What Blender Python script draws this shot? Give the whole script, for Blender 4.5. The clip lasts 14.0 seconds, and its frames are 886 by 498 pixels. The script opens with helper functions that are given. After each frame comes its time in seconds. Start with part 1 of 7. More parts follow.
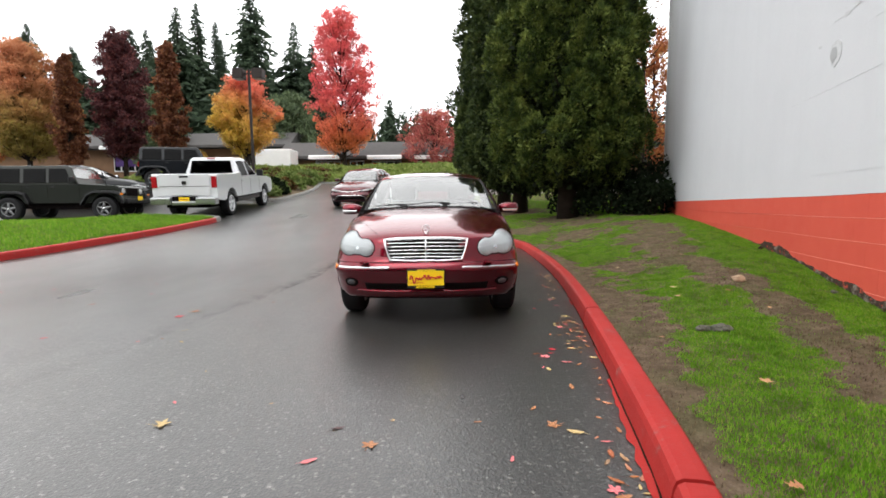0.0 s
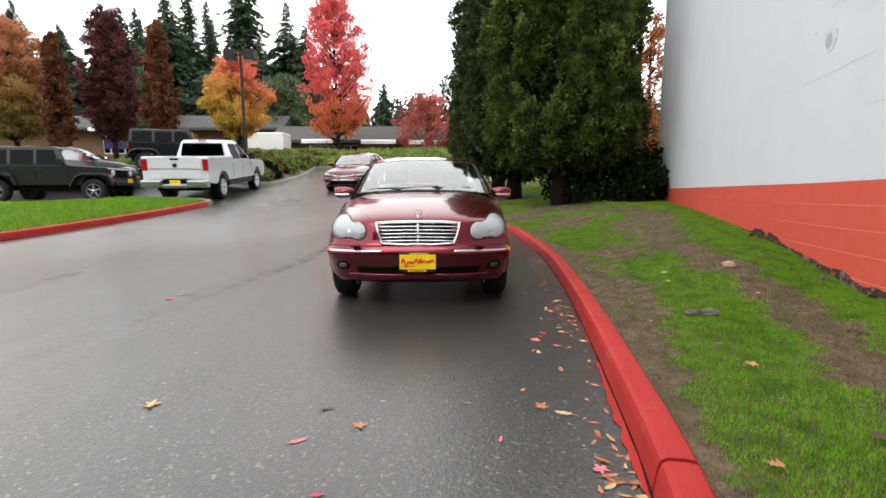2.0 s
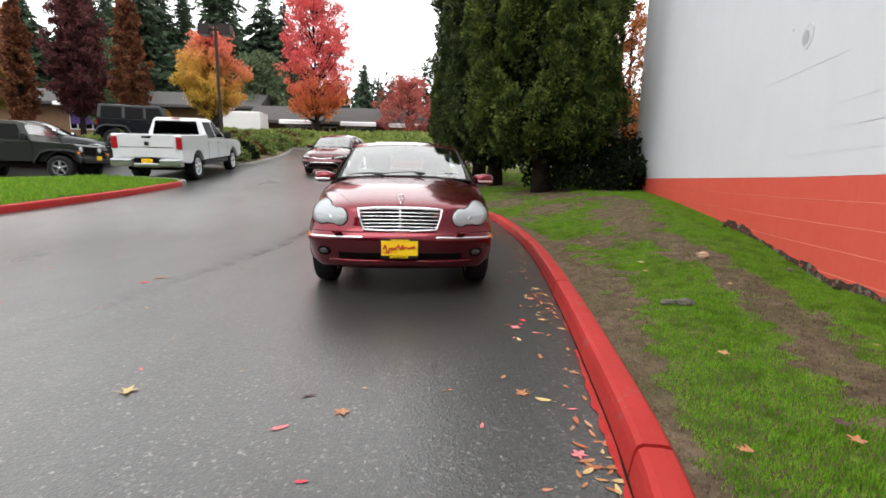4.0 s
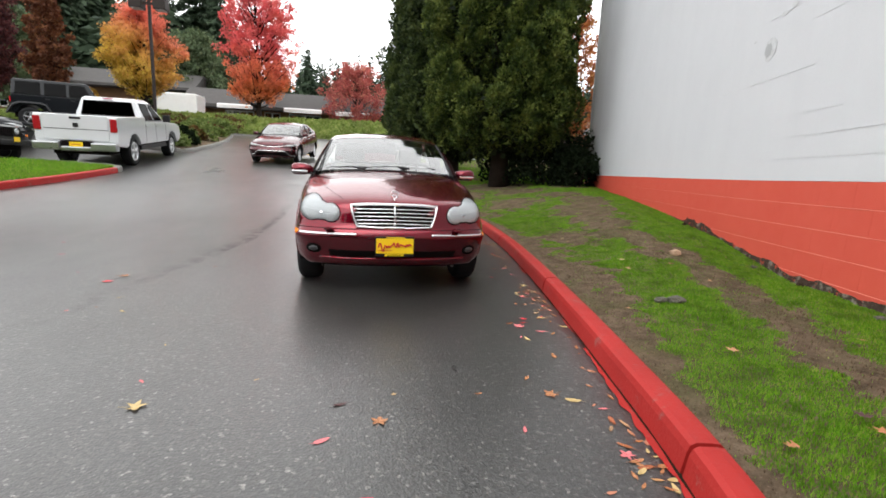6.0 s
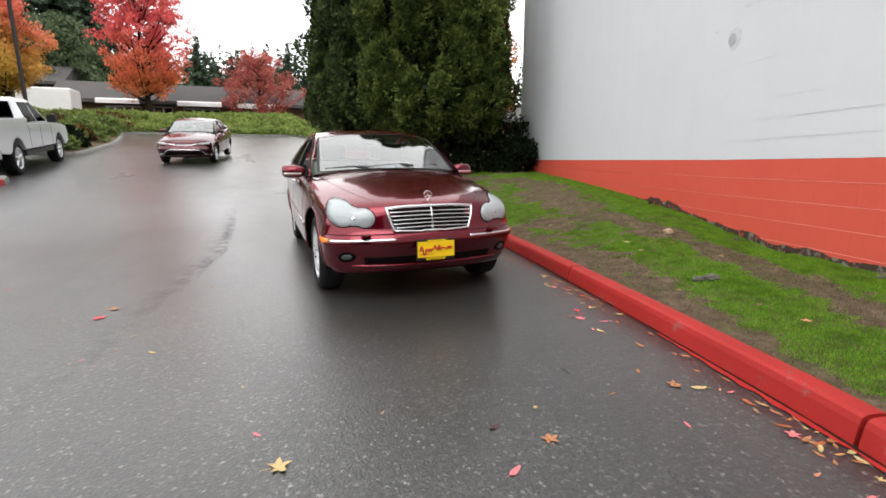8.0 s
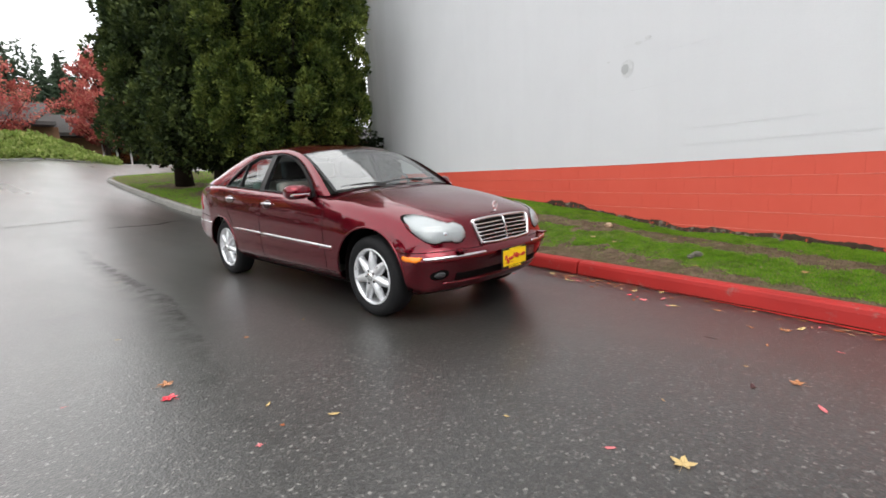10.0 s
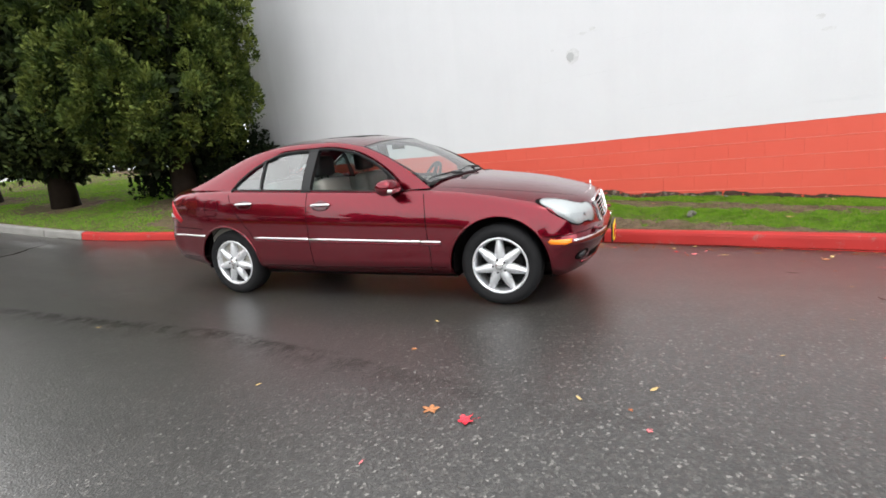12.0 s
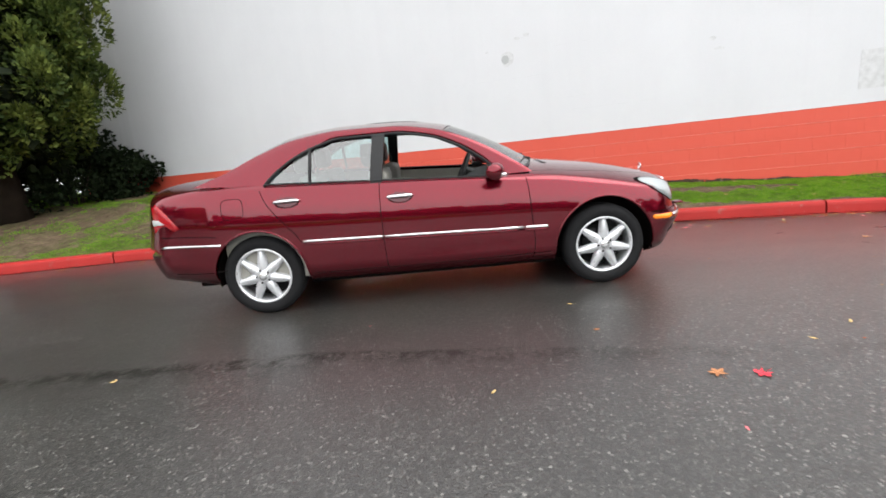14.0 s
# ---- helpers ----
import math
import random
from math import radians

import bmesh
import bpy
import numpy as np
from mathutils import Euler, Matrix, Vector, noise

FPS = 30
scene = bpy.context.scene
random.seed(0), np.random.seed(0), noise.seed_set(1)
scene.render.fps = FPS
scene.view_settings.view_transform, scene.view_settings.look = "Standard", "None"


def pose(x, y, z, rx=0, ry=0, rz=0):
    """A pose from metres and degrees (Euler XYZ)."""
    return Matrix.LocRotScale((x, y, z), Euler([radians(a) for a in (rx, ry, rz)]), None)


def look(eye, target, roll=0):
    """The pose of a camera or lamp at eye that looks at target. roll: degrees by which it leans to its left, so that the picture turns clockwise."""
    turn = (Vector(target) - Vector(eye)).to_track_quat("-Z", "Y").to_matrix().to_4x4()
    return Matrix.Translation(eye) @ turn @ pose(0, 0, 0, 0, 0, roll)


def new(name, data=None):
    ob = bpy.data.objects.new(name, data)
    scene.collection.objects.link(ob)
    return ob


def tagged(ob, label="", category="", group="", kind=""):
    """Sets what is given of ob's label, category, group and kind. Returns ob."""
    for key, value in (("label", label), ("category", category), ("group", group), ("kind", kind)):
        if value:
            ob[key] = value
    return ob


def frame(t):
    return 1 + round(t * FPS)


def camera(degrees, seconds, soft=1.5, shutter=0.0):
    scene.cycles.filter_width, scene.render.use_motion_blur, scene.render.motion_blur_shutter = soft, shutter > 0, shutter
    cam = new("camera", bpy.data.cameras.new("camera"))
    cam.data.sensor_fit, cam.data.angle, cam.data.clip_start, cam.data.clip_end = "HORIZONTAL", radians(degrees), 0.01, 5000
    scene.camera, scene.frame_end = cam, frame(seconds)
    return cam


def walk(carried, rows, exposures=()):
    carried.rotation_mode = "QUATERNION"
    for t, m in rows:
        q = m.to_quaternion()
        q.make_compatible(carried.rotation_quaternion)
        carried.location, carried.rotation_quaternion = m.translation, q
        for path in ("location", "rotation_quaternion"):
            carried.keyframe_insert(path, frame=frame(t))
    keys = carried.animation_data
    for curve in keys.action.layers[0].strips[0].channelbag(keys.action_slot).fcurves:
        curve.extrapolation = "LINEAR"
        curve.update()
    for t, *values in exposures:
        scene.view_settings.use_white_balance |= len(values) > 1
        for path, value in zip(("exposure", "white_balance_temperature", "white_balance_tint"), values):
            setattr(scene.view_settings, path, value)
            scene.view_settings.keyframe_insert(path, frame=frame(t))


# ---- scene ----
# ---------------------------------------------------------------- camera
cam = camera(86.4, 14.0, soft=1.7)
PATH = [
    (0, (0.141, -4.599, 1.062), (0.142, -2.609, 0.86), -0.6),
    (0.5, (0.147, -4.598, 1.056), (0.125, -2.611, 0.829), -0.6),
    (1, (0.145, -4.586, 1.049), (0.142, -2.601, 0.803), -0.6),
    (1.5, (0.153, -4.59, 1.046), (0.154, -2.606, 0.793), -0.5),
    (2, (0.157, -4.593, 1.043), (0.183, -2.61, 0.782), -0.1),
    (4.3, (0.117, -4.592, 1.065), (0.277, -2.627, 0.727), 1.8),
    (4.5, (0.055, -4.602, 1.07), (0.291, -2.646, 0.726), 2.1),
    (5, (-0.115, -4.619, 1.093), (0.228, -2.673, 0.791), 2.0),
    (5.5, (-0.235, -4.604, 1.108), (0.132, -2.66, 0.812), 0.8),
    (6, (-0.288, -4.494, 1.091), (0.066, -2.557, 0.74), 2.6),
    (6.5, (-0.329, -4.339, 1.095), (0.029, -2.408, 0.72), 3.7),
    (7, (-0.5, -4.296, 1.108), (-0.057, -2.378, 0.751), 4.0),
    (7.5, (-0.866, -4.263, 1.141), (-0.203, -2.423, 0.722), 1.4),
    (7.7, (-1.008, -4.207, 1.139), (-0.341, -2.367, 0.728), 0.3),
    (9.8, (-2.79, -3.03, 1.137), (-1.439, -1.581, 0.863), -2.1),
    (10, (-3.001, -2.902, 1.143), (-1.583, -1.534, 0.802), -2.3),
    (10.5, (-3.377, -2.489, 1.155), (-1.856, -1.252, 0.76), -3.6),
    (11, (-3.7, -2.031, 1.208), (-2.051, -0.961, 0.84), -2.5),
    (11.5, (-4.014, -1.538, 1.244), (-2.276, -0.646, 0.816), -5.3),
    (12, (-4.192, -0.99, 1.281), (-2.399, -0.218, 0.845), -5.5),
    (12.5, (-4.415, -0.453, 1.304), (-2.546, 0.099, 0.855), -7.3),
    (13, (-4.483, 0.101, 1.283), (-2.589, 0.522, 0.799), -6.3),
    (13.5, (-4.501, 0.669, 1.277), (-2.561, 0.885, 0.843), -3.5),
    (14, (-4.428, 1.243, 1.262), (-2.481, 1.264, 0.802), -5.5),
]
EXPOSURES = [(0.0, 1.14), (7.5, 1.12), (9.8, 1.1), (10.6, 1.1), (11.2, 1.41), (12.5, 1.42), (14.0, 1.42)]
walk(cam, [(t, look(eye, target, roll)) for t, eye, target, roll in PATH], EXPOSURES)

# ---------------------------------------------------------------- overcast daylight
world = bpy.data.worlds.new("overcast_sky")
scene.world = world
world.use_nodes = True
wn, wl = world.node_tree.nodes, world.node_tree.links
sky = wn.new("ShaderNodeTexSky")
sky.sky_type = "NISHITA"
sky.sun_disc = False
sky.sun_elevation = radians(38)
sky.sun_rotation = radians(200)
sky.air_density, sky.dust_density, sky.ozone_density = 1.0, 1.0, 1.0
pale = wn.new("ShaderNodeHueSaturation")
pale.inputs["Saturation"].default_value = 0.12
wl.new(sky.outputs["Color"], pale.inputs["Color"])
# a thick even cloud veil over the clear-sky gradient
veil = wn.new("ShaderNodeMix")
veil.data_type = "RGBA"
veil.inputs[0].default_value = 0.72
veil.inputs[7].default_value = (9.3, 9.38, 9.4, 1)
wl.new(pale.outputs["Color"], veil.inputs[6])
wl.new(veil.outputs[2], wn["Background"].inputs["Color"])
wn["Background"].inputs["Strength"].default_value = 0.15

sun_data = bpy.data.lights.new("sun", "SUN")
sun_data.energy, sun_data.angle, sun_data.color = 0.5, radians(35), (1.0, 0.97, 0.93)
sun = new("sun", sun_data)
sun.matrix_world = look((0, 0, 40), (9, 20, 0))


# ---------------------------------------------------------------- materials
class Mat:
    """A node material with a Principled shader and a few shorthand nodes."""

    def __init__(self, name, color=(0.5, 0.5, 0.5), rough=0.6, metal=0.0, **more):
        self.m = bpy.data.materials.new(name)
        self.m.use_nodes = True
        self.n, self.l = self.m.node_tree.nodes, self.m.node_tree.links
        self.p = self.n["Principled BSDF"]
        self.p.inputs["Base Color"].default_value = (*color, 1)
        self.p.inputs["Roughness"].default_value = rough
        self.p.inputs["Metallic"].default_value = metal
        for key, value in more.items():
            self.p.inputs[key.replace("_", " ")].default_value = value
        self.co = None

    def coords(self, kind="Object"):
        if self.co is None:
            self.co = self.n.new("ShaderNodeTexCoord")
        return self.co.outputs[kind]

    def position(self):
        return self.n.new("ShaderNodeNewGeometry").outputs["Position"]

    def noise(self, scale, detail=4.0, rough=0.55, vec=None, stretch=None):
        t = self.n.new("ShaderNodeTexNoise")
        t.inputs["Scale"].default_value = scale
        t.inputs["Detail"].default_value = detail
        t.inputs["Roughness"].default_value = rough
        v = vec or self.coords()
        if stretch:
            mp = self.n.new("ShaderNodeMapping")
            mp.inputs["Scale"].default_value = stretch
            self.l.new(v, mp.inputs["Vector"])
            v = mp.outputs["Vector"]
        self.l.new(v, t.inputs["Vector"])
        return t.outputs["Fac"]

    def voronoi(self, scale, feature="F1", vec=None, out="Distance"):
        t = self.n.new("ShaderNodeTexVoronoi")
        t.feature = feature
        t.inputs["Scale"].default_value = scale
        self.l.new(vec or self.coords(), t.inputs["Vector"])
        return t.outputs[out]

    def ramp(self, fac, stops):
        r = self.n.new("ShaderNodeValToRGB")
        els = r.color_ramp.elements
        while len(els) < len(stops):
            els.new(0.5)
        for e, (pos, col) in zip(els, stops):
            e.position = pos
            e.color = (*col, 1) if not isinstance(col, (int, float)) else (col, col, col, 1)
        self.l.new(fac, r.inputs["Fac"])
        return r.outputs["Color"]

    def mix(self, fac, a, b, blend="MIX"):
        x = self.n.new("ShaderNodeMix")
        x.data_type, x.blend_type = "RGBA", blend
        for sock, val in ((x.inputs[0], fac), (x.inputs[6], a), (x.inputs[7], b)):
            if isinstance(val, (int, float)):
                sock.default_value = val
            elif isinstance(val, tuple):
                sock.default_value = (*val, 1)
            else:
                self.l.new(val, sock)
        return x.outputs[2]

    def math(self, op, a, b=0.0, c=0.0, clamp=False):
        x = self.n.new("ShaderNodeMath")
        x.operation, x.use_clamp = op, clamp
        for sock, val in zip(x.inputs, (a, b, c)):
            if isinstance(val, (int, float)):
                sock.default_value = val
            else:
                self.l.new(val, sock)
        return x.outputs[0]

    def color(self, sock):
        self.l.new(sock, self.p.inputs["Base Color"])
        return self

    def rough(self, sock):
        self.l.new(sock, self.p.inputs["Roughness"])
        return self

    def bump(self, height, strength=0.3, dist=0.01):
        b = self.n.new("ShaderNodeBump")
        b.inputs["Strength"].default_value = strength
        b.inputs["Distance"].default_value = dist
        self.l.new(height, b.inputs["Height"])
        self.l.new(b.outputs["Normal"], self.p.inputs["Normal"])
        return self

    def random(self):
        return self.n.new("ShaderNodeObjectInfo").outputs["Random"]

    def island(self):
        return self.n.new("ShaderNodeNewGeometry").outputs["Random Per Island"]


def simple(name, color, rough=0.6, metal=0.0, vary=0.25, scale=8.0, bump=0.0, **more):
    """A plain surface with mottling at two scales."""
    k = Mat(name, color, rough, metal, **more)
    dark = tuple(c * (1 - vary) for c in color)
    light = tuple(min(1.0, c * (1 + vary)) for c in color)
    mottled = k.mix(k.noise(scale), dark, light)
    k.color(k.mix(k.math("MULTIPLY", k.noise(scale * 11, 2), 0.35), mottled, dark))
    k.rough(k.math("ADD", k.math("MULTIPLY", k.noise(scale * 3), 0.2), rough - 0.1, clamp=True))
    if bump:
        k.bump(k.noise(scale * 14, 3), bump, 0.01)
    return k.m


def asphalt():
    k = Mat("wet_asphalt", (0.05, 0.05, 0.05), 0.4)
    pos = k.position()
    grit = k.voronoi(82, vec=pos, out="Color")
    grit_v = k.n.new("ShaderNodeSeparateColor")
    k.l.new(grit, grit_v.inputs[0])
    base = k.ramp(grit_v.outputs[0], [(0.0, (0.010, 0.0095, 0.009)), (0.5, (0.040, 0.038, 0.035)), (0.90, (0.090, 0.085, 0.077)), (0.95, (0.19, 0.18, 0.165)), (1.0, (0.36, 0.345, 0.315))])
    large = k.noise(0.35, 5, vec=pos)
    base = k.mix(k.ramp(large, [(0.35, 0.0), (0.7, 0.5)]), base, (0.034, 0.032, 0.031))
    base = k.mix(k.ramp(k.noise(34, 6, 0.75, vec=pos), [(0.36, 0.0), (0.6, 0.85)]), base, (0.016, 0.014, 0.0125))
    # runs of standing wet that follow the fall of the road
    wet = k.ramp(k.noise(0.55, 5, 0.6, vec=pos, stretch=(1.0, 0.28, 1.0)), [(0.36, 0.0), (0.68, 1.0)])
    base = k.mix(k.math("MULTIPLY", wet, 0.35), base, (0.02, 0.02, 0.02))
    # paving seam beside the parked car: crumbled, dark and wet on one side of a sharp edge
    sep = k.n.new("ShaderNodeSeparateXYZ")
    k.l.new(pos, sep.inputs[0])
    bend = k.math("MULTIPLY", k.math("MAXIMUM", k.math("SUBTRACT", 2.0, sep.outputs["Y"]), 0.0), 0.17)
    wob = k.math("ADD", k.math("MULTIPLY", k.math("SUBTRACT", k.noise(0.9, 4, vec=pos), 0.5), 0.16), k.math("MULTIPLY", k.math("SUBTRACT", k.noise(9, 4, vec=pos), 0.5), 0.08))
    side = k.math("SUBTRACT", k.math("SUBTRACT", wob, 1.62), k.math("ADD", bend, sep.outputs["X"]))
    newer = k.ramp(side, [(0.0, 0.0), (0.05, 1.0)])
    base = k.mix(newer, base, (1.0, 1.01, 1.01), "MULTIPLY")
    run = k.ramp(side, [(0.0, 0.0), (0.05, 0.9), (0.11, 0.95), (0.2, 0.4), (0.36, 0.0)])
    along = k.ramp(k.math("MULTIPLY", k.math("ADD", sep.outputs["Y"], 2.2), 0.1), [(0.0, 0.1), (0.22, 0.4), (0.36, 0.85), (0.62, 0.9), (0.9, 0.0)])
    run = k.math("MULTIPLY", run, k.math("MULTIPLY", along, k.ramp(k.noise(5.0, 8, 0.8, vec=pos), [(0.42, 0.05), (0.56, 1.0)])))
    base = k.mix(k.math("MULTIPLY", run, 0.85), base, (0.010, 0.009, 0.008))
    k.color(k.mix(1.0, base, (1.0, 1.0, 1.01), "MULTIPLY"))
    rough = k.math("ADD", 0.40, k.math("MULTIPLY", k.noise(1.3, 5, vec=pos), 0.16))
    rough = k.math("SUBTRACT", rough, k.math("MULTIPLY", wet, 0.14))
    k.rough(rough)
    k.bump(k.math("ADD", k.voronoi(95, vec=pos), k.math("MULTIPLY", k.noise(30, 3, vec=pos), 0.6)), 0.38, 0.006)
    film = k.math("ADD", 0.80, k.math("MULTIPLY", k.noise(2.6, 6, 0.65, vec=pos), 0.45))
    film = k.math("MULTIPLY", film, k.math("SUBTRACT", 1.0, k.math("MULTIPLY", run, 0.85)), clamp=True)
    k.l.new(k.math("MULTIPLY", film, 1.0, clamp=True), k.p.inputs["Coat Weight"])
    k.l.new(k.math("MULTIPLY", film, k.math("ADD", 0.40, k.math("MULTIPLY", newer, 0.05))), k.p.inputs["Specular IOR Level"])
    k.p.inputs["Coat IOR"].default_value = 1.40
    k.l.new(k.math("SUBTRACT", 0.34, k.math("MULTIPLY", wet, 0.07)), k.p.inputs["Coat Roughness"])
    rip = k.n.new("ShaderNodeBump")
    rip.inputs["Strength"].default_value = 0.2
    rip.inputs["Distance"].default_value = 0.006
    k.l.new(k.voronoi(60, vec=pos), rip.inputs["Height"])
    k.l.new(rip.outputs["Normal"], k.p.inputs["Coat Normal"])
    return k.m


def car_paint(name, color, flake=0.35, rough=0.32, coat=1.0):
    k = Mat(name, color, rough, flake)
    k.p.inputs["Coat Weight"].default_value = coat
    k.p.inputs["Coat Roughness"].default_value = 0.04
    fine = k.noise(300, 1)
    k.color(k.mix(fine, tuple(c * 0.92 for c in color), tuple(min(1, c * 1.08) for c in color)))
    # dried rain film
    k.rough(k.math("ADD", rough - 0.05, k.math("MULTIPLY", k.noise(9, 5), 0.12)))
    k.p.inputs["Specular IOR Level"].default_value = 0.05
    k.p.inputs["Coat Roughness"].default_value = 0.03
    return k.m


def glass(name, tint=(0.85, 0.93, 0.9), alpha=0.25, gain=1.0):
    """Thin window glass: mostly see-through, with a clear gloss on it."""
    m = bpy.data.materials.new(name)
    m.use_nodes = True
    n, l = m.node_tree.nodes, m.node_tree.links
    n.remove(n["Principled BSDF"])
    tr, gl, fr, mx = (n.new("ShaderNode" + s) for s in ("BsdfTransparent", "BsdfGlossy", "Fresnel", "MixShader"))
    tr.inputs["Color"].default_value = (*tint, 1)
    gl.inputs["Roughness"].default_value = 0.05
    fr.inputs["IOR"].default_value = 1.55
    boost = n.new("ShaderNodeMath")
    boost.operation, boost.use_clamp = "MULTIPLY_ADD", True
    boost.inputs[1].default_value, boost.inputs[2].default_value = gain, alpha
    l.new(fr.outputs[0], boost.inputs[0])
    l.new(boost.outputs[0], mx.inputs[0])
    l.new(tr.outputs[0], mx.inputs[1])
    l.new(gl.outputs[0], mx.inputs[2])
    l.new(mx.outputs[0], n["Material Output"].inputs["Surface"])
    return m


def kerb_paint():
    k = Mat("kerb_red_paint", (0.5, 0.05, 0.05), 0.5, Specular_IOR_Level=0.3)
    pos = k.position()
    paint = k.mix(k.noise(3, 5, vec=pos), (0.27, 0.012, 0.010), (0.38, 0.021, 0.017))
    worn = k.ramp(k.noise(5, 8, 0.72, vec=pos), [(0.58, 0.0), (0.68, 1.0)])
    k.color(k.mix(k.math("MULTIPLY", worn, 0.7), paint, k.mix(k.noise(25, 3, vec=pos), (0.10, 0.07, 0.06), (0.26, 0.2, 0.18))))
    k.rough(k.math("ADD", 0.48, k.math("MULTIPLY", k.noise(12, 4, vec=pos), 0.25)))
    k.bump(k.noise(60, 4, vec=pos), 0.35, 0.006)
    return k.m


def block_paint(name, a, b, streak, corner_shade=None):
    k = Mat(name, a, 0.62)
    pos = k.position()
    base = k.mix(k.noise(1.1, 5, vec=pos), a, b)
    runs = k.ramp(k.noise(1.6, 6, 0.65, vec=pos, stretch=(1.6, 1.6, 0.12)), [(0.45, 0.0), (0.8, 1.0)])
    base = k.mix(k.math("MULTIPLY", runs, 0.14), base, streak)
    base = k.mix(k.math("MULTIPLY", k.noise(60, 3, vec=pos), 0.22), base, streak)
    if corner_shade:
        # shade towards the far corner, painted in as a ragged grey-green strip
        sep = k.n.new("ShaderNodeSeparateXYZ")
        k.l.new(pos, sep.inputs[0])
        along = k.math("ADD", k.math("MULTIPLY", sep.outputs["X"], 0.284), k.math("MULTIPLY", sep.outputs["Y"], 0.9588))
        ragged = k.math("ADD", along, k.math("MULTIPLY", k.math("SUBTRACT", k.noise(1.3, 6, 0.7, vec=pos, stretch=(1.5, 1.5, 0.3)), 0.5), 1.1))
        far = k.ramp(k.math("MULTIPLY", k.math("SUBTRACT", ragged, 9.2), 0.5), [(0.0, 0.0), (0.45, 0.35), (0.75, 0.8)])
        base = k.mix(far, base, corner_shade)
    k.color(base)
    k.rough(k.math("ADD", 0.5, k.math("MULTIPLY", k.noise(7, 4, vec=pos), 0.25)))
    k.bump(k.math("ADD", k.noise(90, 4, vec=pos), k.math("MULTIPLY", k.noise(14, 4, vec=pos), 0.7)), 0.3, 0.006)
    return k.m


def foliage(name, stops, rough=0.55, glow=0.25, spec=0.2):
    """Leaf colour varies from clump to clump; light comes a little through the leaves."""
    k = Mat(name, (0.1, 0.1, 0.05), rough, Specular_IOR_Level=spec)
    col = k.ramp(k.island(), stops)
    col = k.mix(k.ramp(k.noise(0.7, 3, vec=k.position()), [(0.3, 0.0), (0.7, 0.6)]), col, tuple(c * 0.6 for c in stops[0][1]))
    k.color(col)
    k.p.inputs["Subsurface Weight"].default_value = 0.0
    tl = k.n.new("ShaderNodeBsdfTranslucent")
    mx = k.n.new("ShaderNodeMixShader")
    k.l.new(col, tl.inputs["Color"])
    mx.inputs[0].default_value = glow
    k.l.new(k.p.outputs[0], mx.inputs[1])
    k.l.new(tl.outputs[0], mx.inputs[2])
    k.l.new(mx.outputs[0], k.n["Material Output"].inputs["Surface"])
    return k.m


def two_tone_foliage(name, low, high, z0, z1, side=0.0):
    """Leaves that turn colour from the bottom of the crown to its top."""
    k = Mat(name, low, 0.55, Specular_IOR_Level=0.2)
    sep = k.n.new("ShaderNodeSeparateXYZ")
    k.l.new(k.coords("Object"), sep.inputs[0])
    up = k.math("DIVIDE", k.math("SUBTRACT", sep.outputs["Z"], z0), z1 - z0, clamp=True)
    up = k.math("ADD", up, k.math("MULTIPLY", sep.outputs["X"], side))
    up = k.math("ADD", up, k.math("MULTIPLY", k.math("SUBTRACT", k.noise(0.5, 3), 0.5), 1.3), clamp=True)
    col = k.mix(up, low, high)
    col = k.mix(k.math("MULTIPLY", k.island(), 0.45), col, tuple(c * 0.55 for c in high))
    k.color(col)
    tl = k.n.new("ShaderNodeBsdfTranslucent")
    mx = k.n.new("ShaderNodeMixShader")
    k.l.new(col, tl.inputs["Color"])
    mx.inputs[0].default_value = 0.55
    k.l.new(k.p.outputs[0], mx.inputs[1])
    k.l.new(tl.outputs[0], mx.inputs[2])
    k.l.new(mx.outputs[0], k.n["Material Output"].inputs["Surface"])
    return k.m


def conifer_green(name, dark, mid, tip):
    """Scale-leaved conifer sprays: greener and yellower boughs beside darker ones."""
    k = Mat(name, mid, 0.6, Specular_IOR_Level=0.12)
    pos = k.position()
    col = k.ramp(k.noise(2.6, 4, 0.6, vec=pos), [(0.36, dark), (0.48, mid), (0.64, tip)])
    col = k.mix(k.math("MULTIPLY", k.island(), 0.45), col, dark)
    k.color(col)
    tl = k.n.new("ShaderNodeBsdfTranslucent")
    mx = k.n.new("ShaderNodeMixShader")
    k.l.new(col, tl.inputs["Color"])
    mx.inputs[0].default_value = 0.14
    k.l.new(k.p.outputs[0], mx.inputs[1])
    k.l.new(tl.outputs[0], mx.inputs[2])
    k.l.new(mx.outputs[0], k.n["Material Output"].inputs["Surface"])
    return k.m


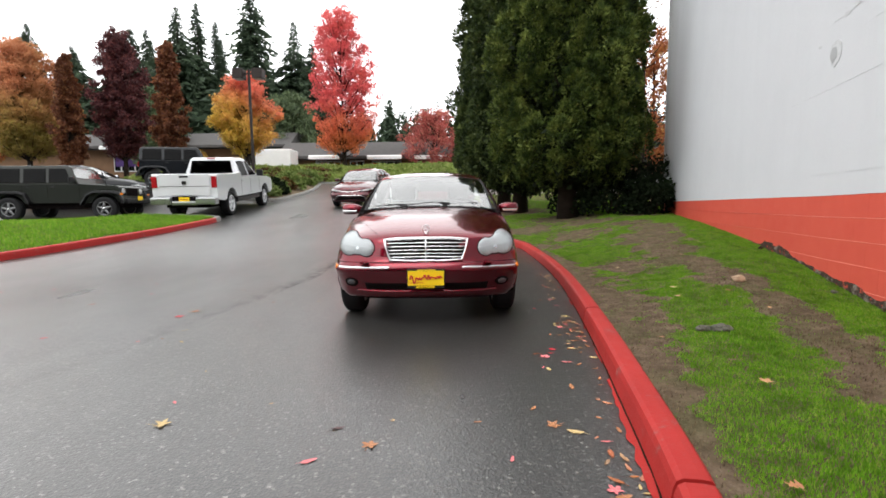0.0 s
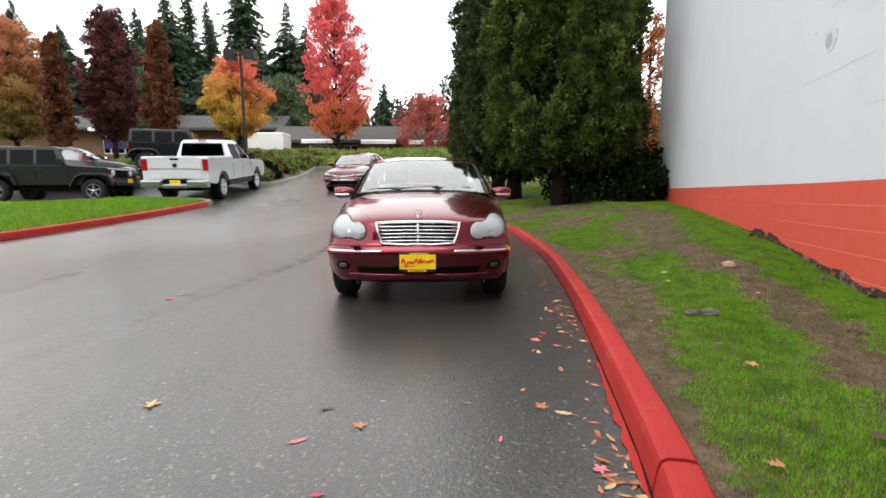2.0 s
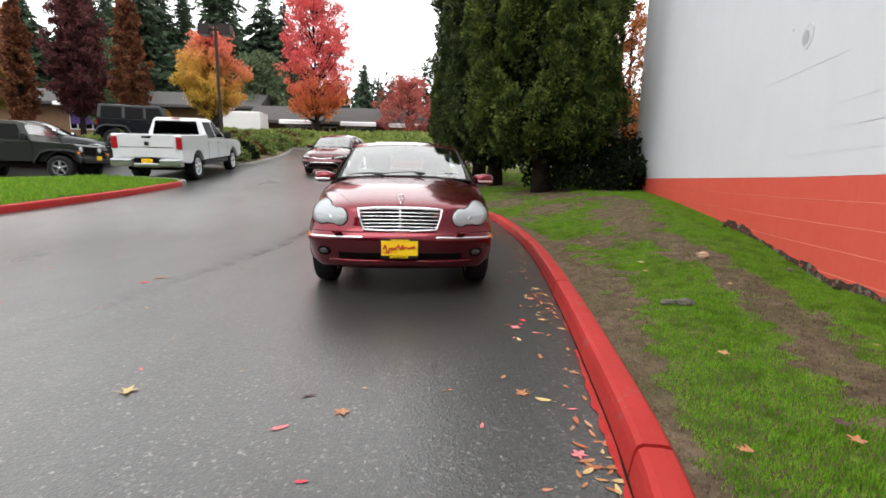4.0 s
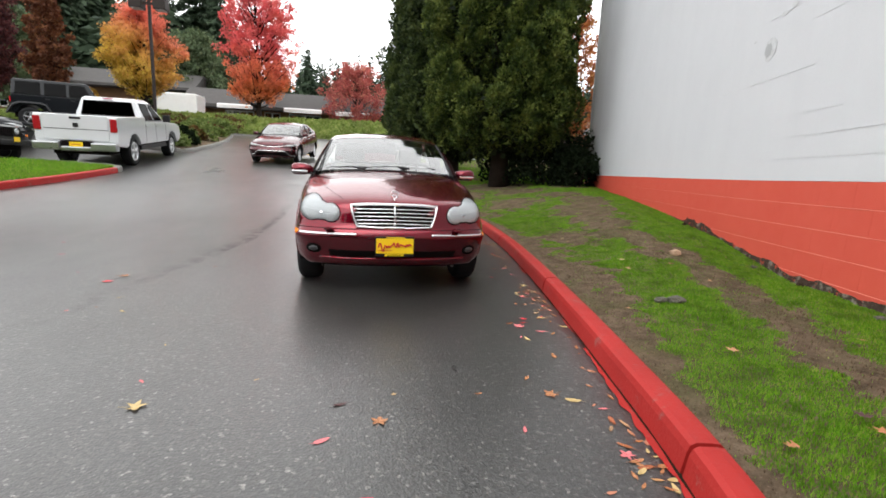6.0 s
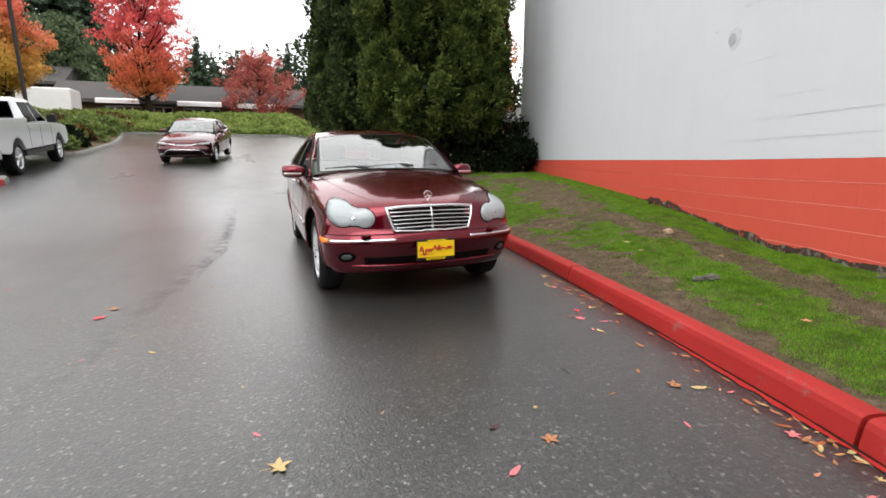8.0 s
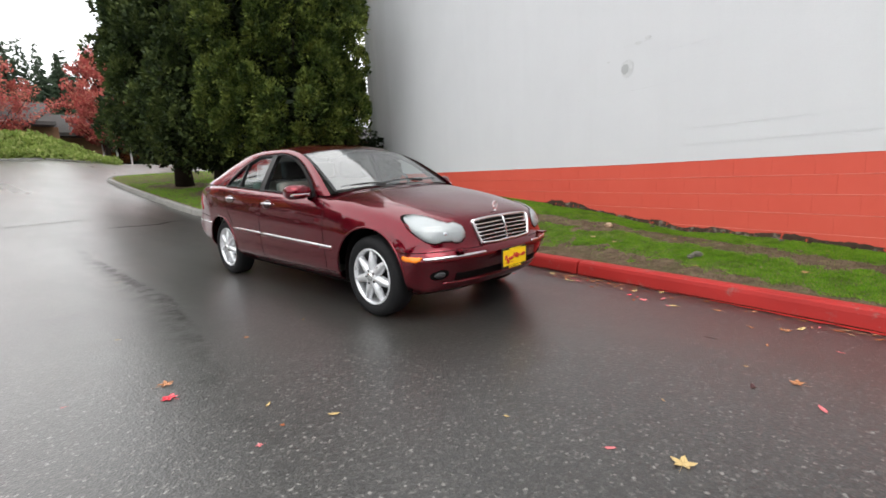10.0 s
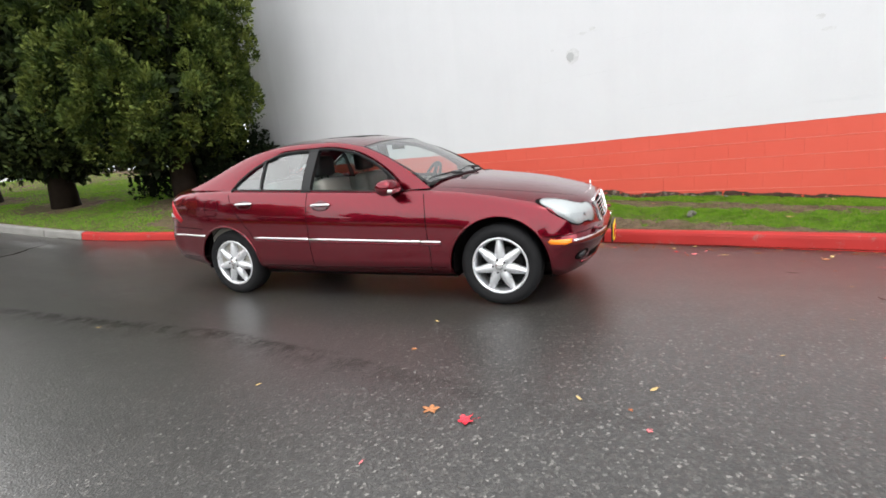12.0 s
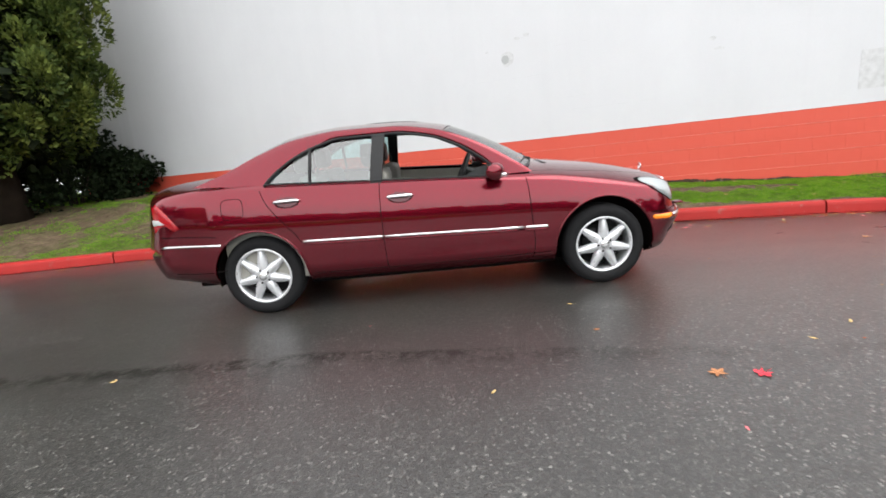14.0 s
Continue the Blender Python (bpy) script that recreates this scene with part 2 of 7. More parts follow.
def grass():
    """Mown grass: bright and dark patches, worn yellowish spots."""
    k = Mat("grass_blades", (0.1, 0.2, 0.02), 0.55, Specular_IOR_Level=0.2)
    pos = k.position()
    col = k.ramp(k.island(), [(0.0, (0.085, 0.205, 0.010)), (0.5, (0.155, 0.345, 0.017)), (0.85, (0.235, 0.44, 0.03)), (1.0, (0.36, 0.38, 0.09))])
    dull = k.ramp(k.noise(2.6, 6, 0.65, vec=pos), [(0.52, 0.0), (0.70, 0.45)])
    col = k.mix(dull, col, (0.12, 0.13, 0.032))
    deep = k.ramp(k.noise(6.5, 5, 0.6, vec=pos), [(0.48, 0.0), (0.64, 0.55)])
    col = k.mix(deep, col, (0.045, 0.11, 0.008))
    k.color(col)
    tl = k.n.new("ShaderNodeBsdfTranslucent")
    mx = k.n.new("ShaderNodeMixShader")
    k.l.new(col, tl.inputs["Color"])
    mx.inputs[0].default_value = 0.4
    k.l.new(k.p.outputs[0], mx.inputs[1])
    k.l.new(tl.outputs[0], mx.inputs[2])
    k.l.new(mx.outputs[0], k.n["Material Output"].inputs["Surface"])
    return k.m


def soil():
    k = Mat("bare_soil", (0.1, 0.07, 0.05), 0.95, Specular_IOR_Level=0.06)
    pos = k.position()
    brown = k.mix(k.ramp(k.noise(7, 8, 0.75, vec=pos), [(0.32, 0.0), (0.68, 1.0)]), (0.066, 0.047, 0.031), (0.22, 0.160, 0.108))
    brown = k.mix(k.ramp(k.voronoi(38, vec=pos), [(0.05, 0.55), (0.22, 0.0)]), brown, (0.26, 0.20, 0.15))
    moss = k.ramp(k.noise(2.3, 6, 0.6, vec=pos), [(0.46, 0.0), (0.6, 1.0)])
    k.color(k.mix(k.math("MULTIPLY", moss, 0.28), brown, (0.05, 0.085, 0.015)))
    k.bump(k.math("ADD", k.noise(28, 6, 0.7, vec=pos), k.math("MULTIPLY", k.voronoi(70, vec=pos), 0.5)), 1.0, 0.035)
    return k.m


M_ASPHALT = asphalt()
M_MAROON = car_paint("maroon_car_paint", (0.132, 0.0022, 0.0105), 0.80, 0.22, 0.8)
M_WHITE_CAR = car_paint("white_car_paint", (0.56, 0.57, 0.59), 0.0, 0.4)
M_BLACK_CAR = car_paint("black_car_paint", (0.008, 0.009, 0.011), 0.0, coat=0.5)
M_GUNMETAL = car_paint("dark_green_grey_car_paint", (0.020, 0.022, 0.019), 0.0, coat=0.45)
M_SILVER_CAR = car_paint("silver_car_paint", (0.45, 0.46, 0.47), 0.5)
M_DARK_RED_CAR = car_paint("dark_cherry_car_paint", (0.055, 0.003, 0.007), 0.8, 0.26)
M_GLASS = glass("window_glass", (0.72, 0.82, 0.79), 0.22)
M_SIDE_GLASS = glass("side_window_glass", (0.46, 0.65, 0.64), 0.17, 0.6)
M_LAMP_GLASS = glass("headlight_glass", (0.92, 0.94, 0.95), 0.03, 0.5)
M_DARK_GLASS = glass("tinted_window_glass", (0.04, 0.05, 0.05), 0.0, 0.18)
M_SHOP_GLASS = glass("shop_window_glass", (0.25, 0.28, 0.28), 0.15)
M_CHROME = simple("chrome", (0.78, 0.79, 0.8), 0.12, 1.0, 0.06, 20)
M_ALLOY = simple("silver_alloy", (0.66, 0.67, 0.69), 0.3, 0.6, 0.08, 14)
M_BUMPER = simple("weathered_bumper_chrome", (0.40, 0.41, 0.42), 0.3, 0.9, 0.15, 12)
M_DARK_ALLOY = simple("dusty_dark_alloy", (0.20, 0.205, 0.21), 0.4, 0.5, 0.15, 14)
M_RUBBER = simple("tyre_rubber", (0.012, 0.012, 0.013), 0.8, 0, 0.3, 20, 0.2, Specular_IOR_Level=0.2)
M_BLACK_PLASTIC = simple("black_plastic", (0.010, 0.010, 0.011), 0.5, 0, 0.3, 30, Specular_IOR_Level=0.3)
M_GAP = simple("panel_gap", (0.006, 0.004, 0.004), 0.9, 0, 0.2, 30, Specular_IOR_Level=0.08)
M_LENS = simple("hazed_headlight_lens", (0.47, 0.485, 0.49), 0.35, 0.0, 0.10, 26)
M_LENS_BOWL = simple("headlight_bowl", (0.40, 0.415, 0.42), 0.3, 0.0, 0.15, 30)
M_AMBER = simple("amber_lens", (0.85, 0.22, 0.01), 0.2, 0, 0.1, 40)
M_TAIL = simple("red_tail_lens", (0.30, 0.006, 0.011), 0.15, 0, 0.15, 40)
M_YELLOW = simple("yellow_plate", (0.85, 0.58, 0.01), 0.4, 0, 0.06, 20)
M_RED_INK = simple("red_ink", (0.45, 0.02, 0.02), 0.5, 0, 0.1, 20)
M_LEATHER = simple("grey_leather", (0.30, 0.29, 0.26), 0.55, 0, 0.15, 12, 0.1)
M_CABIN = simple("dark_cabin_trim", (0.03, 0.03, 0.032), 0.65, 0, 0.25, 12)
M_KERB_RED = kerb_paint()
M_CONCRETE = simple("kerb_concrete", (0.20, 0.195, 0.18), 0.8, 0, 0.35, 4, 0.3)
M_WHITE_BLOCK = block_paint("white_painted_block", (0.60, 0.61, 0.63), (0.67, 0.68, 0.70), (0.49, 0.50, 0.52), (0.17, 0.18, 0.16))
M_RED_BLOCK = block_paint("orange_red_painted_block", (0.60, 0.072, 0.042), (0.66, 0.10, 0.062), (0.52, 0.066, 0.042))
M_PATCH = simple("grey_render_patch", (0.60, 0.61, 0.62), 0.75, 0, 0.3, 14, 0.3)
M_FOOTING = simple("dark_stained_footing", (0.045, 0.032, 0.022), 0.95, 0, 0.7, 9, 0.6, Specular_IOR_Level=0.06)
M_SOIL = soil()
M_DIRT = simple("wet_gutter_dirt", (0.018, 0.012, 0.008), 0.95, 0, 0.6, 14, 0.4, Specular_IOR_Level=0.05)
M_FOG = simple("dull_fog_lamp_lens", (0.07, 0.07, 0.075), 0.3, 0, 0.2, 40)
M_GRASS = grass()
M_LITTER = foliage("dead_grass_crumbs", [(0.0, (0.05, 0.03, 0.016)), (0.6, (0.16, 0.11, 0.06)), (1.0, (0.30, 0.23, 0.13))], 0.8, 0.1)
M_JOINT = simple("pale_red_mortar", (0.80, 0.25, 0.19), 0.6, 0, 0.15, 6)
M_BARK = simple("bark", (0.022, 0.016, 0.012), 0.95, 0, 0.5, 5, 0.8, Specular_IOR_Level=0.1)
M_IVY = foliage("ivy_leaves", [(0.0, (0.15, 0.21, 0.045)), (0.6, (0.26, 0.34, 0.085)), (1.0, (0.40, 0.42, 0.16))], 0.55, 0.5)
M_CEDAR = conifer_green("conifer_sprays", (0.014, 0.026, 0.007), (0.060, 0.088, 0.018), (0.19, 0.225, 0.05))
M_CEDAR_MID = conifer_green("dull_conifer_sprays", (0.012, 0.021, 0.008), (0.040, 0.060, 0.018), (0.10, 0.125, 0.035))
# inner sprays: the crown's inside shade is put into this darker colour
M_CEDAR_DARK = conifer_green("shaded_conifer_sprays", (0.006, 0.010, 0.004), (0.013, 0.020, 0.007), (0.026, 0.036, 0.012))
M_FIR = foliage("fir_needles", [(0.0, (0.020, 0.036, 0.020)), (1.0, (0.068, 0.100, 0.055))], 0.7, 0.15)
M_SHRUB = foliage("shrub_leaves", [(0.0, (0.09, 0.13, 0.03)), (0.6, (0.18, 0.25, 0.06)), (1.0, (0.30, 0.34, 0.12))], 0.55, 0.35)
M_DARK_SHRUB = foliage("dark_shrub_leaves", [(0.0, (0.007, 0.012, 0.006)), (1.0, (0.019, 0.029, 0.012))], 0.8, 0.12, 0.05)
M_RUST_LEAF = foliage("russet_leaves", [(0.0, (0.10, 0.034, 0.018)), (0.6, (0.19, 0.066, 0.032)), (1.0, (0.29, 0.13, 0.05))], 0.55, 0.35)
M_PURPLE_LEAF = foliage("plum_leaves", [(0.0, (0.05, 0.018, 0.022)), (0.7, (0.13, 0.038, 0.040)), (1.0, (0.24, 0.075, 0.06))], 0.55, 0.35)
M_ORANGE_LEAF = foliage("orange_leaves", [(0.0, (0.30, 0.08, 0.03)), (0.6, (0.46, 0.155, 0.05)), (1.0, (0.48, 0.27, 0.07))], 0.55, 0.35)
M_PINK_LEAF = foliage("crimson_leaves", [(0.0, (0.34, 0.07, 0.065)), (0.6, (0.52, 0.13, 0.115)), (1.0, (0.66, 0.30, 0.20))], 0.55, 0.45)
M_GREEN_LEAF = foliage("dull_green_leaves", [(0.0, (0.060, 0.090, 0.042)), (1.0, (0.144, 0.186, 0.090))], 0.6, 0.25)
M_ROOF = simple("brown_shingle", (0.060, 0.056, 0.054), 0.85, 0, 0.3, 3, 0.3)
M_TAN_WALL = simple("tan_wood_siding", (0.22, 0.12, 0.06), 0.75, 0, 0.3, 2)
M_WHITE_PAINT = simple("white_paint", (0.75, 0.75, 0.74), 0.5, 0, 0.08, 4)
M_GREY_DOOR = simple("grey_roller_door", (0.40, 0.41, 0.42), 0.5, 0, 0.1, 4)
M_BRONZE = simple("bronze_pole_paint", (0.020, 0.014, 0.012), 0.6, 0, 0.2, 6, Specular_IOR_Level=0.2)
M_YELLOW_LINE = simple("worn_yellow_line", (0.55, 0.36, 0.06), 0.6, 0, 0.4, 9)
M_WHITE_LINE = simple("worn_white_line", (0.55, 0.55, 0.52), 0.6, 0, 0.4, 9)


# ---------------------------------------------------------------- mesh helpers
def thing(name, label="", category="", at=(0, 0, 0), turn=0.0, group="", kind=""):
    ob = new(name)
    ob.empty_display_size = 0.2
    ob.matrix_world = pose(*at, 0, 0, turn)
    return tagged(ob, label, category, group, kind)


def finish(me, mats, smooth=False):
    for m in mats if isinstance(mats, (list, tuple)) else [mats]:
        me.materials.append(m)
    if smooth:
        me.polygons.foreach_set("use_smooth", [True] * len(me.polygons))
    return me


def part(name, bm, material, parent=None, label="", smooth=False, kind=""):
    """Links a bmesh as one mesh object, under a thing or a part."""
    me = bpy.data.meshes.new(name)
    bmesh.ops.recalc_face_normals(bm, faces=bm.faces)
    bm.to_mesh(me)
    bm.free()
    ob = new(name, finish(me, material, smooth))
    ob.parent = parent
    return tagged(ob, label, kind=kind)


def raw(name, verts, faces, material, parent=None, label="", smooth=False, kind=""):
    me = bpy.data.meshes.new(name)
    me.from_pydata(verts, [], faces)
    ob = new(name, finish(me, material, smooth))
    ob.parent = parent
    return tagged(ob, label, kind=kind)


def box(bm, lo, hi, bevel=0.0, m=None, segments=2):
    got = bmesh.ops.create_cube(bm, size=1.0)
    vs = got["verts"]
    for v in vs:
        v.co = Vector([lo[i] + (v.co[i] + 0.5) * (hi[i] - lo[i]) for i in range(3)])
        if m is not None:
            v.co = m @ v.co
    if bevel:
        es = list({e for v in vs for e in v.link_edges})
        bmesh.ops.bevel(bm, geom=es, offset=bevel, segments=segments, affect="EDGES", profile=0.6)
    return bm


def tube(bm, pts, radii, sides=8, cap=True):
    """A tube along points, with a radius for each."""
    pts = [Vector(p) for p in pts]
    if isinstance(radii, (int, float)):
        radii = [radii] * len(pts)
    rings = []
    for i, p in enumerate(pts):
        d = (pts[min(i + 1, len(pts) - 1)] - pts[max(i - 1, 0)]).normalized()
        a = d.orthogonal().normalized() if not rings else (prev - d * prev.dot(d)).normalized()
        prev = a
        b = d.cross(a)
        rings.append([bm.verts.new(p + float(radii[i]) * (math.cos(2 * math.pi * k / sides) * a + math.sin(2 * math.pi * k / sides) * b)) for k in range(sides)])
    for r0, r1 in zip(rings, rings[1:]):
        for k in range(sides):
            bm.faces.new((r0[k], r0[(k + 1) % sides], r1[(k + 1) % sides], r1[k]))
    if cap:
        bm.faces.new(rings[0][::-1])
        bm.faces.new(rings[-1])
    return bm


def lathe(bm, profile, sides=32, axis="x", centre=(0, 0, 0)):
    """Turns a profile of (along, radius) round an axis."""
    c = Vector(centre)
    rings = []
    for a, r in profile:
        ring = []
        for k in range(sides):
            w = 2 * math.pi * k / sides
            u, v = r * math.cos(w), r * math.sin(w)
            ring.append(bm.verts.new(c + Vector((a, u, v) if axis == "x" else (u, a, v) if axis == "y" else (u, v, a))))
        rings.append(ring)
    for r0, r1 in zip(rings, rings[1:]):
        for k in range(sides):
            bm.faces.new((r0[k], r0[(k + 1) % sides], r1[(k + 1) % sides], r1[k]))
    return rings


def grid(bm, rows):
    """Faces between rows of points."""
    vs = [[bm.verts.new(p) for p in r] for r in rows]
    for r0, r1 in zip(vs, vs[1:]):
        for k in range(len(r0) - 1):
            bm.faces.new((r0[k], r0[k + 1], r1[k + 1], r1[k]))
    return vs


def smooth_curve(pts):
    """A smooth function through (x, value) points."""
    xs = np.array([p[0] for p in pts], float)
    ys = np.array([p[1] for p in pts], float)
    d = np.diff(ys) / np.diff(xs)
    m = np.concatenate([[d[0]], [0.0 if a * b <= 0 else 2 * a * b / (a + b) for a, b in zip(d, d[1:])], [d[-1]]])

    def f(x):
        x = min(max(x, xs[0]), xs[-1])
        i = min(max(int(np.searchsorted(xs, x)) - 1, 0), len(xs) - 2)
        h = xs[i + 1] - xs[i]
        t = (x - xs[i]) / h
        return float((2 * t**3 - 3 * t**2 + 1) * ys[i] + (t**3 - 2 * t**2 + t) * h * m[i] + (-2 * t**3 + 3 * t**2) * ys[i + 1] + (t**3 - t**2) * h * m[i + 1])

    return f


def spline(pts, n):
    """n points along a smooth line through the given ones."""
    P = [Vector(p) for p in pts]
    L = [0.0]
    for a, b in zip(P, P[1:]):
        L.append(L[-1] + (b - a).length)
    fs = [smooth_curve(list(zip(L, [p[i] for p in P]))) for i in range(len(P[0]))]
    return [tuple(f(L[-1] * k / (n - 1)) for f in fs) for k in range(n)]

# ---------------------------------------------------------------- the lie of the land
def road_z(x, y):
    """Height of the road: level by the parked car, climbing behind it to the bank across its end, with a dip and a rise
    set under vehicles placed to fit the camera's view.
    """
    rise = 0.42 * math.exp(-((x + 13.2) ** 2 + (y - 17.5) ** 2) / 8.0) if abs(y - 17.5) < 12 else 0.0
    rise -= 0.32 * math.exp(-((x + 11.8) ** 2 + (y - 11.6) ** 2) / 7.0) if abs(y - 11.6) < 12 else 0.0
    x = min(max(x, -9.0), 5.0)
    u = y - (5.5 + 0.45 * x)
    u = 0.5 * (u + math.sqrt(u * u + 1.5))
    ramp = min(u / (25.2 - 0.45 * x), 1.0) ** (1.3 + 0.3 * min(max(-x - 3.0, 0.0), 4.0))
    return (0.05 - 0.0035 * x) * min(u, 30.0) - 0.004 + rise + (0.1 + 0.115 * min(x + 9.0, 10.0)) * ramp


WALL_TURN = radians(16.5)
WALL_P = Vector((3.84, -0.04, 0.0))
WALL_D = Vector((math.sin(WALL_TURN), math.cos(WALL_TURN), 0.0))
WALL_N = Vector((-math.cos(WALL_TURN), math.sin(WALL_TURN), 0.0))
# wall top is out of view, raised so the wall fills the windscreen's reflection
WALL_END, WALL_START, WALL_TOP = 9.9, -22.0, 9.4
wall_base = smooth_curve([(-22, 0.1), (-5.3, 0.15), (-3.5, 0.17), (-2.2, 0.21), (-1.0, 0.2), (0.0, 0.29), (1.4, 0.42), (3.8, 0.54), (7.3, 0.64), (9.9, 0.67)])

# the kerb's face at the foot, from behind the camera to past the trees
KERB = spline([(-1.6, -11.0), (-0.55, -7.0), (0.3, -4.6), (0.84, -3.3), (1.09, -2.1), (1.30, -0.9), (1.50, 0.4), (1.66, 1.7), (1.78, 3.4), (1.83, 5.3), (1.66, 6.3), (1.42, 7.0), (1.08, 8.35), (1.03, 9.5), (1.05, 12.0), (1.08, 14.5), (1.24, 18.5), (2.3, 20.6), (5.0, 22.2), (11, 23.5)], 240)
KERB_W, KERB_H = 0.145, 0.14
kerb_x = smooth_curve([(p[1], p[0]) for p in KERB])


def ring_profile(points, profile, close=True):
    """Sweeps a profile of (out, up) along a plan line that follows the road; out is to the right of the line."""
    rows = []
    for i, p in enumerate(points):
        a, b = points[max(i - 1, 0)], points[min(i + 1, len(points) - 1)]
        d = Vector((b[0] - a[0], b[1] - a[1], 0)).normalized()
        n = Vector((d.y, -d.x, 0))
        z = road_z(p[0], p[1])
        rows.append([Vector((p[0], p[1], z)) + n * o + Vector((0, 0, u)) for o, u in profile])
    return rows


def kerb_stone(points, material, parent, name="kerb_stone", flip=False):
    """One cast length of kerb with a sloped face and a rounded nose."""
    s = -1 if flip else 1
    prof = [(0.0, -0.12), (0.0, 0.02), (0.012 * s, 0.10), (0.022 * s, 0.128), (0.042 * s, KERB_H), (0.10 * s, KERB_H + 0.003), (0.13 * s, KERB_H), (KERB_W * s, 0.125), (KERB_W * s, -0.12)]
    bm = bmesh.new()
    vs = grid(bm, ring_profile(points, prof))
    bm.faces.new(vs[0])
    bm.faces.new(vs[-1][::-1])
    return part(name, bm, material, parent, smooth=False)


# ground: one sheet of asphalt out to the horizon
def axis_steps(lo, hi, fine_lo, fine_hi, step):
    out = list(np.arange(fine_lo, fine_hi + 1e-6, step))
    x, k = fine_hi, step
    while x < hi:
        k *= 1.35
        x += k
        out.append(min(x, hi))
    x, k = fine_lo, step
    while x > lo:
        k *= 1.35
        x -= k
        out.insert(0, max(x, lo))
    return out


gx, gy = axis_steps(-900, 900, -16, 10, 0.5), axis_steps(-900, 900, -12, 40, 0.5)
verts = [(x, y, road_z(x, y)) for y in gy for x in gx]
w = len(gx)
faces = [(j * w + i, j * w + i + 1, (j + 1) * w + i + 1, (j + 1) * w + i) for j in range(len(gy) - 1) for i in range(w - 1)]
tagged(raw("road", verts, faces, M_ASPHALT, smooth=True), "wet dark grey asphalt road with fine grit", "road", kind="structure")

# kerb beside the lawn, red as far as the trees and bare concrete past them
kerb = thing("kerb", "red painted concrete kerb, worn at the edge, beside a lawn", "kerb", kind="structure")
joints = [-11.0, -9.2, -6.7, -4.9, -3.12, -0.6, 1.9, 3.9, 5.75, 8.38, 9.4, 11.6, 14.0, 16.4, 18.5]
for a, b in zip(joints, joints[1:]):
    n = max(6, int((b - a) / 0.12))
    pts = [(kerb_x(y), y) for y in np.linspace(a + 0.010, b - 0.010, n)]
    kerb_stone(pts, M_KERB_RED if b < 8.5 else M_CONCRETE, kerb)
tail = spline([(kerb_x(18.52), 18.52), (1.6, 19.7), (2.4, 20.6), (5.0, 22.2), (11, 23.5), (20, 24.2)], 50)
kerb_stone(tail, M_CONCRETE, kerb)
# a thin lap of red paint on the road at the kerb's foot
bm = bmesh.new()
grid(bm, [[(kerb_x(y) + 0.006 - (0.045 + 0.03 * noise.noise((0, y * 11, 5))) * min(1.0, max(0.0, 0.45 + 1.3 * noise.noise((4, y * 1.7, 2)) + (0.5 if y < -1.9 else -0.25))), y, road_z(kerb_x(y), y) + 0.006), (kerb_x(y) + 0.01, y, road_z(kerb_x(y), y) + 0.008)] for y in np.linspace(-9, 0.5, 300)])
tagged(part("kerb_paint_lap", bm, M_KERB_RED), "ragged lap of red paint on the road along the kerb", "paint", kind="structure")


# a line of wet dirt in the angle of kerb and road
bm = bmesh.new()
grid(bm, [[(kerb_x(y) - 0.001 - 0.006 * (1 + noise.noise((3, y * 5, 1))), y, road_z(kerb_x(y), y) + 0.009), (kerb_x(y) + 0.004, y, road_z(kerb_x(y), y) + 0.016 + 0.006 * noise.noise((9, y * 7, 1)))] for y in np.linspace(-9, 9, 300)])
tagged(part("gutter_dirt", bm, M_DIRT), "line of dark wet dirt along the kerb's foot", "dirt", kind="structure")


# ---------------------------------------------------------------- lawn between kerb and wall
def wall_x(y):
    return WALL_P.x + (y - WALL_P.y) * math.tan(WALL_TURN)


def lawn_right(y):
    """Far side of the lawn: the wall, and past its corner open grass."""
    corner = WALL_P.y + WALL_D.y * WALL_END
    return wall_x(y) if y < corner else wall_x(corner) + (y - corner) * 0.75 + 0.5


def lawn_z(x, y):
    x0, x1 = kerb_x(y) + KERB_W - 0.02, lawn_right(y)
    t = min(max((x - x0) / max(0.1, x1 - x0), 0), 1)
    s = (y - WALL_P.y) / WALL_D.y
    low = road_z(x0, y) + KERB_H - 0.015
    far = wall_base(s) if s < WALL_END else 0.66 + 0.03 * (s - WALL_END)
    far = max(far, low - 0.03)
    hump = 0.10 * math.sin(math.pi * t) * (0.4 + 0.6 * min(max((y + 2) / 6, 0), 1))
    rough = 0.025 * noise.noise((x * 1.3, y * 1.3, 0)) + 0.012 * noise.noise((x * 5, y * 5, 3))
    return low + (far - low) * (t * t * (3 - 2 * t)) * 1.0 + hump + rough * min(1, 6 * t)


TRODDEN = spline([(2.0, -3.3), (2.2, -2.5), (2.42, -2.0), (2.65, -1.4), (2.95, -0.45), (3.0, 0.0), (2.95, 0.8), (3.15, 1.7), (3.6, 3.0), (4.1, 4.4)], 60)
VERGE = smooth_curve([(-11, 0.1), (-4, 0.10), (-3, 0.12), (-2.2, 0.24), (-1.5, 0.44), (-0.8, 0.58), (0.2, 0.52), (1.5, 0.34), (3, 0.2), (4.5, 0.06), (12, 0.06)])


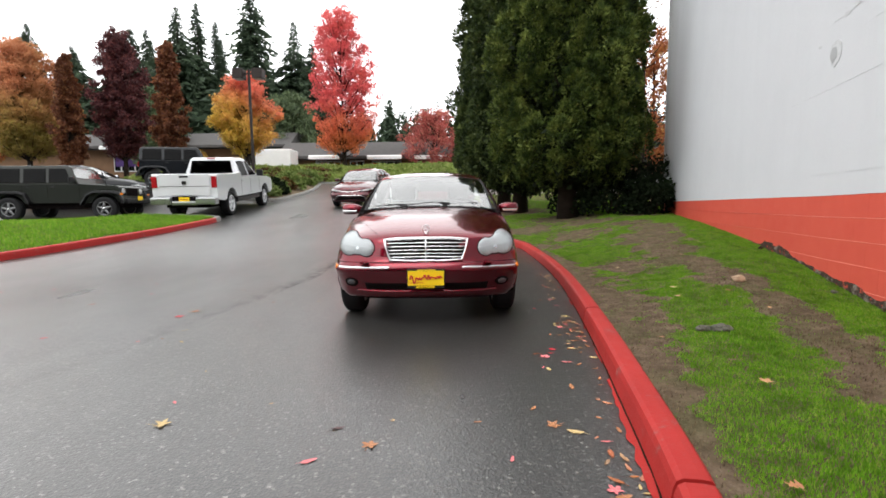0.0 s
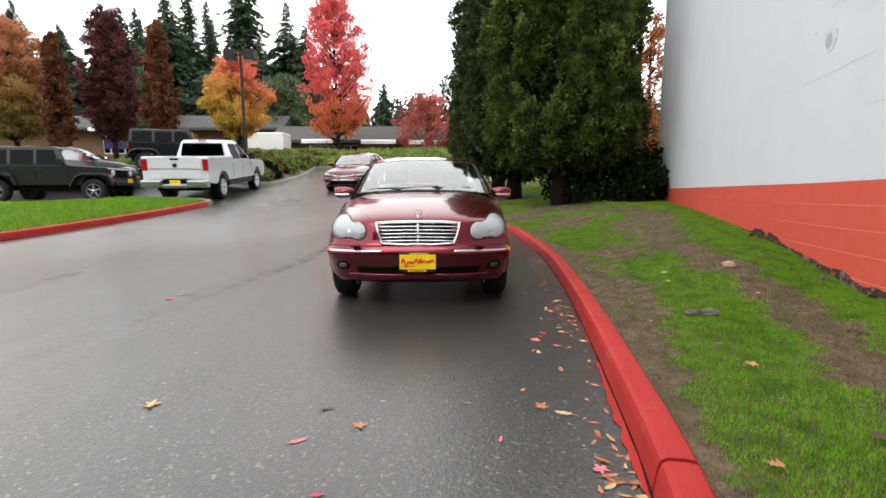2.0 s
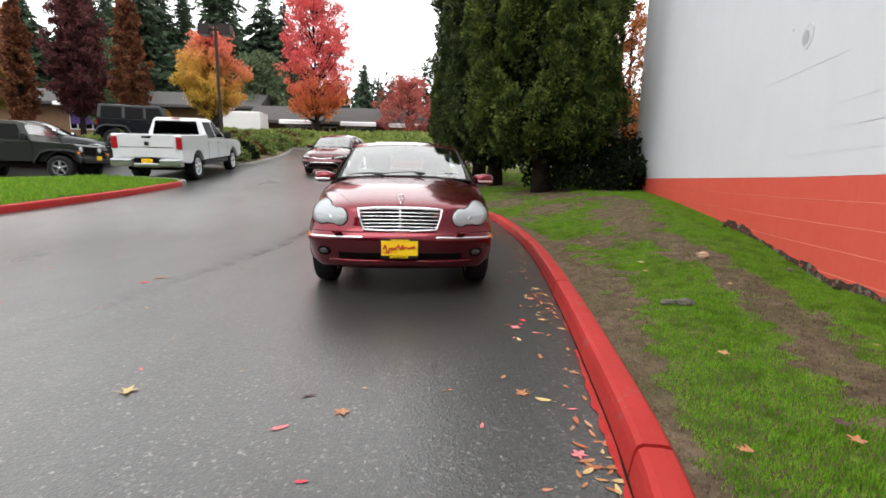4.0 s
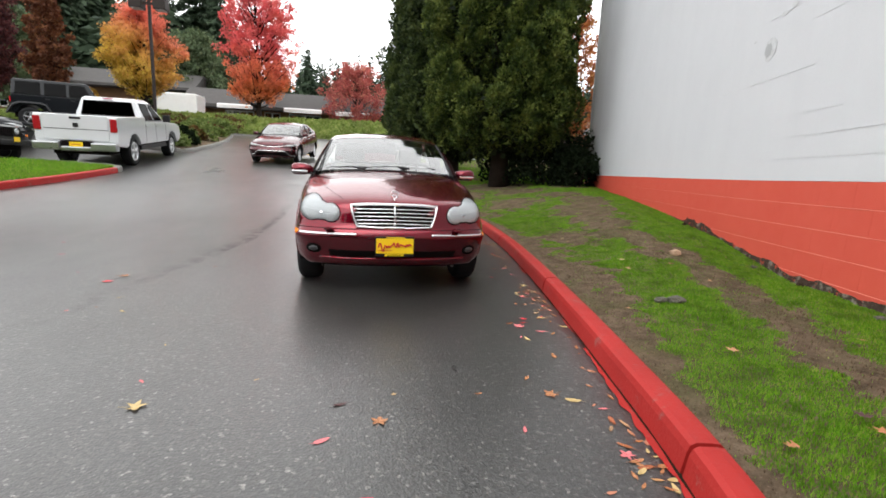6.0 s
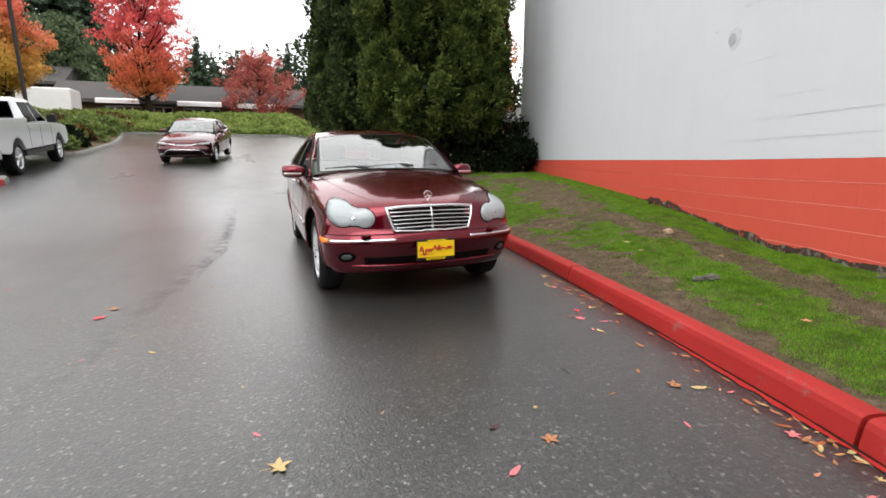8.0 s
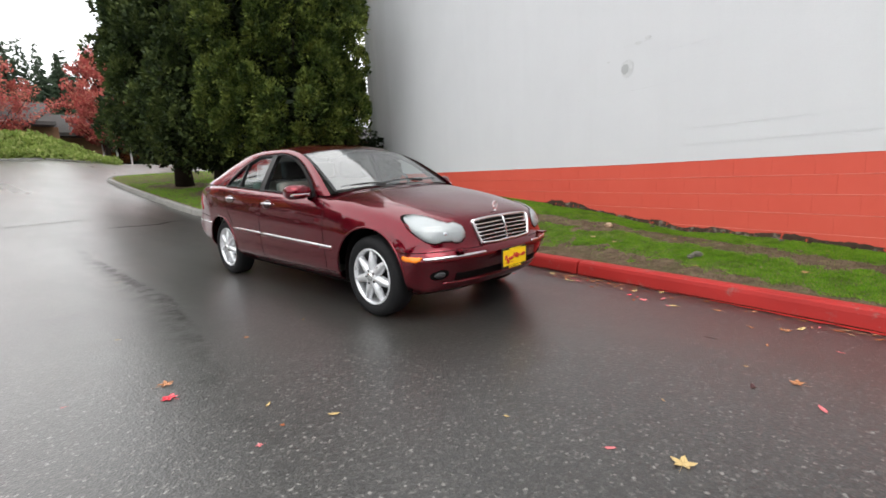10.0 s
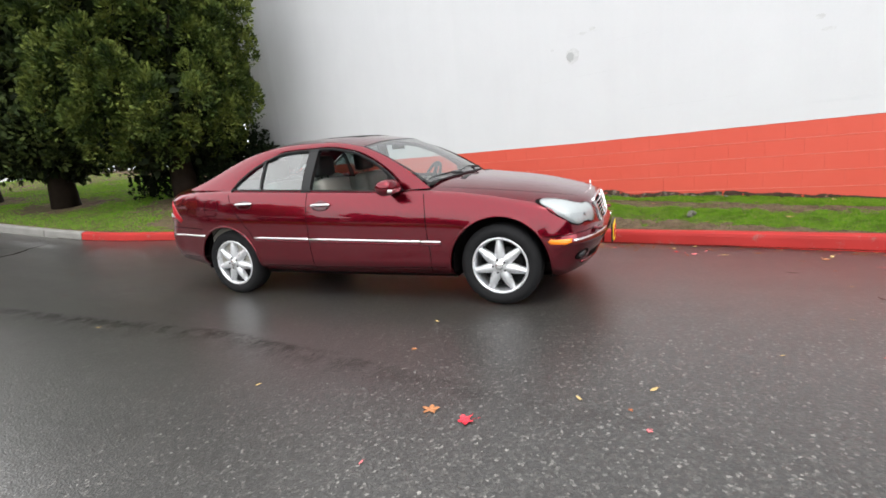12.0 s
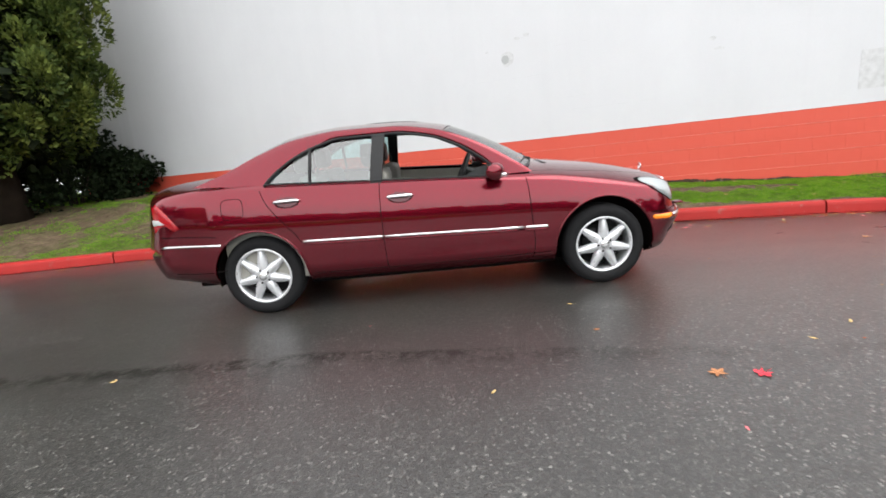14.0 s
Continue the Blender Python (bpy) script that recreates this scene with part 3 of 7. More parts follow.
def bare(x, y):
    """How bare the ground is, 0 to 1: worn earth along the kerb, on a trodden line, under the trees and in patches."""
    e = x - kerb_x(y) - KERB_W
    b = 1.25 - e / VERGE(y)
    d = min(math.hypot(x - p[0], (y - p[1]) * 0.8) for p in TRODDEN)
    b = max(b, 1.2 - d / (0.24 + 0.10 * min(max(y, 0), 3)))
    for px, py, r, k in ((2.45, 1.2, 0.38, 1.5), (3.5, 3.0, 0.62, 1.8), (2.75, -0.1, 0.25, 1.3), (2.2, 4.6, 0.35, 2.0), (3.0, 5.3, 0.7, 1.6), (4.2, 5.6, 0.6, 1.3), (2.5, 7.3, 0.5, 1.5), (3.7, 7.1, 0.7, 1.0)):
        b = max(b, 1.25 - math.hypot(x - px, (y - py) / k) / r)
    for px, py, r in ((3.6, 8.5, 0.95), (2.85, 11.7, 0.9), (2.6, 14.6, 0.9), (2.3, 7.2, 0.5), (5.3, 7.6, 0.6)):
        b = max(b, 1.5 - math.hypot(x - px, y - py) / r)
    return b + 0.42 * noise.noise((x * 2.4, y * 2.4, 9)) + 0.34 * noise.noise((x * 8, y * 8, 4))


rows = []
for y in list(np.arange(-11, 12, 0.12)) + list(np.arange(12, 23.4, 0.3)):
    x0, x1 = kerb_x(y) + KERB_W - 0.03, lawn_right(y) + 0.12
    rows.append([(x0 + (x1 - x0) * k / 40, y, lawn_z(x0 + (x1 - x0) * k / 40, y)) for k in range(41)])
bm = bmesh.new()
grid(bm, rows)
tagged(part("lawn_ground", bm, M_SOIL, smooth=True), "mossy brown earth under a worn lawn", "ground", kind="structure")


def blades(name, spots, height, width, material, label, category="grass"):
    """Grass as many thin bent blades in one mesh."""
    rng = random.Random(5)
    V, F = [], []
    for x, y, z, h in spots:
        a = rng.uniform(0, 6.28)
        ca, sa = math.cos(a), math.sin(a)
        l = rng.uniform(0.2, 1.0) * h * 0.8
        b = rng.uniform(0, 6.28)
        bx, by = math.cos(b) * l, math.sin(b) * l
        w = width * rng.uniform(0.6, 1.3)
        hh = h * rng.uniform(0.55, 1.25)
        k = len(V)
        V += [(x - ca * w, y - sa * w, z - 0.008), (x + ca * w, y + sa * w, z - 0.008), (x + bx, y + by, z + hh)]
        F.append((k, k + 1, k + 2))
    return tagged(raw(name, V, F, material), label, category, kind="stuff")


rng = random.Random(11)
spots = []
while len(spots) < 500000:
    y = rng.uniform(-4.6, 7.5) if rng.random() < 0.78 else rng.uniform(7.5, 16) if rng.random() < 0.8 else rng.uniform(16, 23)
    x0, x1 = kerb_x(y) + KERB_W, min(lawn_right(y), 9.0)
    x = rng.uniform(x0 - 0.01, x1)
    b = bare(x, y)
    tuft = noise.noise((x * 5.5, y * 5.5, 21)) + 0.5 * noise.noise((x * 15, y * 15, 2))
    if rng.random() < min(max((b - 0.28 - 0.5 * tuft) / 0.28, 0.0), 0.985):
        continue
    far = y > 7.5
    spots.append((x, y, lawn_z(x, y), (0.021 if not far else 0.05) * (1.0 - 0.45 * min(max(b, 0), 0.8)) * (0.7 + 0.6 * abs(noise.noise((x * 1.7, y * 1.7, 1))))))
for i in range(16000):
    y = rng.uniform(-10.8, -4.6)
    x = rng.uniform(kerb_x(y) + KERB_W, lawn_right(y))
    spots.append((x, y, lawn_z(x, y), 0.06))
blades("lawn_grass", spots, 0.05, 0.0038, M_GRASS, "short bright green lawn grass with bare patches")

litter = []
while len(litter) < 16000:
    y = rng.uniform(-4.6, 6.0)
    x = rng.uniform(kerb_x(y) + KERB_W, min(lawn_right(y), 6.0))
    if bare(x, y) > 0.35:
        litter.append((x, y, lawn_z(x, y) + 0.004, 0.011))
blades("dead_grass", litter, 0.02, 0.003, M_LITTER, "dead grass and leaf crumbs on bare earth", "litter")

# ---------------------------------------------------------------- the big building's block wall
building = thing("block_building", "tall windowless concrete block building, white above an orange-red painted base", "building")
COURSE, BLOCK, LINE = 0.2032, 0.406, 1.075


def wall_at(s, z, out=0.0):
    return WALL_P + WALL_D * s + WALL_N * out + Vector((0, 0, z))


bm = bmesh.new()
depth = -9.0
cs = [wall_at(WALL_START, -0.3, -0.012), wall_at(WALL_END - 0.01, -0.3, -0.012), wall_at(WALL_END - 0.01, -0.3, depth), wall_at(WALL_START, -0.3, depth)]
lo = [bm.verts.new(c) for c in cs]
hi = [bm.verts.new(c + Vector((0, 0, WALL_TOP + 0.3))) for c in cs]
for i in range(4):
    bm.faces.new((lo[i], lo[(i + 1) % 4], hi[(i + 1) % 4], hi[i]))
bm.faces.new(hi)
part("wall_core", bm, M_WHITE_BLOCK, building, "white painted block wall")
bm = bmesh.new()
coping = [wall_at(WALL_START, WALL_TOP, 0.05), wall_at(WALL_END + 0.04, WALL_TOP, 0.05), wall_at(WALL_END + 0.04, WALL_TOP, depth - 0.05), wall_at(WALL_START, WALL_TOP, depth - 0.05)]
a = [bm.verts.new(c + Vector((0, 0, 0.002))) for c in coping]
b = [bm.verts.new(c + Vector((0, 0, 0.12))) for c in coping]
for i in range(4):
    bm.faces.new((a[i], a[(i + 1) % 4], b[(i + 1) % 4], b[i]))
bm.faces.new(b)
bm.faces.new(a[::-1])
part("coping", bm, M_WHITE_PAINT, building, "pale metal coping")

# ---------------------------------------------------------------- saloon cars
from mathutils.bvhtree import BVHTree

NOSE = smooth_curve([(0.0, 0.0), (0.25, 0.006), (0.40, 0.024), (0.55, 0.066), (0.66, 0.113), (0.74, 0.170), (0.79, 0.235), (0.83, 0.325), (0.87, 0.47)])
TAIL = smooth_curve([(0.0, 0.0), (0.4, 0.02), (0.55, 0.06), (0.68, 0.13), (0.76, 0.22), (0.82, 0.32), (0.87, 0.42)])
TOP = smooth_curve([(-0.757, 0.50), (-0.745, 0.53), (-0.725, 0.556), (-0.703, 0.573), (-0.692, 0.645), (-0.672, 0.72), (-0.638, 0.768), (-0.56, 0.806), (-0.36, 0.864), (-0.1, 0.922), (0.12, 0.956), (0.45, 0.998), (0.8, 1.02), (2.6, 1.08), (3.0, 1.095), (3.2, 1.09), (3.5, 1.08), (3.62, 1.06), (3.68, 1.01), (3.72, 0.86), (3.745, 0.74), (3.76, 0.67), (3.77, 0.60)])
SHOULDER = smooth_curve([(-0.757, 0.495), (-0.725, 0.54), (-0.703, 0.56), (-0.672, 0.66), (-0.578, 0.735), (-0.36, 0.785), (-0.1, 0.83), (0.12, 0.862), (0.45, 0.90), (0.96, 0.932), (1.7, 0.972), (2.58, 1.018), (3.05, 1.035), (3.4, 1.02), (3.6, 0.99), (3.68, 0.95), (3.72, 0.80), (3.745, 0.70), (3.77, 0.595)])
UNDER = smooth_curve([(-0.757, 0.490), (-0.748, 0.470), (-0.735, 0.448), (-0.71, 0.405), (-0.68, 0.355), (-0.655, 0.305), (-0.62, 0.250), (-0.55, 0.222), (-0.4, 0.205), (0.4, 0.205), (2.4, 0.215), (3.0, 0.24), (3.5, 0.31), (3.68, 0.34), (3.75, 0.45), (3.77, 0.54)])
WIDTH = smooth_curve([(-0.757, 0.80), (-0.5, 0.825), (-0.1, 0.852), (0.5, 0.858), (1.5, 0.862), (2.7, 0.860), (3.3, 0.835), (3.77, 0.80)])
SIDE = smooth_curve([(0.0, 0.84), (0.05, 0.895), (0.11, 0.95), (0.145, 0.972), (0.165, 0.984), (0.25, 0.990), (0.45, 1.0), (0.62, 0.998), (0.8, 0.978), (0.92, 0.95), (1.0, 0.915)])
FIRST, LAST = -0.757, 3.77


def nose_blend(y):
    return 1.0 - min(max((y + 0.62) / 0.95, 0), 1) ** 1.3


def tail_blend(y):
    return min(max((y - 3.05) / 0.6, 0), 1)


def body_point(y, j, nj=22, nt=16):
    """A point of the body's skin at station y: j from the sill up the side and over to the centre line."""
    zb, zs, zc, w = UNDER(y), SHOULDER(y), TOP(y), WIDTH(y)
    if j <= nj:
        t = j / nj
        x, z = w * SIDE(t), zb + (zs - zb) * t
    else:
        t = (j - nj) / nt
        xs = w * SIDE(1.0)
        x = xs * (1 - t) ** 1.0
        q = x / xs
        z = zs + (zc - zs) * (1 - abs(q) ** 3.2)
    return Vector((x, y + NOSE(x) * nose_blend(y) - TAIL(x) * tail_blend(y), z))


RAIL = [(0.54, 0.945), (0.67, 1.04), (0.85, 1.155), (1.05, 1.257), (1.28, 1.336), (1.6, 1.384), (2.0, 1.39), (2.35, 1.352), (2.65, 1.258), (2.92, 1.14), (3.16, 1.058)]
LIGHT = [(0.78, 0.945), (0.86, 1.04), (0.98, 1.135), (1.12, 1.218), (1.30, 1.288), (1.6, 1.336), (2.0, 1.335), (2.22, 1.284), (2.40, 1.202), (2.53, 1.11), (2.61, 1.03)]


def cabin_x(y, z):
    """Half width of the glasshouse at a height."""
    b = SHOULDER(y)
    t = max(0.0, (z - b) / (1.40 - b))
    return 0.788 - 0.212 * t**1.2 - 0.03 * max(0, (y - 2.3)) * t - 0.0 * y


def saloon(name, label, paint, at, turn, scale=(1, 1, 1), style="classic", open_window=False, group="", detail=True):
    """A four-door saloon, nose towards -y, on its wheels at z = 0; origin below the front axle."""
    car = thing(name, label, "car", at, turn, group)
    sc = Matrix.Diagonal((*scale, 1))
    nj, nt = 22, 16
    ys = sorted(set(list(np.arange(FIRST, -0.6, 0.012)) + list(np.arange(-0.6, 3.55, 0.034)) + list(np.arange(3.55, LAST + 0.001, 0.012)) + [LAST]))
    bm = bmesh.new()
    rows = []
    for y in ys:
        half = [body_point(y, j, nj, nt) for j in range(nj + nt + 1)]
        sill = half[0].x
        floor = [Vector((sill * k / 9, y + NOSE(sill * k / 9) * nose_blend(y) - TAIL(sill * k / 9) * tail_blend(y), half[0].z)) for k in range(9)]
        half = floor + half
        rows.append(half + [Vector((-p.x, p.y, p.z)) for p in half[-2:0:-1]] + [half[0]])
    vs = grid(bm, rows)
    bm.faces.new(vs[0][:-1])
    bm.faces.new(vs[-1][-2::-1])
    bmesh.ops.remove_doubles(bm, verts=bm.verts, dist=0.0004)
    skin = BVHTree.FromBMesh(bm)
    # wheel arches and the open cabin
    arches = ((0.008, 0.318, 0.392), (2.72, 0.318, 0.372))
    gone = []
    for f in bm.faces:
        c = f.calc_center_median()
        if 0.56 < c.y < 2.98 and abs(c.x) < 0.735 and c.z > 0.85:
            gone.append(f)
        elif abs(c.x) > 0.6 and any(math.hypot(c.y - ay, c.z - az) < r for ay, az, r in arches):
            gone.append(f)
    bmesh.ops.delete(bm, geom=gone, context="FACES")
    for e in bm.edges:
        if e.is_boundary:
            for v in e.verts:
                for ay, az, r in arches:
                    d = Vector((v.co.y - ay, v.co.z - az))
                    if abs(v.co.x) > 0.6 and 0.8 * r < d.length < 1.12 * r and v.co.z > 0.21:
                        d.normalize()
                        v.co.y, v.co.z = ay + d.x * r, az + d.y * r
    for f in bm.faces:
        if abs(f.normal.z) > 0.7 and f.calc_center_median().z < 0.235:
            f.material_index = 1
    bm.transform(sc)
    part("body", bm, [paint, M_GAP], car, smooth=True)

    def on_skin(a, b, face):
        """The skin's point seen square on: from a side (y, z), the front (x, z) or the rear (x, z)."""
        if face in ("right", "left"):
            s = -1 if face == "right" else 1
            hit = skin.ray_cast(Vector((s * 2, a, b)), Vector((-s, 0, 0)))
        elif face == "front":
            hit = skin.ray_cast(Vector((a, -3, b)), Vector((0, 1, 0)))
        elif face == "rear":
            hit = skin.ray_cast(Vector((a, 6, b)), Vector((0, -1, 0)))
        else:
            hit = skin.ray_cast(Vector((a, b, 3)), Vector((0, 0, -1)))
        if hit[0] is None:
            return None, None
        n = hit[1]
        axis = {"right": Vector((-1, 0, 0)), "left": Vector((1, 0, 0)), "front": Vector((0, -1, 0)), "rear": Vector((0, 1, 0)), "top": Vector((0, 0, 1))}[face]
        return hit[0], n if n.dot(axis) > 0 else -n

    def ribbon(pname, line, face, width, lift, material, parent=None, n=24, plabel=""):
        """A raised moulding along a line drawn on the skin."""
        line = spline(line, n) if n else line
        rows = []
        for i, (a, b) in enumerate(line):
            p, nn = on_skin(a, b, face)
            if p is None:
                continue
            q = line[min(i + 1, len(line) - 1)]
            o = line[max(i - 1, 0)]
            pa, _ = on_skin(*o, face)
            pb, _ = on_skin(*q, face)
            if pa is None or pb is None or (pb - pa).length < 1e-6:
                continue
            side = nn.cross((pb - pa).normalized()).normalized() * width / 2
            rows.append([p - side - nn * 0.004, p - side * 0.9 + nn * lift * 0.7, p - side * 0.4 + nn * lift, p + side * 0.4 + nn * lift, p + side * 0.9 + nn * lift * 0.7, p + side - nn * 0.004])
        if len(rows) < 2:
            return None
        bm = bmesh.new()
        v = grid(bm, rows)
        bm.faces.new(v[0])
        bm.faces.new(v[-1][::-1])
        bm.transform(sc)
        return part(pname, bm, material, parent or car, plabel, smooth=True)

    def pad(pname, outline, face, lift, bulge, material, parent=None, plabel="", steps=5):
        """A filled shape drawn on the skin, raised and slightly domed."""
        cx = sum(p[0] for p in outline) / len(outline)
        cy = sum(p[1] for p in outline) / len(outline)
        bm = bmesh.new()
        rows = []
        for k in range(steps + 1):
            t = 1 - k / steps
            row = []
            for a, b in outline + outline[:1]:
                p, nn = on_skin(cx + (a - cx) * max(t, 0.001), cy + (b - cy) * max(t, 0.001), face)
                if p is None:
                    p, nn = on_skin(cx, cy, face)
                if p is None:
                    bm.free()
                    return None
                row.append(p + nn * (lift + bulge * (1 - t * t)))
            rows.append(row)
        rim = [on_skin(a, b, face) for a, b in outline + outline[:1]]
        rows.insert(0, [(p - nn * 0.006) if p is not None else rows[0][i] for i, (p, nn) in enumerate(rim)])
        grid(bm, rows)
        bmesh.ops.remove_doubles(bm, verts=bm.verts, dist=0.0005)
        bm.transform(sc)
        return part(pname, bm, material, parent or car, plabel, smooth=True)

    # glasshouse: pillars and rails down both sides
    for s, face in ((-1, "right"), (1, "left")):
        outer, inner = spline(RAIL, 40), spline(LIGHT, 40)
        bm = bmesh.new()
        rows = []
        for (oy, oz), (iy, iz) in zip(outer, inner):
            row = []
            for k in range(6):
                t = k / 5
                y, z = oy + (iy - oy) * t, oz + (iz - oz) * t
                row.append((s * (cabin_x(y, z) - 0.012 * (t > 0.99) - 0.01 * (t < 0.01)), y, z))
            rows.append(row)
        grid(bm, rows)
        # apron from the window line down to the shoulder
        low = [(s * (cabin_x(y, SHOULDER(y) + 0.012) - 0.006), y, SHOULDER(y) + 0.016) for y in np.linspace(0.52, 3.1, 50)]
        grid(bm, [low, [(s * (WIDTH(p[1]) * SIDE(1.0) - 0.002), p[1], SHOULDER(p[1]) - 0.006) for p in low]])
        bm.transform(sc)
        pillar = part("roof_pillar", bm, paint, car, smooth=True)
        # black window surround and centre pillar
        bm = bmesh.new()
        rows = []
        for iy, iz in inner:
            rows.append([(s * (cabin_x(iy, iz) + 0.003), iy, iz), (s * (cabin_x(iy, iz - 0.02) + 0.004), iy + (0.012 if iy < 1.2 else -0.012 if iy > 2.1 else 0), iz - 0.02), (s * (cabin_x(iy, iz - 0.02) - 0.03), iy, iz - 0.012)])
        grid(bm, rows)
        bm.transform(sc)
        part("window_surround", bm, M_BLACK_PLASTIC, car, smooth=True)
        ztop = smooth_curve(LIGHT)
        for y0, y1, l0, l1, d in ((1.655, 1.755, 1.70, 1.79, 0.0), (2.235, 2.255, 2.245, 2.262, 0.0)):
            bm = bmesh.new()
            rows = []
            for k in range(9):
                t = k / 8
                ya, yb = l0 + (y0 - l0) * t, l1 + (y1 - l1) * t
                za = SHOULDER(ya) + (ztop(y0) - SHOULDER(ya)) * t
                rows.append([(s * (cabin_x(ya, za) - 0.04), ya, za), (s * (cabin_x(ya, za) + 0.004), ya, za), (s * (cabin_x(yb, za) + 0.004), yb, za), (s * (cabin_x(yb, za) - 0.04), yb, za)])
            grid(bm, rows)
            bm.transform(sc)
            part("window_pillar", bm, M_BLACK_PLASTIC, car)
        # side glass
        for y0, y1, pane in ((0.80, 1.66, "front_window"), (1.75, 2.24, "rear_window"), (2.255, 2.59, "quarter_window")):
            if pane == "front_window" and open_window:
                continue
            bm = bmesh.new()
            rows = []
            for y in np.linspace(y0, y1, 16):
                za, zb = SHOULDER(y) + 0.005, max(ztop(y) - 0.004, SHOULDER(y) + 0.012)
                rows.append([(s * (cabin_x(y, z) - 0.012), y, z) for z in np.linspace(za, zb, 6)])
            grid(bm, rows)
            bm.transform(sc)
            part(pane, bm, M_SIDE_GLASS if detail else M_DARK_GLASS, car, smooth=True).visible_shadow = False
        # bright window sill
        bm = bmesh.new()
        tube(bm, [(s * (cabin_x(y, SHOULDER(y)) - 0.002), y, SHOULDER(y) + 0.014) for y in np.linspace(0.80, 2.6, 24)], 0.007, 6)
        bm.transform(sc)
        part("window_sill_trim", bm, M_BLACK_PLASTIC if style == "classic" else M_CHROME, car)

    # roof, windscreen and rear glass
    rail_z = smooth_curve(RAIL)
    bm = bmesh.new()
    rows = []
    for y in np.linspace(1.20, 2.46, 28):
        zr = rail_z(y)
        xr = cabin_x(y, zr) - 0.008
        edge = y
        row = []
        for k in range(25):
            q = -1 + 2 * k / 24
            bow = (1 - q * q)
            yy = edge - 0.07 * bow * (1 - (y - 1.20) / 1.26) + 0.05 * bow * ((y - 1.20) / 1.26)
            row.append((xr * q, yy, zr + 0.045 * (1 - abs(q) ** 2.6)))
        rows.append(row)
    grid(bm, rows)
    bm.transform(sc)
    part("roof", bm, paint, car, smooth=True)

    # pale headlining under the roof
    bm = bmesh.new()
    grid(bm, [[Vector((p[0] * 0.985, p[1], p[2] - 0.02)) for p in row] for row in rows])
    bm.transform(sc)
    part("headlining", bm, M_LEATHER, car, smooth=True)

    def screen(base, top, bow_base, bow_top, sag):
        rows = []
        for k in range(15):
            t = k / 14
            row = []
            for i in range(21):
                q = -1 + 2 * i / 20
                x = (base[0] + (top[0] - base[0]) * t) * q
                bow = 1 - q * q
                y = (base[1] - bow_base * bow) * (1 - t) + (top[1] - bow_top * bow) * t
                z = (base[2] + base[3] * bow) * (1 - t) + (top[2] + 0.045 * (1 - abs(q) ** 2.6)) * t + sag * math.sin(math.pi * t)
                row.append((x, y, z))
            rows.append(row)
        return rows

    for pname, rows in (("windscreen", screen((0.70, 0.585, 0.972, 0.034), (cabin_x(1.20, rail_z(1.20)) - 0.01, 1.20, rail_z(1.20)), 0.15, 0.07, 0.022)), ("rear_screen", screen((0.66, 3.02, 1.08, 0.02), (cabin_x(2.46, rail_z(2.46)) - 0.01, 2.46, rail_z(2.46)), -0.08, -0.05, 0.02))):
        bm = bmesh.new()
        grid(bm, rows)
        bm.transform(sc)
        part(pname, bm, M_GLASS, car, smooth=True).visible_shadow = False
        bm = bmesh.new()
        for a, b in ((0, 1), (-1, -2)):
            grid(bm, [[Vector(r[a]) + Vector((0, 0, 0.003)), Vector(r[a]).lerp(Vector(r[b]), 0.35) + Vector((0, 0, 0.003))] for r in rows])
        grid(bm, [[Vector(p) + Vector((0, 0, 0.003)) for p in rows[0]], [Vector(p).lerp(Vector(q), 0.25) + Vector((0, 0, 0.003)) for p, q in zip(rows[0], rows[1])]])
        grid(bm, [[Vector(p) + Vector((0, 0, 0.003)) for p in rows[-1]], [Vector(p).lerp(Vector(q), 0.16) + Vector((0, 0, 0.003)) for p, q in zip(rows[-1], rows[-2])]])
        bm.transform(sc)
        part("screen_seal", bm, M_BLACK_PLASTIC, car)
    # cowl and parcel shelf close the gaps under the screens
    bm = bmesh.new()
    grid(bm, [[(x, 0.60 - 0.15 * (1 - (x / 0.72) ** 2), 0.955 + 0.03 * (1 - (x / 0.72) ** 2)) for x in np.linspace(-0.72, 0.72, 13)], [(x, 0.95, 0.90) for x in np.linspace(-0.72, 0.72, 13)], [(x, 1.12, 0.80) for x in np.linspace(-0.72, 0.72, 13)], [(x, 1.12, 0.35) for x in np.linspace(-0.72, 0.72, 13)]])
    bm.transform(sc)
    part("dashboard", bm, M_CABIN, car)
    bm = bmesh.new()
    grid(bm, [[(x, 3.06, 1.075) for x in (-0.7, 0, 0.7)], [(x, 2.55, 1.0) for x in (-0.7, 0, 0.7)], [(x, 2.45, 0.4) for x in (-0.7, 0, 0.7)]])
    bm.transform(sc)
    part("parcel_shelf", bm, M_CABIN, car)
    bm = bmesh.new()
    grid(bm, [[(x, 0.5, 0.30) for x in (-0.78, 0, 0.78)], [(x, 3.0, 0.30) for x in (-0.78, 0, 0.78)]])
    for s in (-1, 1):
        grid(bm, [[(s * 0.765, y, 0.28), (s * 0.735, y, SHOULDER(y) - 0.01)] for y in np.linspace(0.5, 3.0, 12)])
    bm.transform(sc)
    part("cabin_lining", bm, M_LEATHER if detail else M_CABIN, car)
    bm = bmesh.new()
    box(bm, (-0.60, -0.42, 0.22), (0.60, 3.35, 0.30), 0.03)
    bm.transform(sc)
    part("underbody", bm, M_GAP, car)
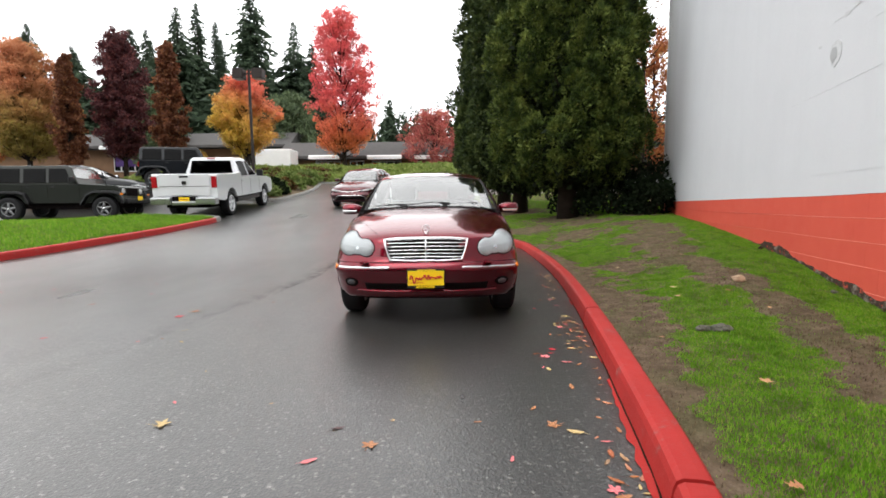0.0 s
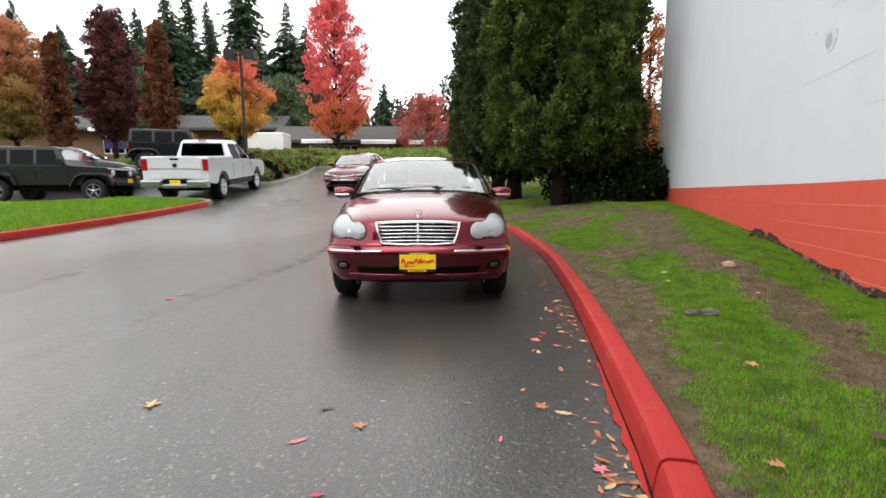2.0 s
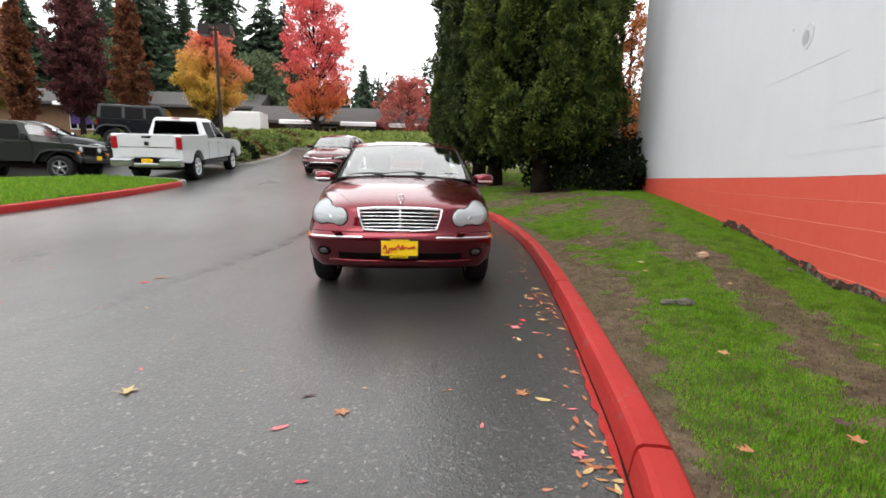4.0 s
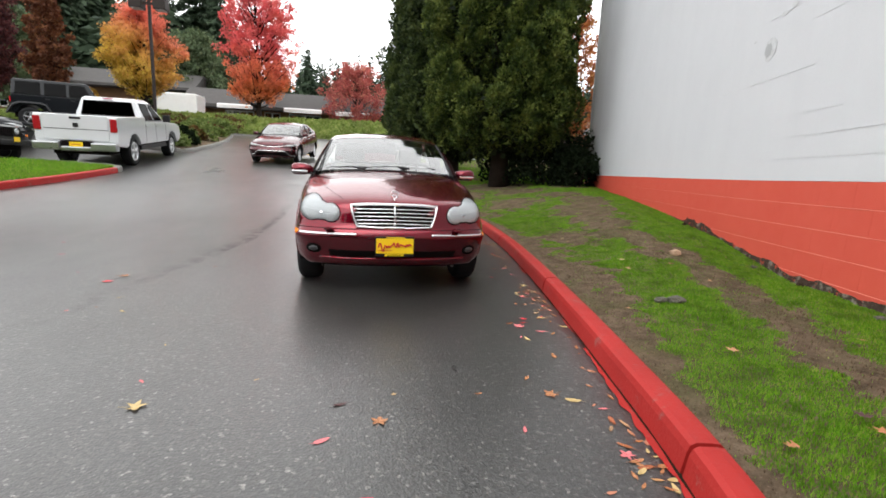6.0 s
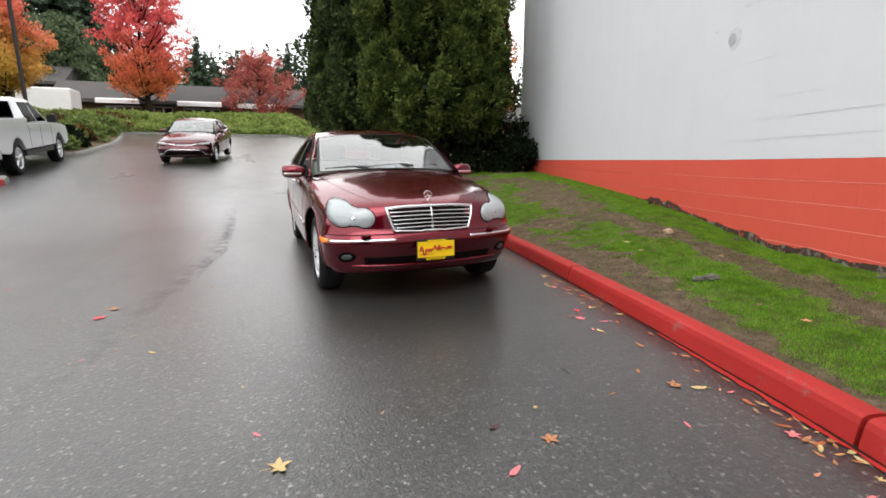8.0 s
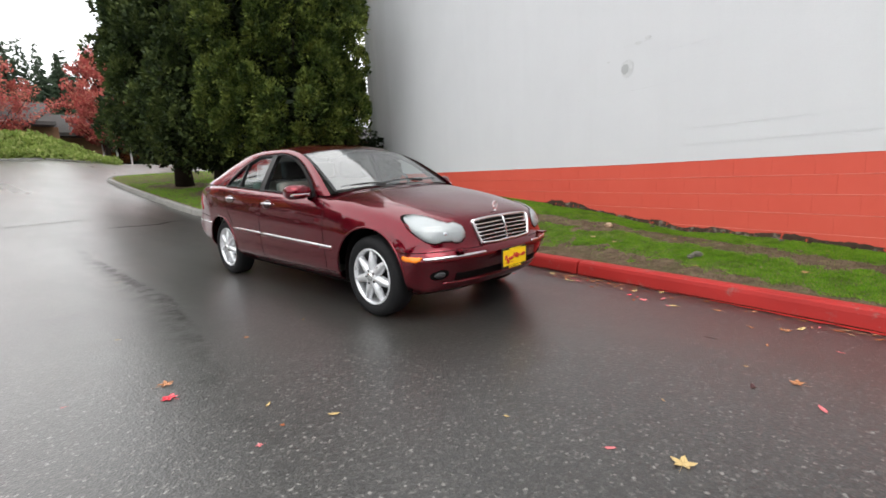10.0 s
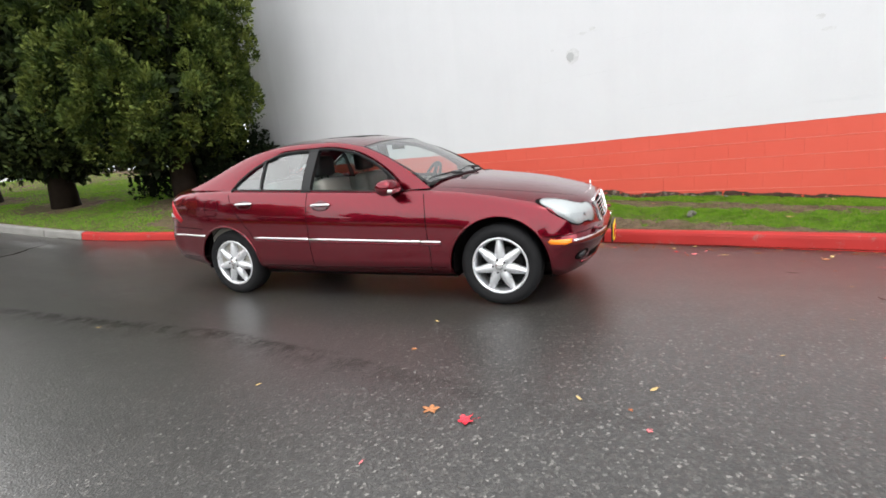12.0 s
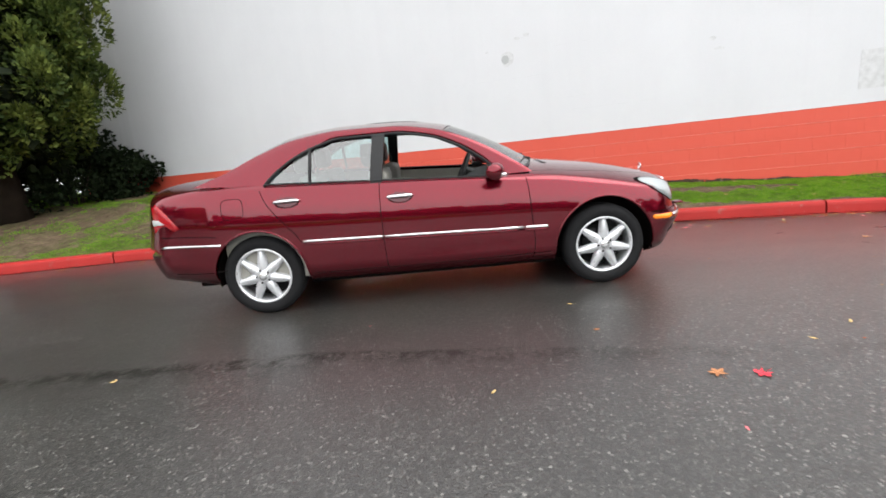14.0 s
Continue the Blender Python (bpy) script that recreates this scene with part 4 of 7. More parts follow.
    for ay, az, r in arches:
        for s in (-1, 1):
            bm = bmesh.new()
            lathe(bm, [(s * 0.775, r + 0.002), (s * 0.56, r + 0.01), (s * 0.55, 0.05)], 36, "x", (0, ay, az))
            bmesh.ops.delete(bm, geom=[f for f in bm.faces if min(v.co.z for v in f.verts) < 0.2], context="FACES")
            bm.transform(sc)
            part("wheel_housing", bm, M_GAP, car)

    # seats
    if detail:
        for sx, sy in ((-0.36, 1.76), (0.36, 1.74), (-0.36, 2.32), (0.36, 2.32)):
            bm = bmesh.new()
            box(bm, (sx - 0.24, sy - 0.5, 0.42), (sx + 0.24, sy + 0.05, 0.58), 0.06)
            box(bm, (sx - 0.24, sy - 0.08, 0.5), (sx + 0.24, sy + 0.08, 1.06), 0.06, Matrix.Translation((0, 0.0, 0)) @ Matrix.Rotation(radians(0), 4, "X"))
            seat = part("seat", bm, M_LEATHER, car, smooth=True)
            bm = bmesh.new()
            box(bm, (sx - 0.14, sy + 0.02, 1.08), (sx + 0.14, sy + 0.13, 1.27), 0.05, None, 4)
            for o in (-0.05, 0.05):
                tube(bm, [(sx + o, sy + 0.06, 1.02), (sx + o, sy + 0.07, 1.12)], 0.007, 6)
            part("headrest", bm, M_LEATHER if sy > 2 else M_CABIN, seat, smooth=True)
        bm = bmesh.new()
        rim_m = pose(0.36, 1.02, 0.93, -64, 0, 0)
        tube(bm, [rim_m @ Vector((0.185 * math.cos(k * math.pi / 14), 0.185 * math.sin(k * math.pi / 14), 0)) for k in range(29)], 0.016, 8, False)
        for a in (0.2, 2.94, 4.71):
            tube(bm, [rim_m @ Vector((0, 0, -0.02)), rim_m @ Vector((0.18 * math.cos(a), 0.18 * math.sin(a), 0))], 0.02, 6)
        tube(bm, [rim_m @ Vector((0, 0, -0.01)), rim_m @ Vector((0, 0, -0.2))], 0.045, 10)
        part("steering_wheel", bm, M_CABIN, car)
        bm = bmesh.new()
        box(bm, (-0.12, 1.17, 1.265), (0.12, 1.19, 1.322), 0.012)
        tube(bm, [(0, 1.178, 1.315), (0, 1.17, 1.352)], 0.010, 6)
        part("rear_view_mirror", bm, M_BLACK_PLASTIC, car)

    # wheels
    for ay in (0.0, 2.715):
        for s in (-1, 1):
            hub = new("wheel")
            hub.parent = car
            hub.matrix_basis = Matrix.Translation(Vector((s * 0.712 * scale[0], (ay + 0.008) * scale[1], 0.321))) @ pose(0, 0, 0, 0, 0, 180 if s < 0 else 0)
            make_wheel(hub, style)

    return car, on_skin, ribbon, pad, sc


WHEELS = {}


def make_wheel(hub, style, radius=0.321, rim=0.223, width=0.2, spokes=7):
    """Tyre, alloy rim with spokes and a cap; the outer face looks along +x."""
    key = (style, radius, rim)
    if key not in WHEELS:
        bm = bmesh.new()
        h = width / 2
        lathe(bm, [(-h + 0.01, rim), (-h, rim + 0.02), (-h, radius - 0.035), (-h + 0.02, radius - 0.008), (-h + 0.045, radius)] + [(0.0, radius)] + [(h - 0.045, radius), (h - 0.02, radius - 0.008), (h, radius - 0.035), (h + 0.004, (radius + rim) / 2), (h, rim + 0.015), (h - 0.012, rim)], 48, "x")
        me_t = bpy.data.meshes.new("tyre")
        bm.to_mesh(me_t)
        finish(me_t, M_RUBBER, True)
        bm = bmesh.new()
        lathe(bm, [(h - 0.012, rim + 0.003), (h - 0.004, rim - 0.004), (h - 0.008, rim - 0.014), (h - 0.03, rim - 0.022), (-h + 0.02, rim - 0.03), (-h + 0.01, rim)], 48, "x")
        for k in range(spokes):
            m = Matrix.Rotation(2 * math.pi * k / spokes, 4, "X")
            rows = []
            for r, hw, d in ((0.03, 0.032, 0.0), (0.07, 0.038, 0.005), (0.11, 0.037, 0.004), (0.15, 0.031, -0.001), (rim - 0.034, 0.024, -0.010), (rim - 0.014, 0.030, -0.014)):
                x = h - 0.004 + d
                rows.append([m @ Vector(p) for p in ((x - 0.045, -hw, r), (x - 0.016, -hw, r), (x, -hw * 0.45, r), (x + 0.004, 0, r), (x, hw * 0.45, r), (x - 0.016, hw, r), (x - 0.045, hw, r))])
            grid(bm, rows)
        lathe(bm, [(h - 0.03, 0.07), (h - 0.002, 0.062), (h + 0.004, 0.05), (h + 0.006, 0.035)], 24, "x")
        bmesh.ops.recalc_face_normals(bm, faces=bm.faces)
        me_r = bpy.data.meshes.new("rim")
        bm.to_mesh(me_r)
        finish(me_r, M_DARK_ALLOY if style == "off_road" else M_ALLOY, True)
        bm = bmesh.new()
        lathe(bm, [(h + 0.004, 0.034), (h + 0.010, 0.03), (h + 0.012, 0.012), (h + 0.012, 0.0005)], 20, "x")
        me_c = bpy.data.meshes.new("hub_cap")
        bm.to_mesh(me_c)
        finish(me_c, M_CHROME, True)
        bolts = []
        for k in range(5):
            a = 2 * math.pi * (k + 0.5) / 5
            bm = bmesh.new()
            tube(bm, [(h - 0.005, 0.052 * math.cos(a), 0.052 * math.sin(a)), (h + 0.007, 0.052 * math.cos(a), 0.052 * math.sin(a))], 0.009, 6)
            bolts.append(bpy.data.meshes.new("wheel_bolt"))
            bm.to_mesh(bolts[-1])
            finish(bolts[-1], M_GAP)
        bm = bmesh.new()
        lathe(bm, [(-0.03, 0.15), (-0.012, 0.15), (-0.01, 0.06), (-0.01, 0.001)], 32, "x")
        lathe(bm, [(-0.05, rim - 0.02), (-0.05, 0.001)], 32, "x")
        me_d = bpy.data.meshes.new("brake_disc")
        bm.to_mesh(me_d)
        finish(me_d, M_BLACK_PLASTIC, True)
        WHEELS[key] = (me_t, me_r, me_c, me_d, *bolts)
    for me in WHEELS[key]:
        ob = new(me.name.split(".")[0], me)
        ob.parent = hub

# ---------------------------------------------------------------- the parked maroon saloon
car, on_skin, ribbon, pad, sc = saloon("saloon_car", "rain-wet maroon four-door saloon parked by the kerb, side window open", M_MAROON, (0, 0, 0), 0, open_window=True)


def lobes(circles, n=44):
    """The outline round overlapping circles (x, z, r), from their common middle."""
    cx = sum(c[0] for c in circles) / len(circles)
    cz = sum(c[1] for c in circles) / len(circles)
    out = []
    for k in range(n):
        a = 2 * math.pi * k / n
        d = (math.cos(a), math.sin(a))
        best = 0.02
        for x, z, r in circles:
            ox, oz = cx - x, cz - z
            b = ox * d[0] + oz * d[1]
            q = b * b - (ox * ox + oz * oz - r * r)
            if q > 0:
                best = max(best, -b + math.sqrt(q))
        out.append((cx + d[0] * best, cz + d[1] * best))
    return out


def flip(pts):
    return [(-a, b) for a, b in pts]


for s in (-1, 1):
    lamp = lobes([(s * 0.660, 0.706, 0.094), (s * 0.582, 0.686, 0.067), (s * 0.506, 0.674, 0.069)])
    rim = lobes([(s * 0.660, 0.706, 0.102), (s * 0.582, 0.686, 0.075), (s * 0.506, 0.674, 0.077)])
    house = pad("headlight", rim, "front", 0.003, 0.0, M_GAP)
    pad("reflector", lamp, "front", 0.005, 0.0, M_LENS, house)
    # the lower half is fluted and slightly darker, with the bulb's shield at the join of the two lobes
    low_half = [(x, min(z, 0.684 + 0.10 * (abs(x) - 0.52))) for x, z in lamp]
    pad("fluted_band", [(x + (s * 0.585 - x) * 0.05, z + (0.66 - z) * 0.05) for x, z in low_half], "front", 0.0065, 0.0, M_LENS_BOWL, house)
    for k in range(8):
        x0 = s * (0.468 + k * 0.031)
        ribbon("lens_flute", [(x0, 0.628), (x0 + s * 0.003, 0.668)], "front", 0.004, 0.0085, M_LENS, house, n=4)
    pad("bulb_shield", [(s * 0.585 + 0.016 * math.cos(a), 0.672 + 0.013 * math.sin(a)) for a in np.linspace(0, 6.283, 17)[:-1]], "front", 0.008, 0.002, M_CHROME, house)
    pad("headlight_lens", lamp, "front", 0.014, 0.005, M_LAMP_GLASS, house, "hazy clear headlight lens", 8).visible_shadow = False
    # bright bumper strip, side marker, fog lamp
    ribbon("bumper_strip", [(s * 0.30, 0.518), (s * 0.55, 0.515), (s * 0.70, 0.511), (s * 0.765, 0.509)], "front", 0.02, 0.009, M_CHROME, n=30)
    pad("fog_lamp_surround", [(s * 0.645 + 0.062 * math.cos(a), 0.382 + 0.042 * math.sin(a)) for a in np.linspace(0, 6.283, 21)[:-1]], "front", 0.002, 0.0, M_GAP)
    pad("fog_lamp", [(s * 0.645 + 0.036 * math.cos(a), 0.382 + 0.022 * math.sin(a)) for a in np.linspace(0, 6.283, 21)[:-1]], "front", 0.006, 0.006, M_FOG, None, "small dull fog lamp")
    face = "right" if s < 0 else "left"
    pad("side_marker", [(-0.385, 0.490), (-0.50, 0.488), (-0.535, 0.497), (-0.535, 0.522), (-0.385, 0.526), (-0.37, 0.508)], face, 0.004, 0.004, M_AMBER, None, "amber side marker lamp")
    # rubbing strips in three lengths
    for y0, y1 in ((0.46, 0.63), (0.64, 1.715), (1.73, 2.345)):
        z = lambda y: 0.525 + (y - 0.43) * 0.030
        ribbon("rubbing_strip", [(y0, z(y0)), ((y0 + y1) / 2, z((y0 + y1) / 2)), (y1, z(y1))], face, 0.020, 0.011, M_CHROME, n=12)
        ribbon("strip_backing", [(y0, z(y0) - 0.022), (y1, z(y1) - 0.022)], face, 0.016, 0.008, M_MAROON, n=8)
    ribbon("bumper_strip", [(2.99, 0.606), (3.25, 0.615), (3.48, 0.62)], face, 0.018, 0.009, M_CHROME, n=14)
    # shut lines
    for line in ([(0.60, 0.93), (0.585, 0.80), (0.575, 0.6), (0.56, 0.42), (0.575, 0.27)], [(1.722, 0.965), (1.728, 0.7), (1.725, 0.45), (1.715, 0.27)], [(2.64, 0.995), (2.60, 0.90), (2.50, 0.76), (2.40, 0.64), (2.36, 0.57)], [(0.44, 0.315), (1.3, 0.305), (2.30, 0.315)], [(3.02, 0.675), (3.25, 0.69), (3.47, 0.70)], [(2.98, 0.40), (3.2, 0.385), (3.43, 0.39)], [(-0.36, 0.545), (-0.5, 0.55), (-0.6, 0.555)]):
        ribbon("shut_line", line, face, 0.0065, 0.0015, M_GAP, n=26)
    # rolled lips round the wheel arches
    for ay, r in ((0.008, 0.396), (2.72, 0.376)):
        ribbon("arch_lip", [(ay + r * math.cos(a), 0.318 + r * math.sin(a)) for a in np.linspace(-0.12, 3.26, 30)], face, 0.016, 0.006, M_MAROON, n=0)
    # handles, each over a flat dark red pad painted as its hollow's shade
    for hy, hz in ((1.57, 0.852), (2.435, 0.892)):
        shade_pad = pad("handle_recess", [(hy + 0.095 * math.cos(a), hz - 0.004 + 0.042 * math.sin(a)) for a in np.linspace(0, 6.283, 25)[:-1]], face, 0.0015, 0.0, M_DARK_RED_CAR)
        bm = bmesh.new()
        pts = []
        for t in np.linspace(-1, 1, 11):
            p, nn = on_skin(hy + 0.105 * t, hz + 0.004, face)
            pts.append(p + nn * (0.012 + 0.016 * (1 - t * t)))
        tube(bm, pts, [0.008, 0.011, 0.0125, 0.013, 0.013, 0.013, 0.013, 0.013, 0.0125, 0.011, 0.008], 8)
        part("door_handle", bm, M_CHROME, shade_pad, "chrome door handle", smooth=True)
    # fuel flap (on one side only)
    if s < 0:
        sq = [(2.86 + 0.085 * math.copysign(abs(math.cos(a)) ** 0.5, math.cos(a)), 0.875 + 0.075 * math.copysign(abs(math.sin(a)) ** 0.5, math.sin(a))) for a in np.linspace(0.05, 6.333, 33)]
        ribbon("fuel_flap_seam", sq, face, 0.005, 0.0012, M_GAP, n=0)
    # rear lamps
    tail = pad("tail_light", [(3.57, 0.955), (3.49, 0.955), (3.42, 0.90), (3.30, 0.765), (3.33, 0.745), (3.54, 0.735)], face, 0.004, 0.004, M_TAIL, None, "red tail light with a white band")
    pad("reversing_lens", [(3.54, 0.835), (3.47, 0.835), (3.42, 0.80), (3.53, 0.79)], face, 0.010, 0.002, M_LENS, tail)
    # bonnet shut line
    ribbon("bonnet_seam", [(s * 0.415, -0.57), (s * 0.50, -0.40), (s * 0.60, -0.1), (s * 0.66, 0.25), (s * 0.68, 0.52)], "top", 0.0032, 0.0008, M_GAP, n=30)
    # door mirror
    bm = bmesh.new()
    rows = []
    for t, hw, hh, dy in ((0.0, 0.02, 0.02, 0.0), (0.03, 0.045, 0.045, -0.01), (0.08, 0.058, 0.06, -0.015), (0.15, 0.066, 0.064, -0.002), (0.205, 0.066, 0.06, 0.014), (0.228, 0.048, 0.042, 0.022)):
        rows.append([(s * (0.775 + t), 0.84 + dy + hw * math.cos(a), 0.98 + 0.01 * t + hh * math.sin(a)) for a in np.linspace(0, 6.283, 17)])
    grid(bm, rows)
    bmesh.ops.remove_doubles(bm, verts=bm.verts, dist=0.001)
    bmesh.ops.holes_fill(bm, edges=bm.edges)
    mirror = part("door_mirror", bm, M_MAROON, car, smooth=True)
    bm = bmesh.new()
    box(bm, (min(s * 0.825, s * 0.992), 0.768, 0.944), (max(s * 0.825, s * 0.992), 0.86, 0.972), 0.01)
    part("turn_signal", bm, M_CHROME, mirror, "clear turn signal lens")
    bm = bmesh.new()
    box(bm, (min(s * 0.81, s * 0.975), 0.888, 0.94), (max(s * 0.81, s * 0.975), 0.898, 1.025), 0.004)
    part("mirror_glass", bm, M_CHROME, mirror)
    bm = bmesh.new()
    box(bm, (min(s * 0.72, s * 0.83), 0.80, 0.925), (max(s * 0.72, s * 0.83), 0.90, 0.975), 0.018)
    part("mirror_foot", bm, M_BLACK_PLASTIC, mirror)

# grille: dark mesh behind, bright surround, bars and a centre post
quad = [(-0.342, 0.738), (-0.2, 0.748), (0.0, 0.750), (0.2, 0.748), (0.342, 0.738), (0.324, 0.66), (0.292, 0.578), (0.15, 0.568), (0.0, 0.566), (-0.15, 0.568), (-0.292, 0.578), (-0.324, 0.66)]
grille = pad("grille", quad, "front", 0.003, 0.0, M_GAP)
ribbon("grille_surround", [(-0.345, 0.738), (-0.2, 0.749), (0.0, 0.751), (0.2, 0.749), (0.345, 0.738)], "front", 0.022, 0.018, M_CHROME, grille)
ribbon("grille_surround", [(-0.294, 0.576), (0.0, 0.565), (0.294, 0.576)], "front", 0.018, 0.018, M_CHROME, grille)
for s in (-1, 1):
    ribbon("grille_surround", [(s * 0.347, 0.744), (s * 0.329, 0.66), (s * 0.295, 0.570)], "front", 0.020, 0.018, M_CHROME, grille, 14)
for k in range(5):
    t = (k + 1) / 6
    z = 0.745 - 0.172 * t
    x = 0.333 - 0.042 * t
    ribbon("grille_bar", [(-x, z - 0.004), (0, z), (x, z - 0.004)], "front", 0.0095, 0.011, M_CHROME, grille)
ribbon("grille_post", [(0, 0.742), (0, 0.66), (0, 0.572)], "front", 0.014, 0.017, M_CHROME, grille, 12)

# lower air intake, a flat black band widened for the bumper's shade; bumper seam
ribbon("air_intake", [(-0.52, 0.352), (-0.3, 0.350), (0, 0.350), (0.3, 0.350), (0.52, 0.352)], "front", 0.078, 0.0015, M_GAP, n=40)
ribbon("intake_lip", [(-0.60, 0.308), (-0.3, 0.304), (0, 0.304), (0.3, 0.304), (0.60, 0.308)], "front", 0.02, 0.012, M_MAROON, n=40)
ribbon("bumper_seam", [(-0.72, 0.552), (-0.5, 0.556), (-0.3, 0.556)], "front", 0.007, 0.001, M_GAP)
ribbon("bumper_seam", [(0.72, 0.552), (0.5, 0.556), (0.3, 0.556)], "front", 0.007, 0.001, M_GAP)
for s in (-1, 1):
    bm = bmesh.new()
    box(bm, (s * 0.52 - 0.035, -0.735, 0.548), (s * 0.52 + 0.035, -0.665, 0.568), 0.008)
    part("washer_cover", bm, M_MAROON, car)

# yellow dealer plate with red script drawn as plain strokes
bm = bmesh.new()
box(bm, (-0.155, -0.782, 0.352), (0.155, -0.768, 0.512), 0.004)
plate = part("number_plate_frame", bm, M_BLACK_PLASTIC, car)
bm = bmesh.new()
box(bm, (-0.148, -0.788, 0.375), (0.148, -0.780, 0.496), 0.002)
part("number_plate", bm, M_YELLOW, plate, "yellow dealer plate")
bm = bmesh.new()
tube(bm, [(-0.13 + 0.26 * t, -0.790, 0.425 + 0.02 * t + (0.034 * math.sin(t * 34) if t < 0.18 else 0.010 * math.sin(t * 46 + 2 * math.sin(t * 21)) + (0.018 if 0.44 < t < 0.48 or 0.56 < t < 0.6 else 0))) for t in np.linspace(0, 1, 70)], 0.006, 5)
part("plate_script", bm, M_RED_INK, plate, "red script stroke")
for x0, x1, z0, z1, m in ((-0.07, 0.08, 0.4995, 0.508, M_YELLOW), (-0.08, 0.07, 0.356, 0.372, M_YELLOW), (-0.06, 0.055, 0.360, 0.367, M_GAP), (-0.14, -0.02, 0.398, 0.402, M_RED_INK)):
    bm = bmesh.new()
    box(bm, (x0, -0.7905, z0), (x1, -0.786, z1))
    part("plate_bar", bm, m, plate)

# bonnet ornament: a standing ring with three spokes
bm = bmesh.new()
tube(bm, [(0.030 * math.sin(a), -0.60, 0.832 + 0.030 * math.cos(a)) for a in np.linspace(0, 6.283, 25)], 0.004, 6, False)
for a in (0, 2.094, 4.189):
    tube(bm, [(0, -0.60, 0.832), (0.029 * math.sin(a), -0.60, 0.832 + 0.029 * math.cos(a))], [0.005, 0.002], 5)
tube(bm, [(0, -0.60, 0.80), (0, -0.60, 0.77)], [0.006, 0.012], 8)
part("bonnet_ornament", bm, M_CHROME, car, "upright chrome bonnet ornament")

# wipers and cowl grille
for pts in ([(-0.25, 0.49, 1.022), (0.10, 0.52, 1.045), (0.52, 0.60, 1.035)], [(-0.62, 0.61, 1.005), (-0.35, 0.53, 1.027), (-0.05, 0.495, 1.03)]):
    bm = bmesh.new()
    tube(bm, spline(pts, 12), 0.011, 6)
    tube(bm, [pts[1], (pts[1][0] + 0.12, pts[1][1] - 0.07, pts[1][2] - 0.012)], 0.012, 6)
    part("wiper", bm, M_BLACK_PLASTIC, car)
for s in (-1, 1):
    pad("bonnet_vent", [(s * 0.33 - 0.11, 0.36), (s * 0.33 + 0.11, 0.38), (s * 0.33 + 0.11, 0.425), (s * 0.33 - 0.11, 0.405)], "top", 0.003, 0.0, M_BLACK_PLASTIC)
# sunroof, flush with the roof
rail_at = smooth_curve(RAIL)


def roof_at(x, y):
    e = y
    for _ in range(6):
        xr = cabin_x(e, rail_at(e)) - 0.008
        bow = 1 - (x / xr) ** 2
        u = (e - 1.20) / 1.26
        e = y + 0.07 * bow * (1 - u) - 0.05 * bow * u
    return rail_at(e) + 0.045 * (1 - abs(x / xr) ** 2.6)


bm = bmesh.new()
grid(bm, [[(0.29 * q, 1.42 + 0.42 * v - 0.03 * (1 - q * q), roof_at(0.29 * q, 1.42 + 0.42 * v - 0.03 * (1 - q * q)) + 0.002) for q in np.linspace(-1, 1, 13)] for v in np.linspace(0, 1, 7)])
part("sunroof", bm, M_DARK_GLASS, car, "dark glass sunroof panel", smooth=True)

# ---------------------------------------------------------------- wall details
def fall(s):
    """How the courses lie along the wall, sloped to fit the camera's view: they sink a little towards its far corner.
    """
    return -0.0105 * s if s > 0 else -0.0205 * s


block_meshes = {}
for key, mat, bed, head, deep in (("red", M_RED_BLOCK, 0.006, 0.0008, 0.004), ("white", M_WHITE_BLOCK, 0.0011, 0.0005, 0.0004)):
    bm = bmesh.new()
    s0, z0 = BLOCK / 2, COURSE / 2
    corners = ((-1, -1), (1, -1), (1, 1), (-1, 1))
    o = [bm.verts.new((a * s0, -deep, b * z0)) for a, b in corners]
    f = [bm.verts.new((a * (s0 - head), 0.0, b * (z0 - bed))) for a, b in corners]
    bm.faces.new(f)
    for i in range(4):
        bm.faces.new((o[i], o[(i + 1) % 4], f[(i + 1) % 4], f[i]))
    bmesh.ops.recalc_face_normals(bm, faces=bm.faces)
    me = bpy.data.meshes.new("block")
    bm.to_mesh(me)
    bm.free()
    block_meshes[key] = finish(me, mat)
shapes = {k: ([tuple(v.co) for v in me.vertices], [tuple(p.vertices) for p in me.polygons]) for k, me in block_meshes.items()}
# local axes of a block: x along the wall, -y out of it


def wall_m(s):
    return Matrix(((WALL_D.x, WALL_N.x, 0, 0), (WALL_D.y, WALL_N.y, 0, 0), (-0.0105 if s > 0 else -0.0205, 0, 1, 0), (0, 0, 0, 1)))


rest = {"red": ([], []), "white": ([], [])}
made = 0
for row in range(-5, 44):
    zc = LINE + (row + 0.5) * COURSE
    if zc + COURSE / 2 > WALL_TOP + 0.1:
        break
    colour = "red" if row < 0 else "white"
    off = BLOCK / 2 if row % 2 else 0
    k = -54
    while k < 22:
        sc_ = k * BLOCK + off + 0.1
        k += 1
        if sc_ + BLOCK / 2 > WALL_END or sc_ < WALL_START + 0.3:
            continue
        m = Matrix.Translation(wall_at(sc_, zc + fall(sc_))) @ wall_m(sc_)
        if -4 <= row <= 1 and -7.5 < sc_ < 8.75 and made < 300 and zc > wall_base(sc_) - 0.1:
            ob = new("block", block_meshes[colour])
            ob.parent = building
            ob.matrix_basis = m
            made += 1
        else:
            V, F = rest[colour]
            n = len(V)
            V += [tuple(m @ Vector(v)) for v in shapes[colour][0]]
            F += [tuple(i + n for i in q) for q in shapes[colour][1]]
for colour, mat in (("red", M_RED_BLOCK), ("white", M_WHITE_BLOCK)):
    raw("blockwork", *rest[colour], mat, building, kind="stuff")

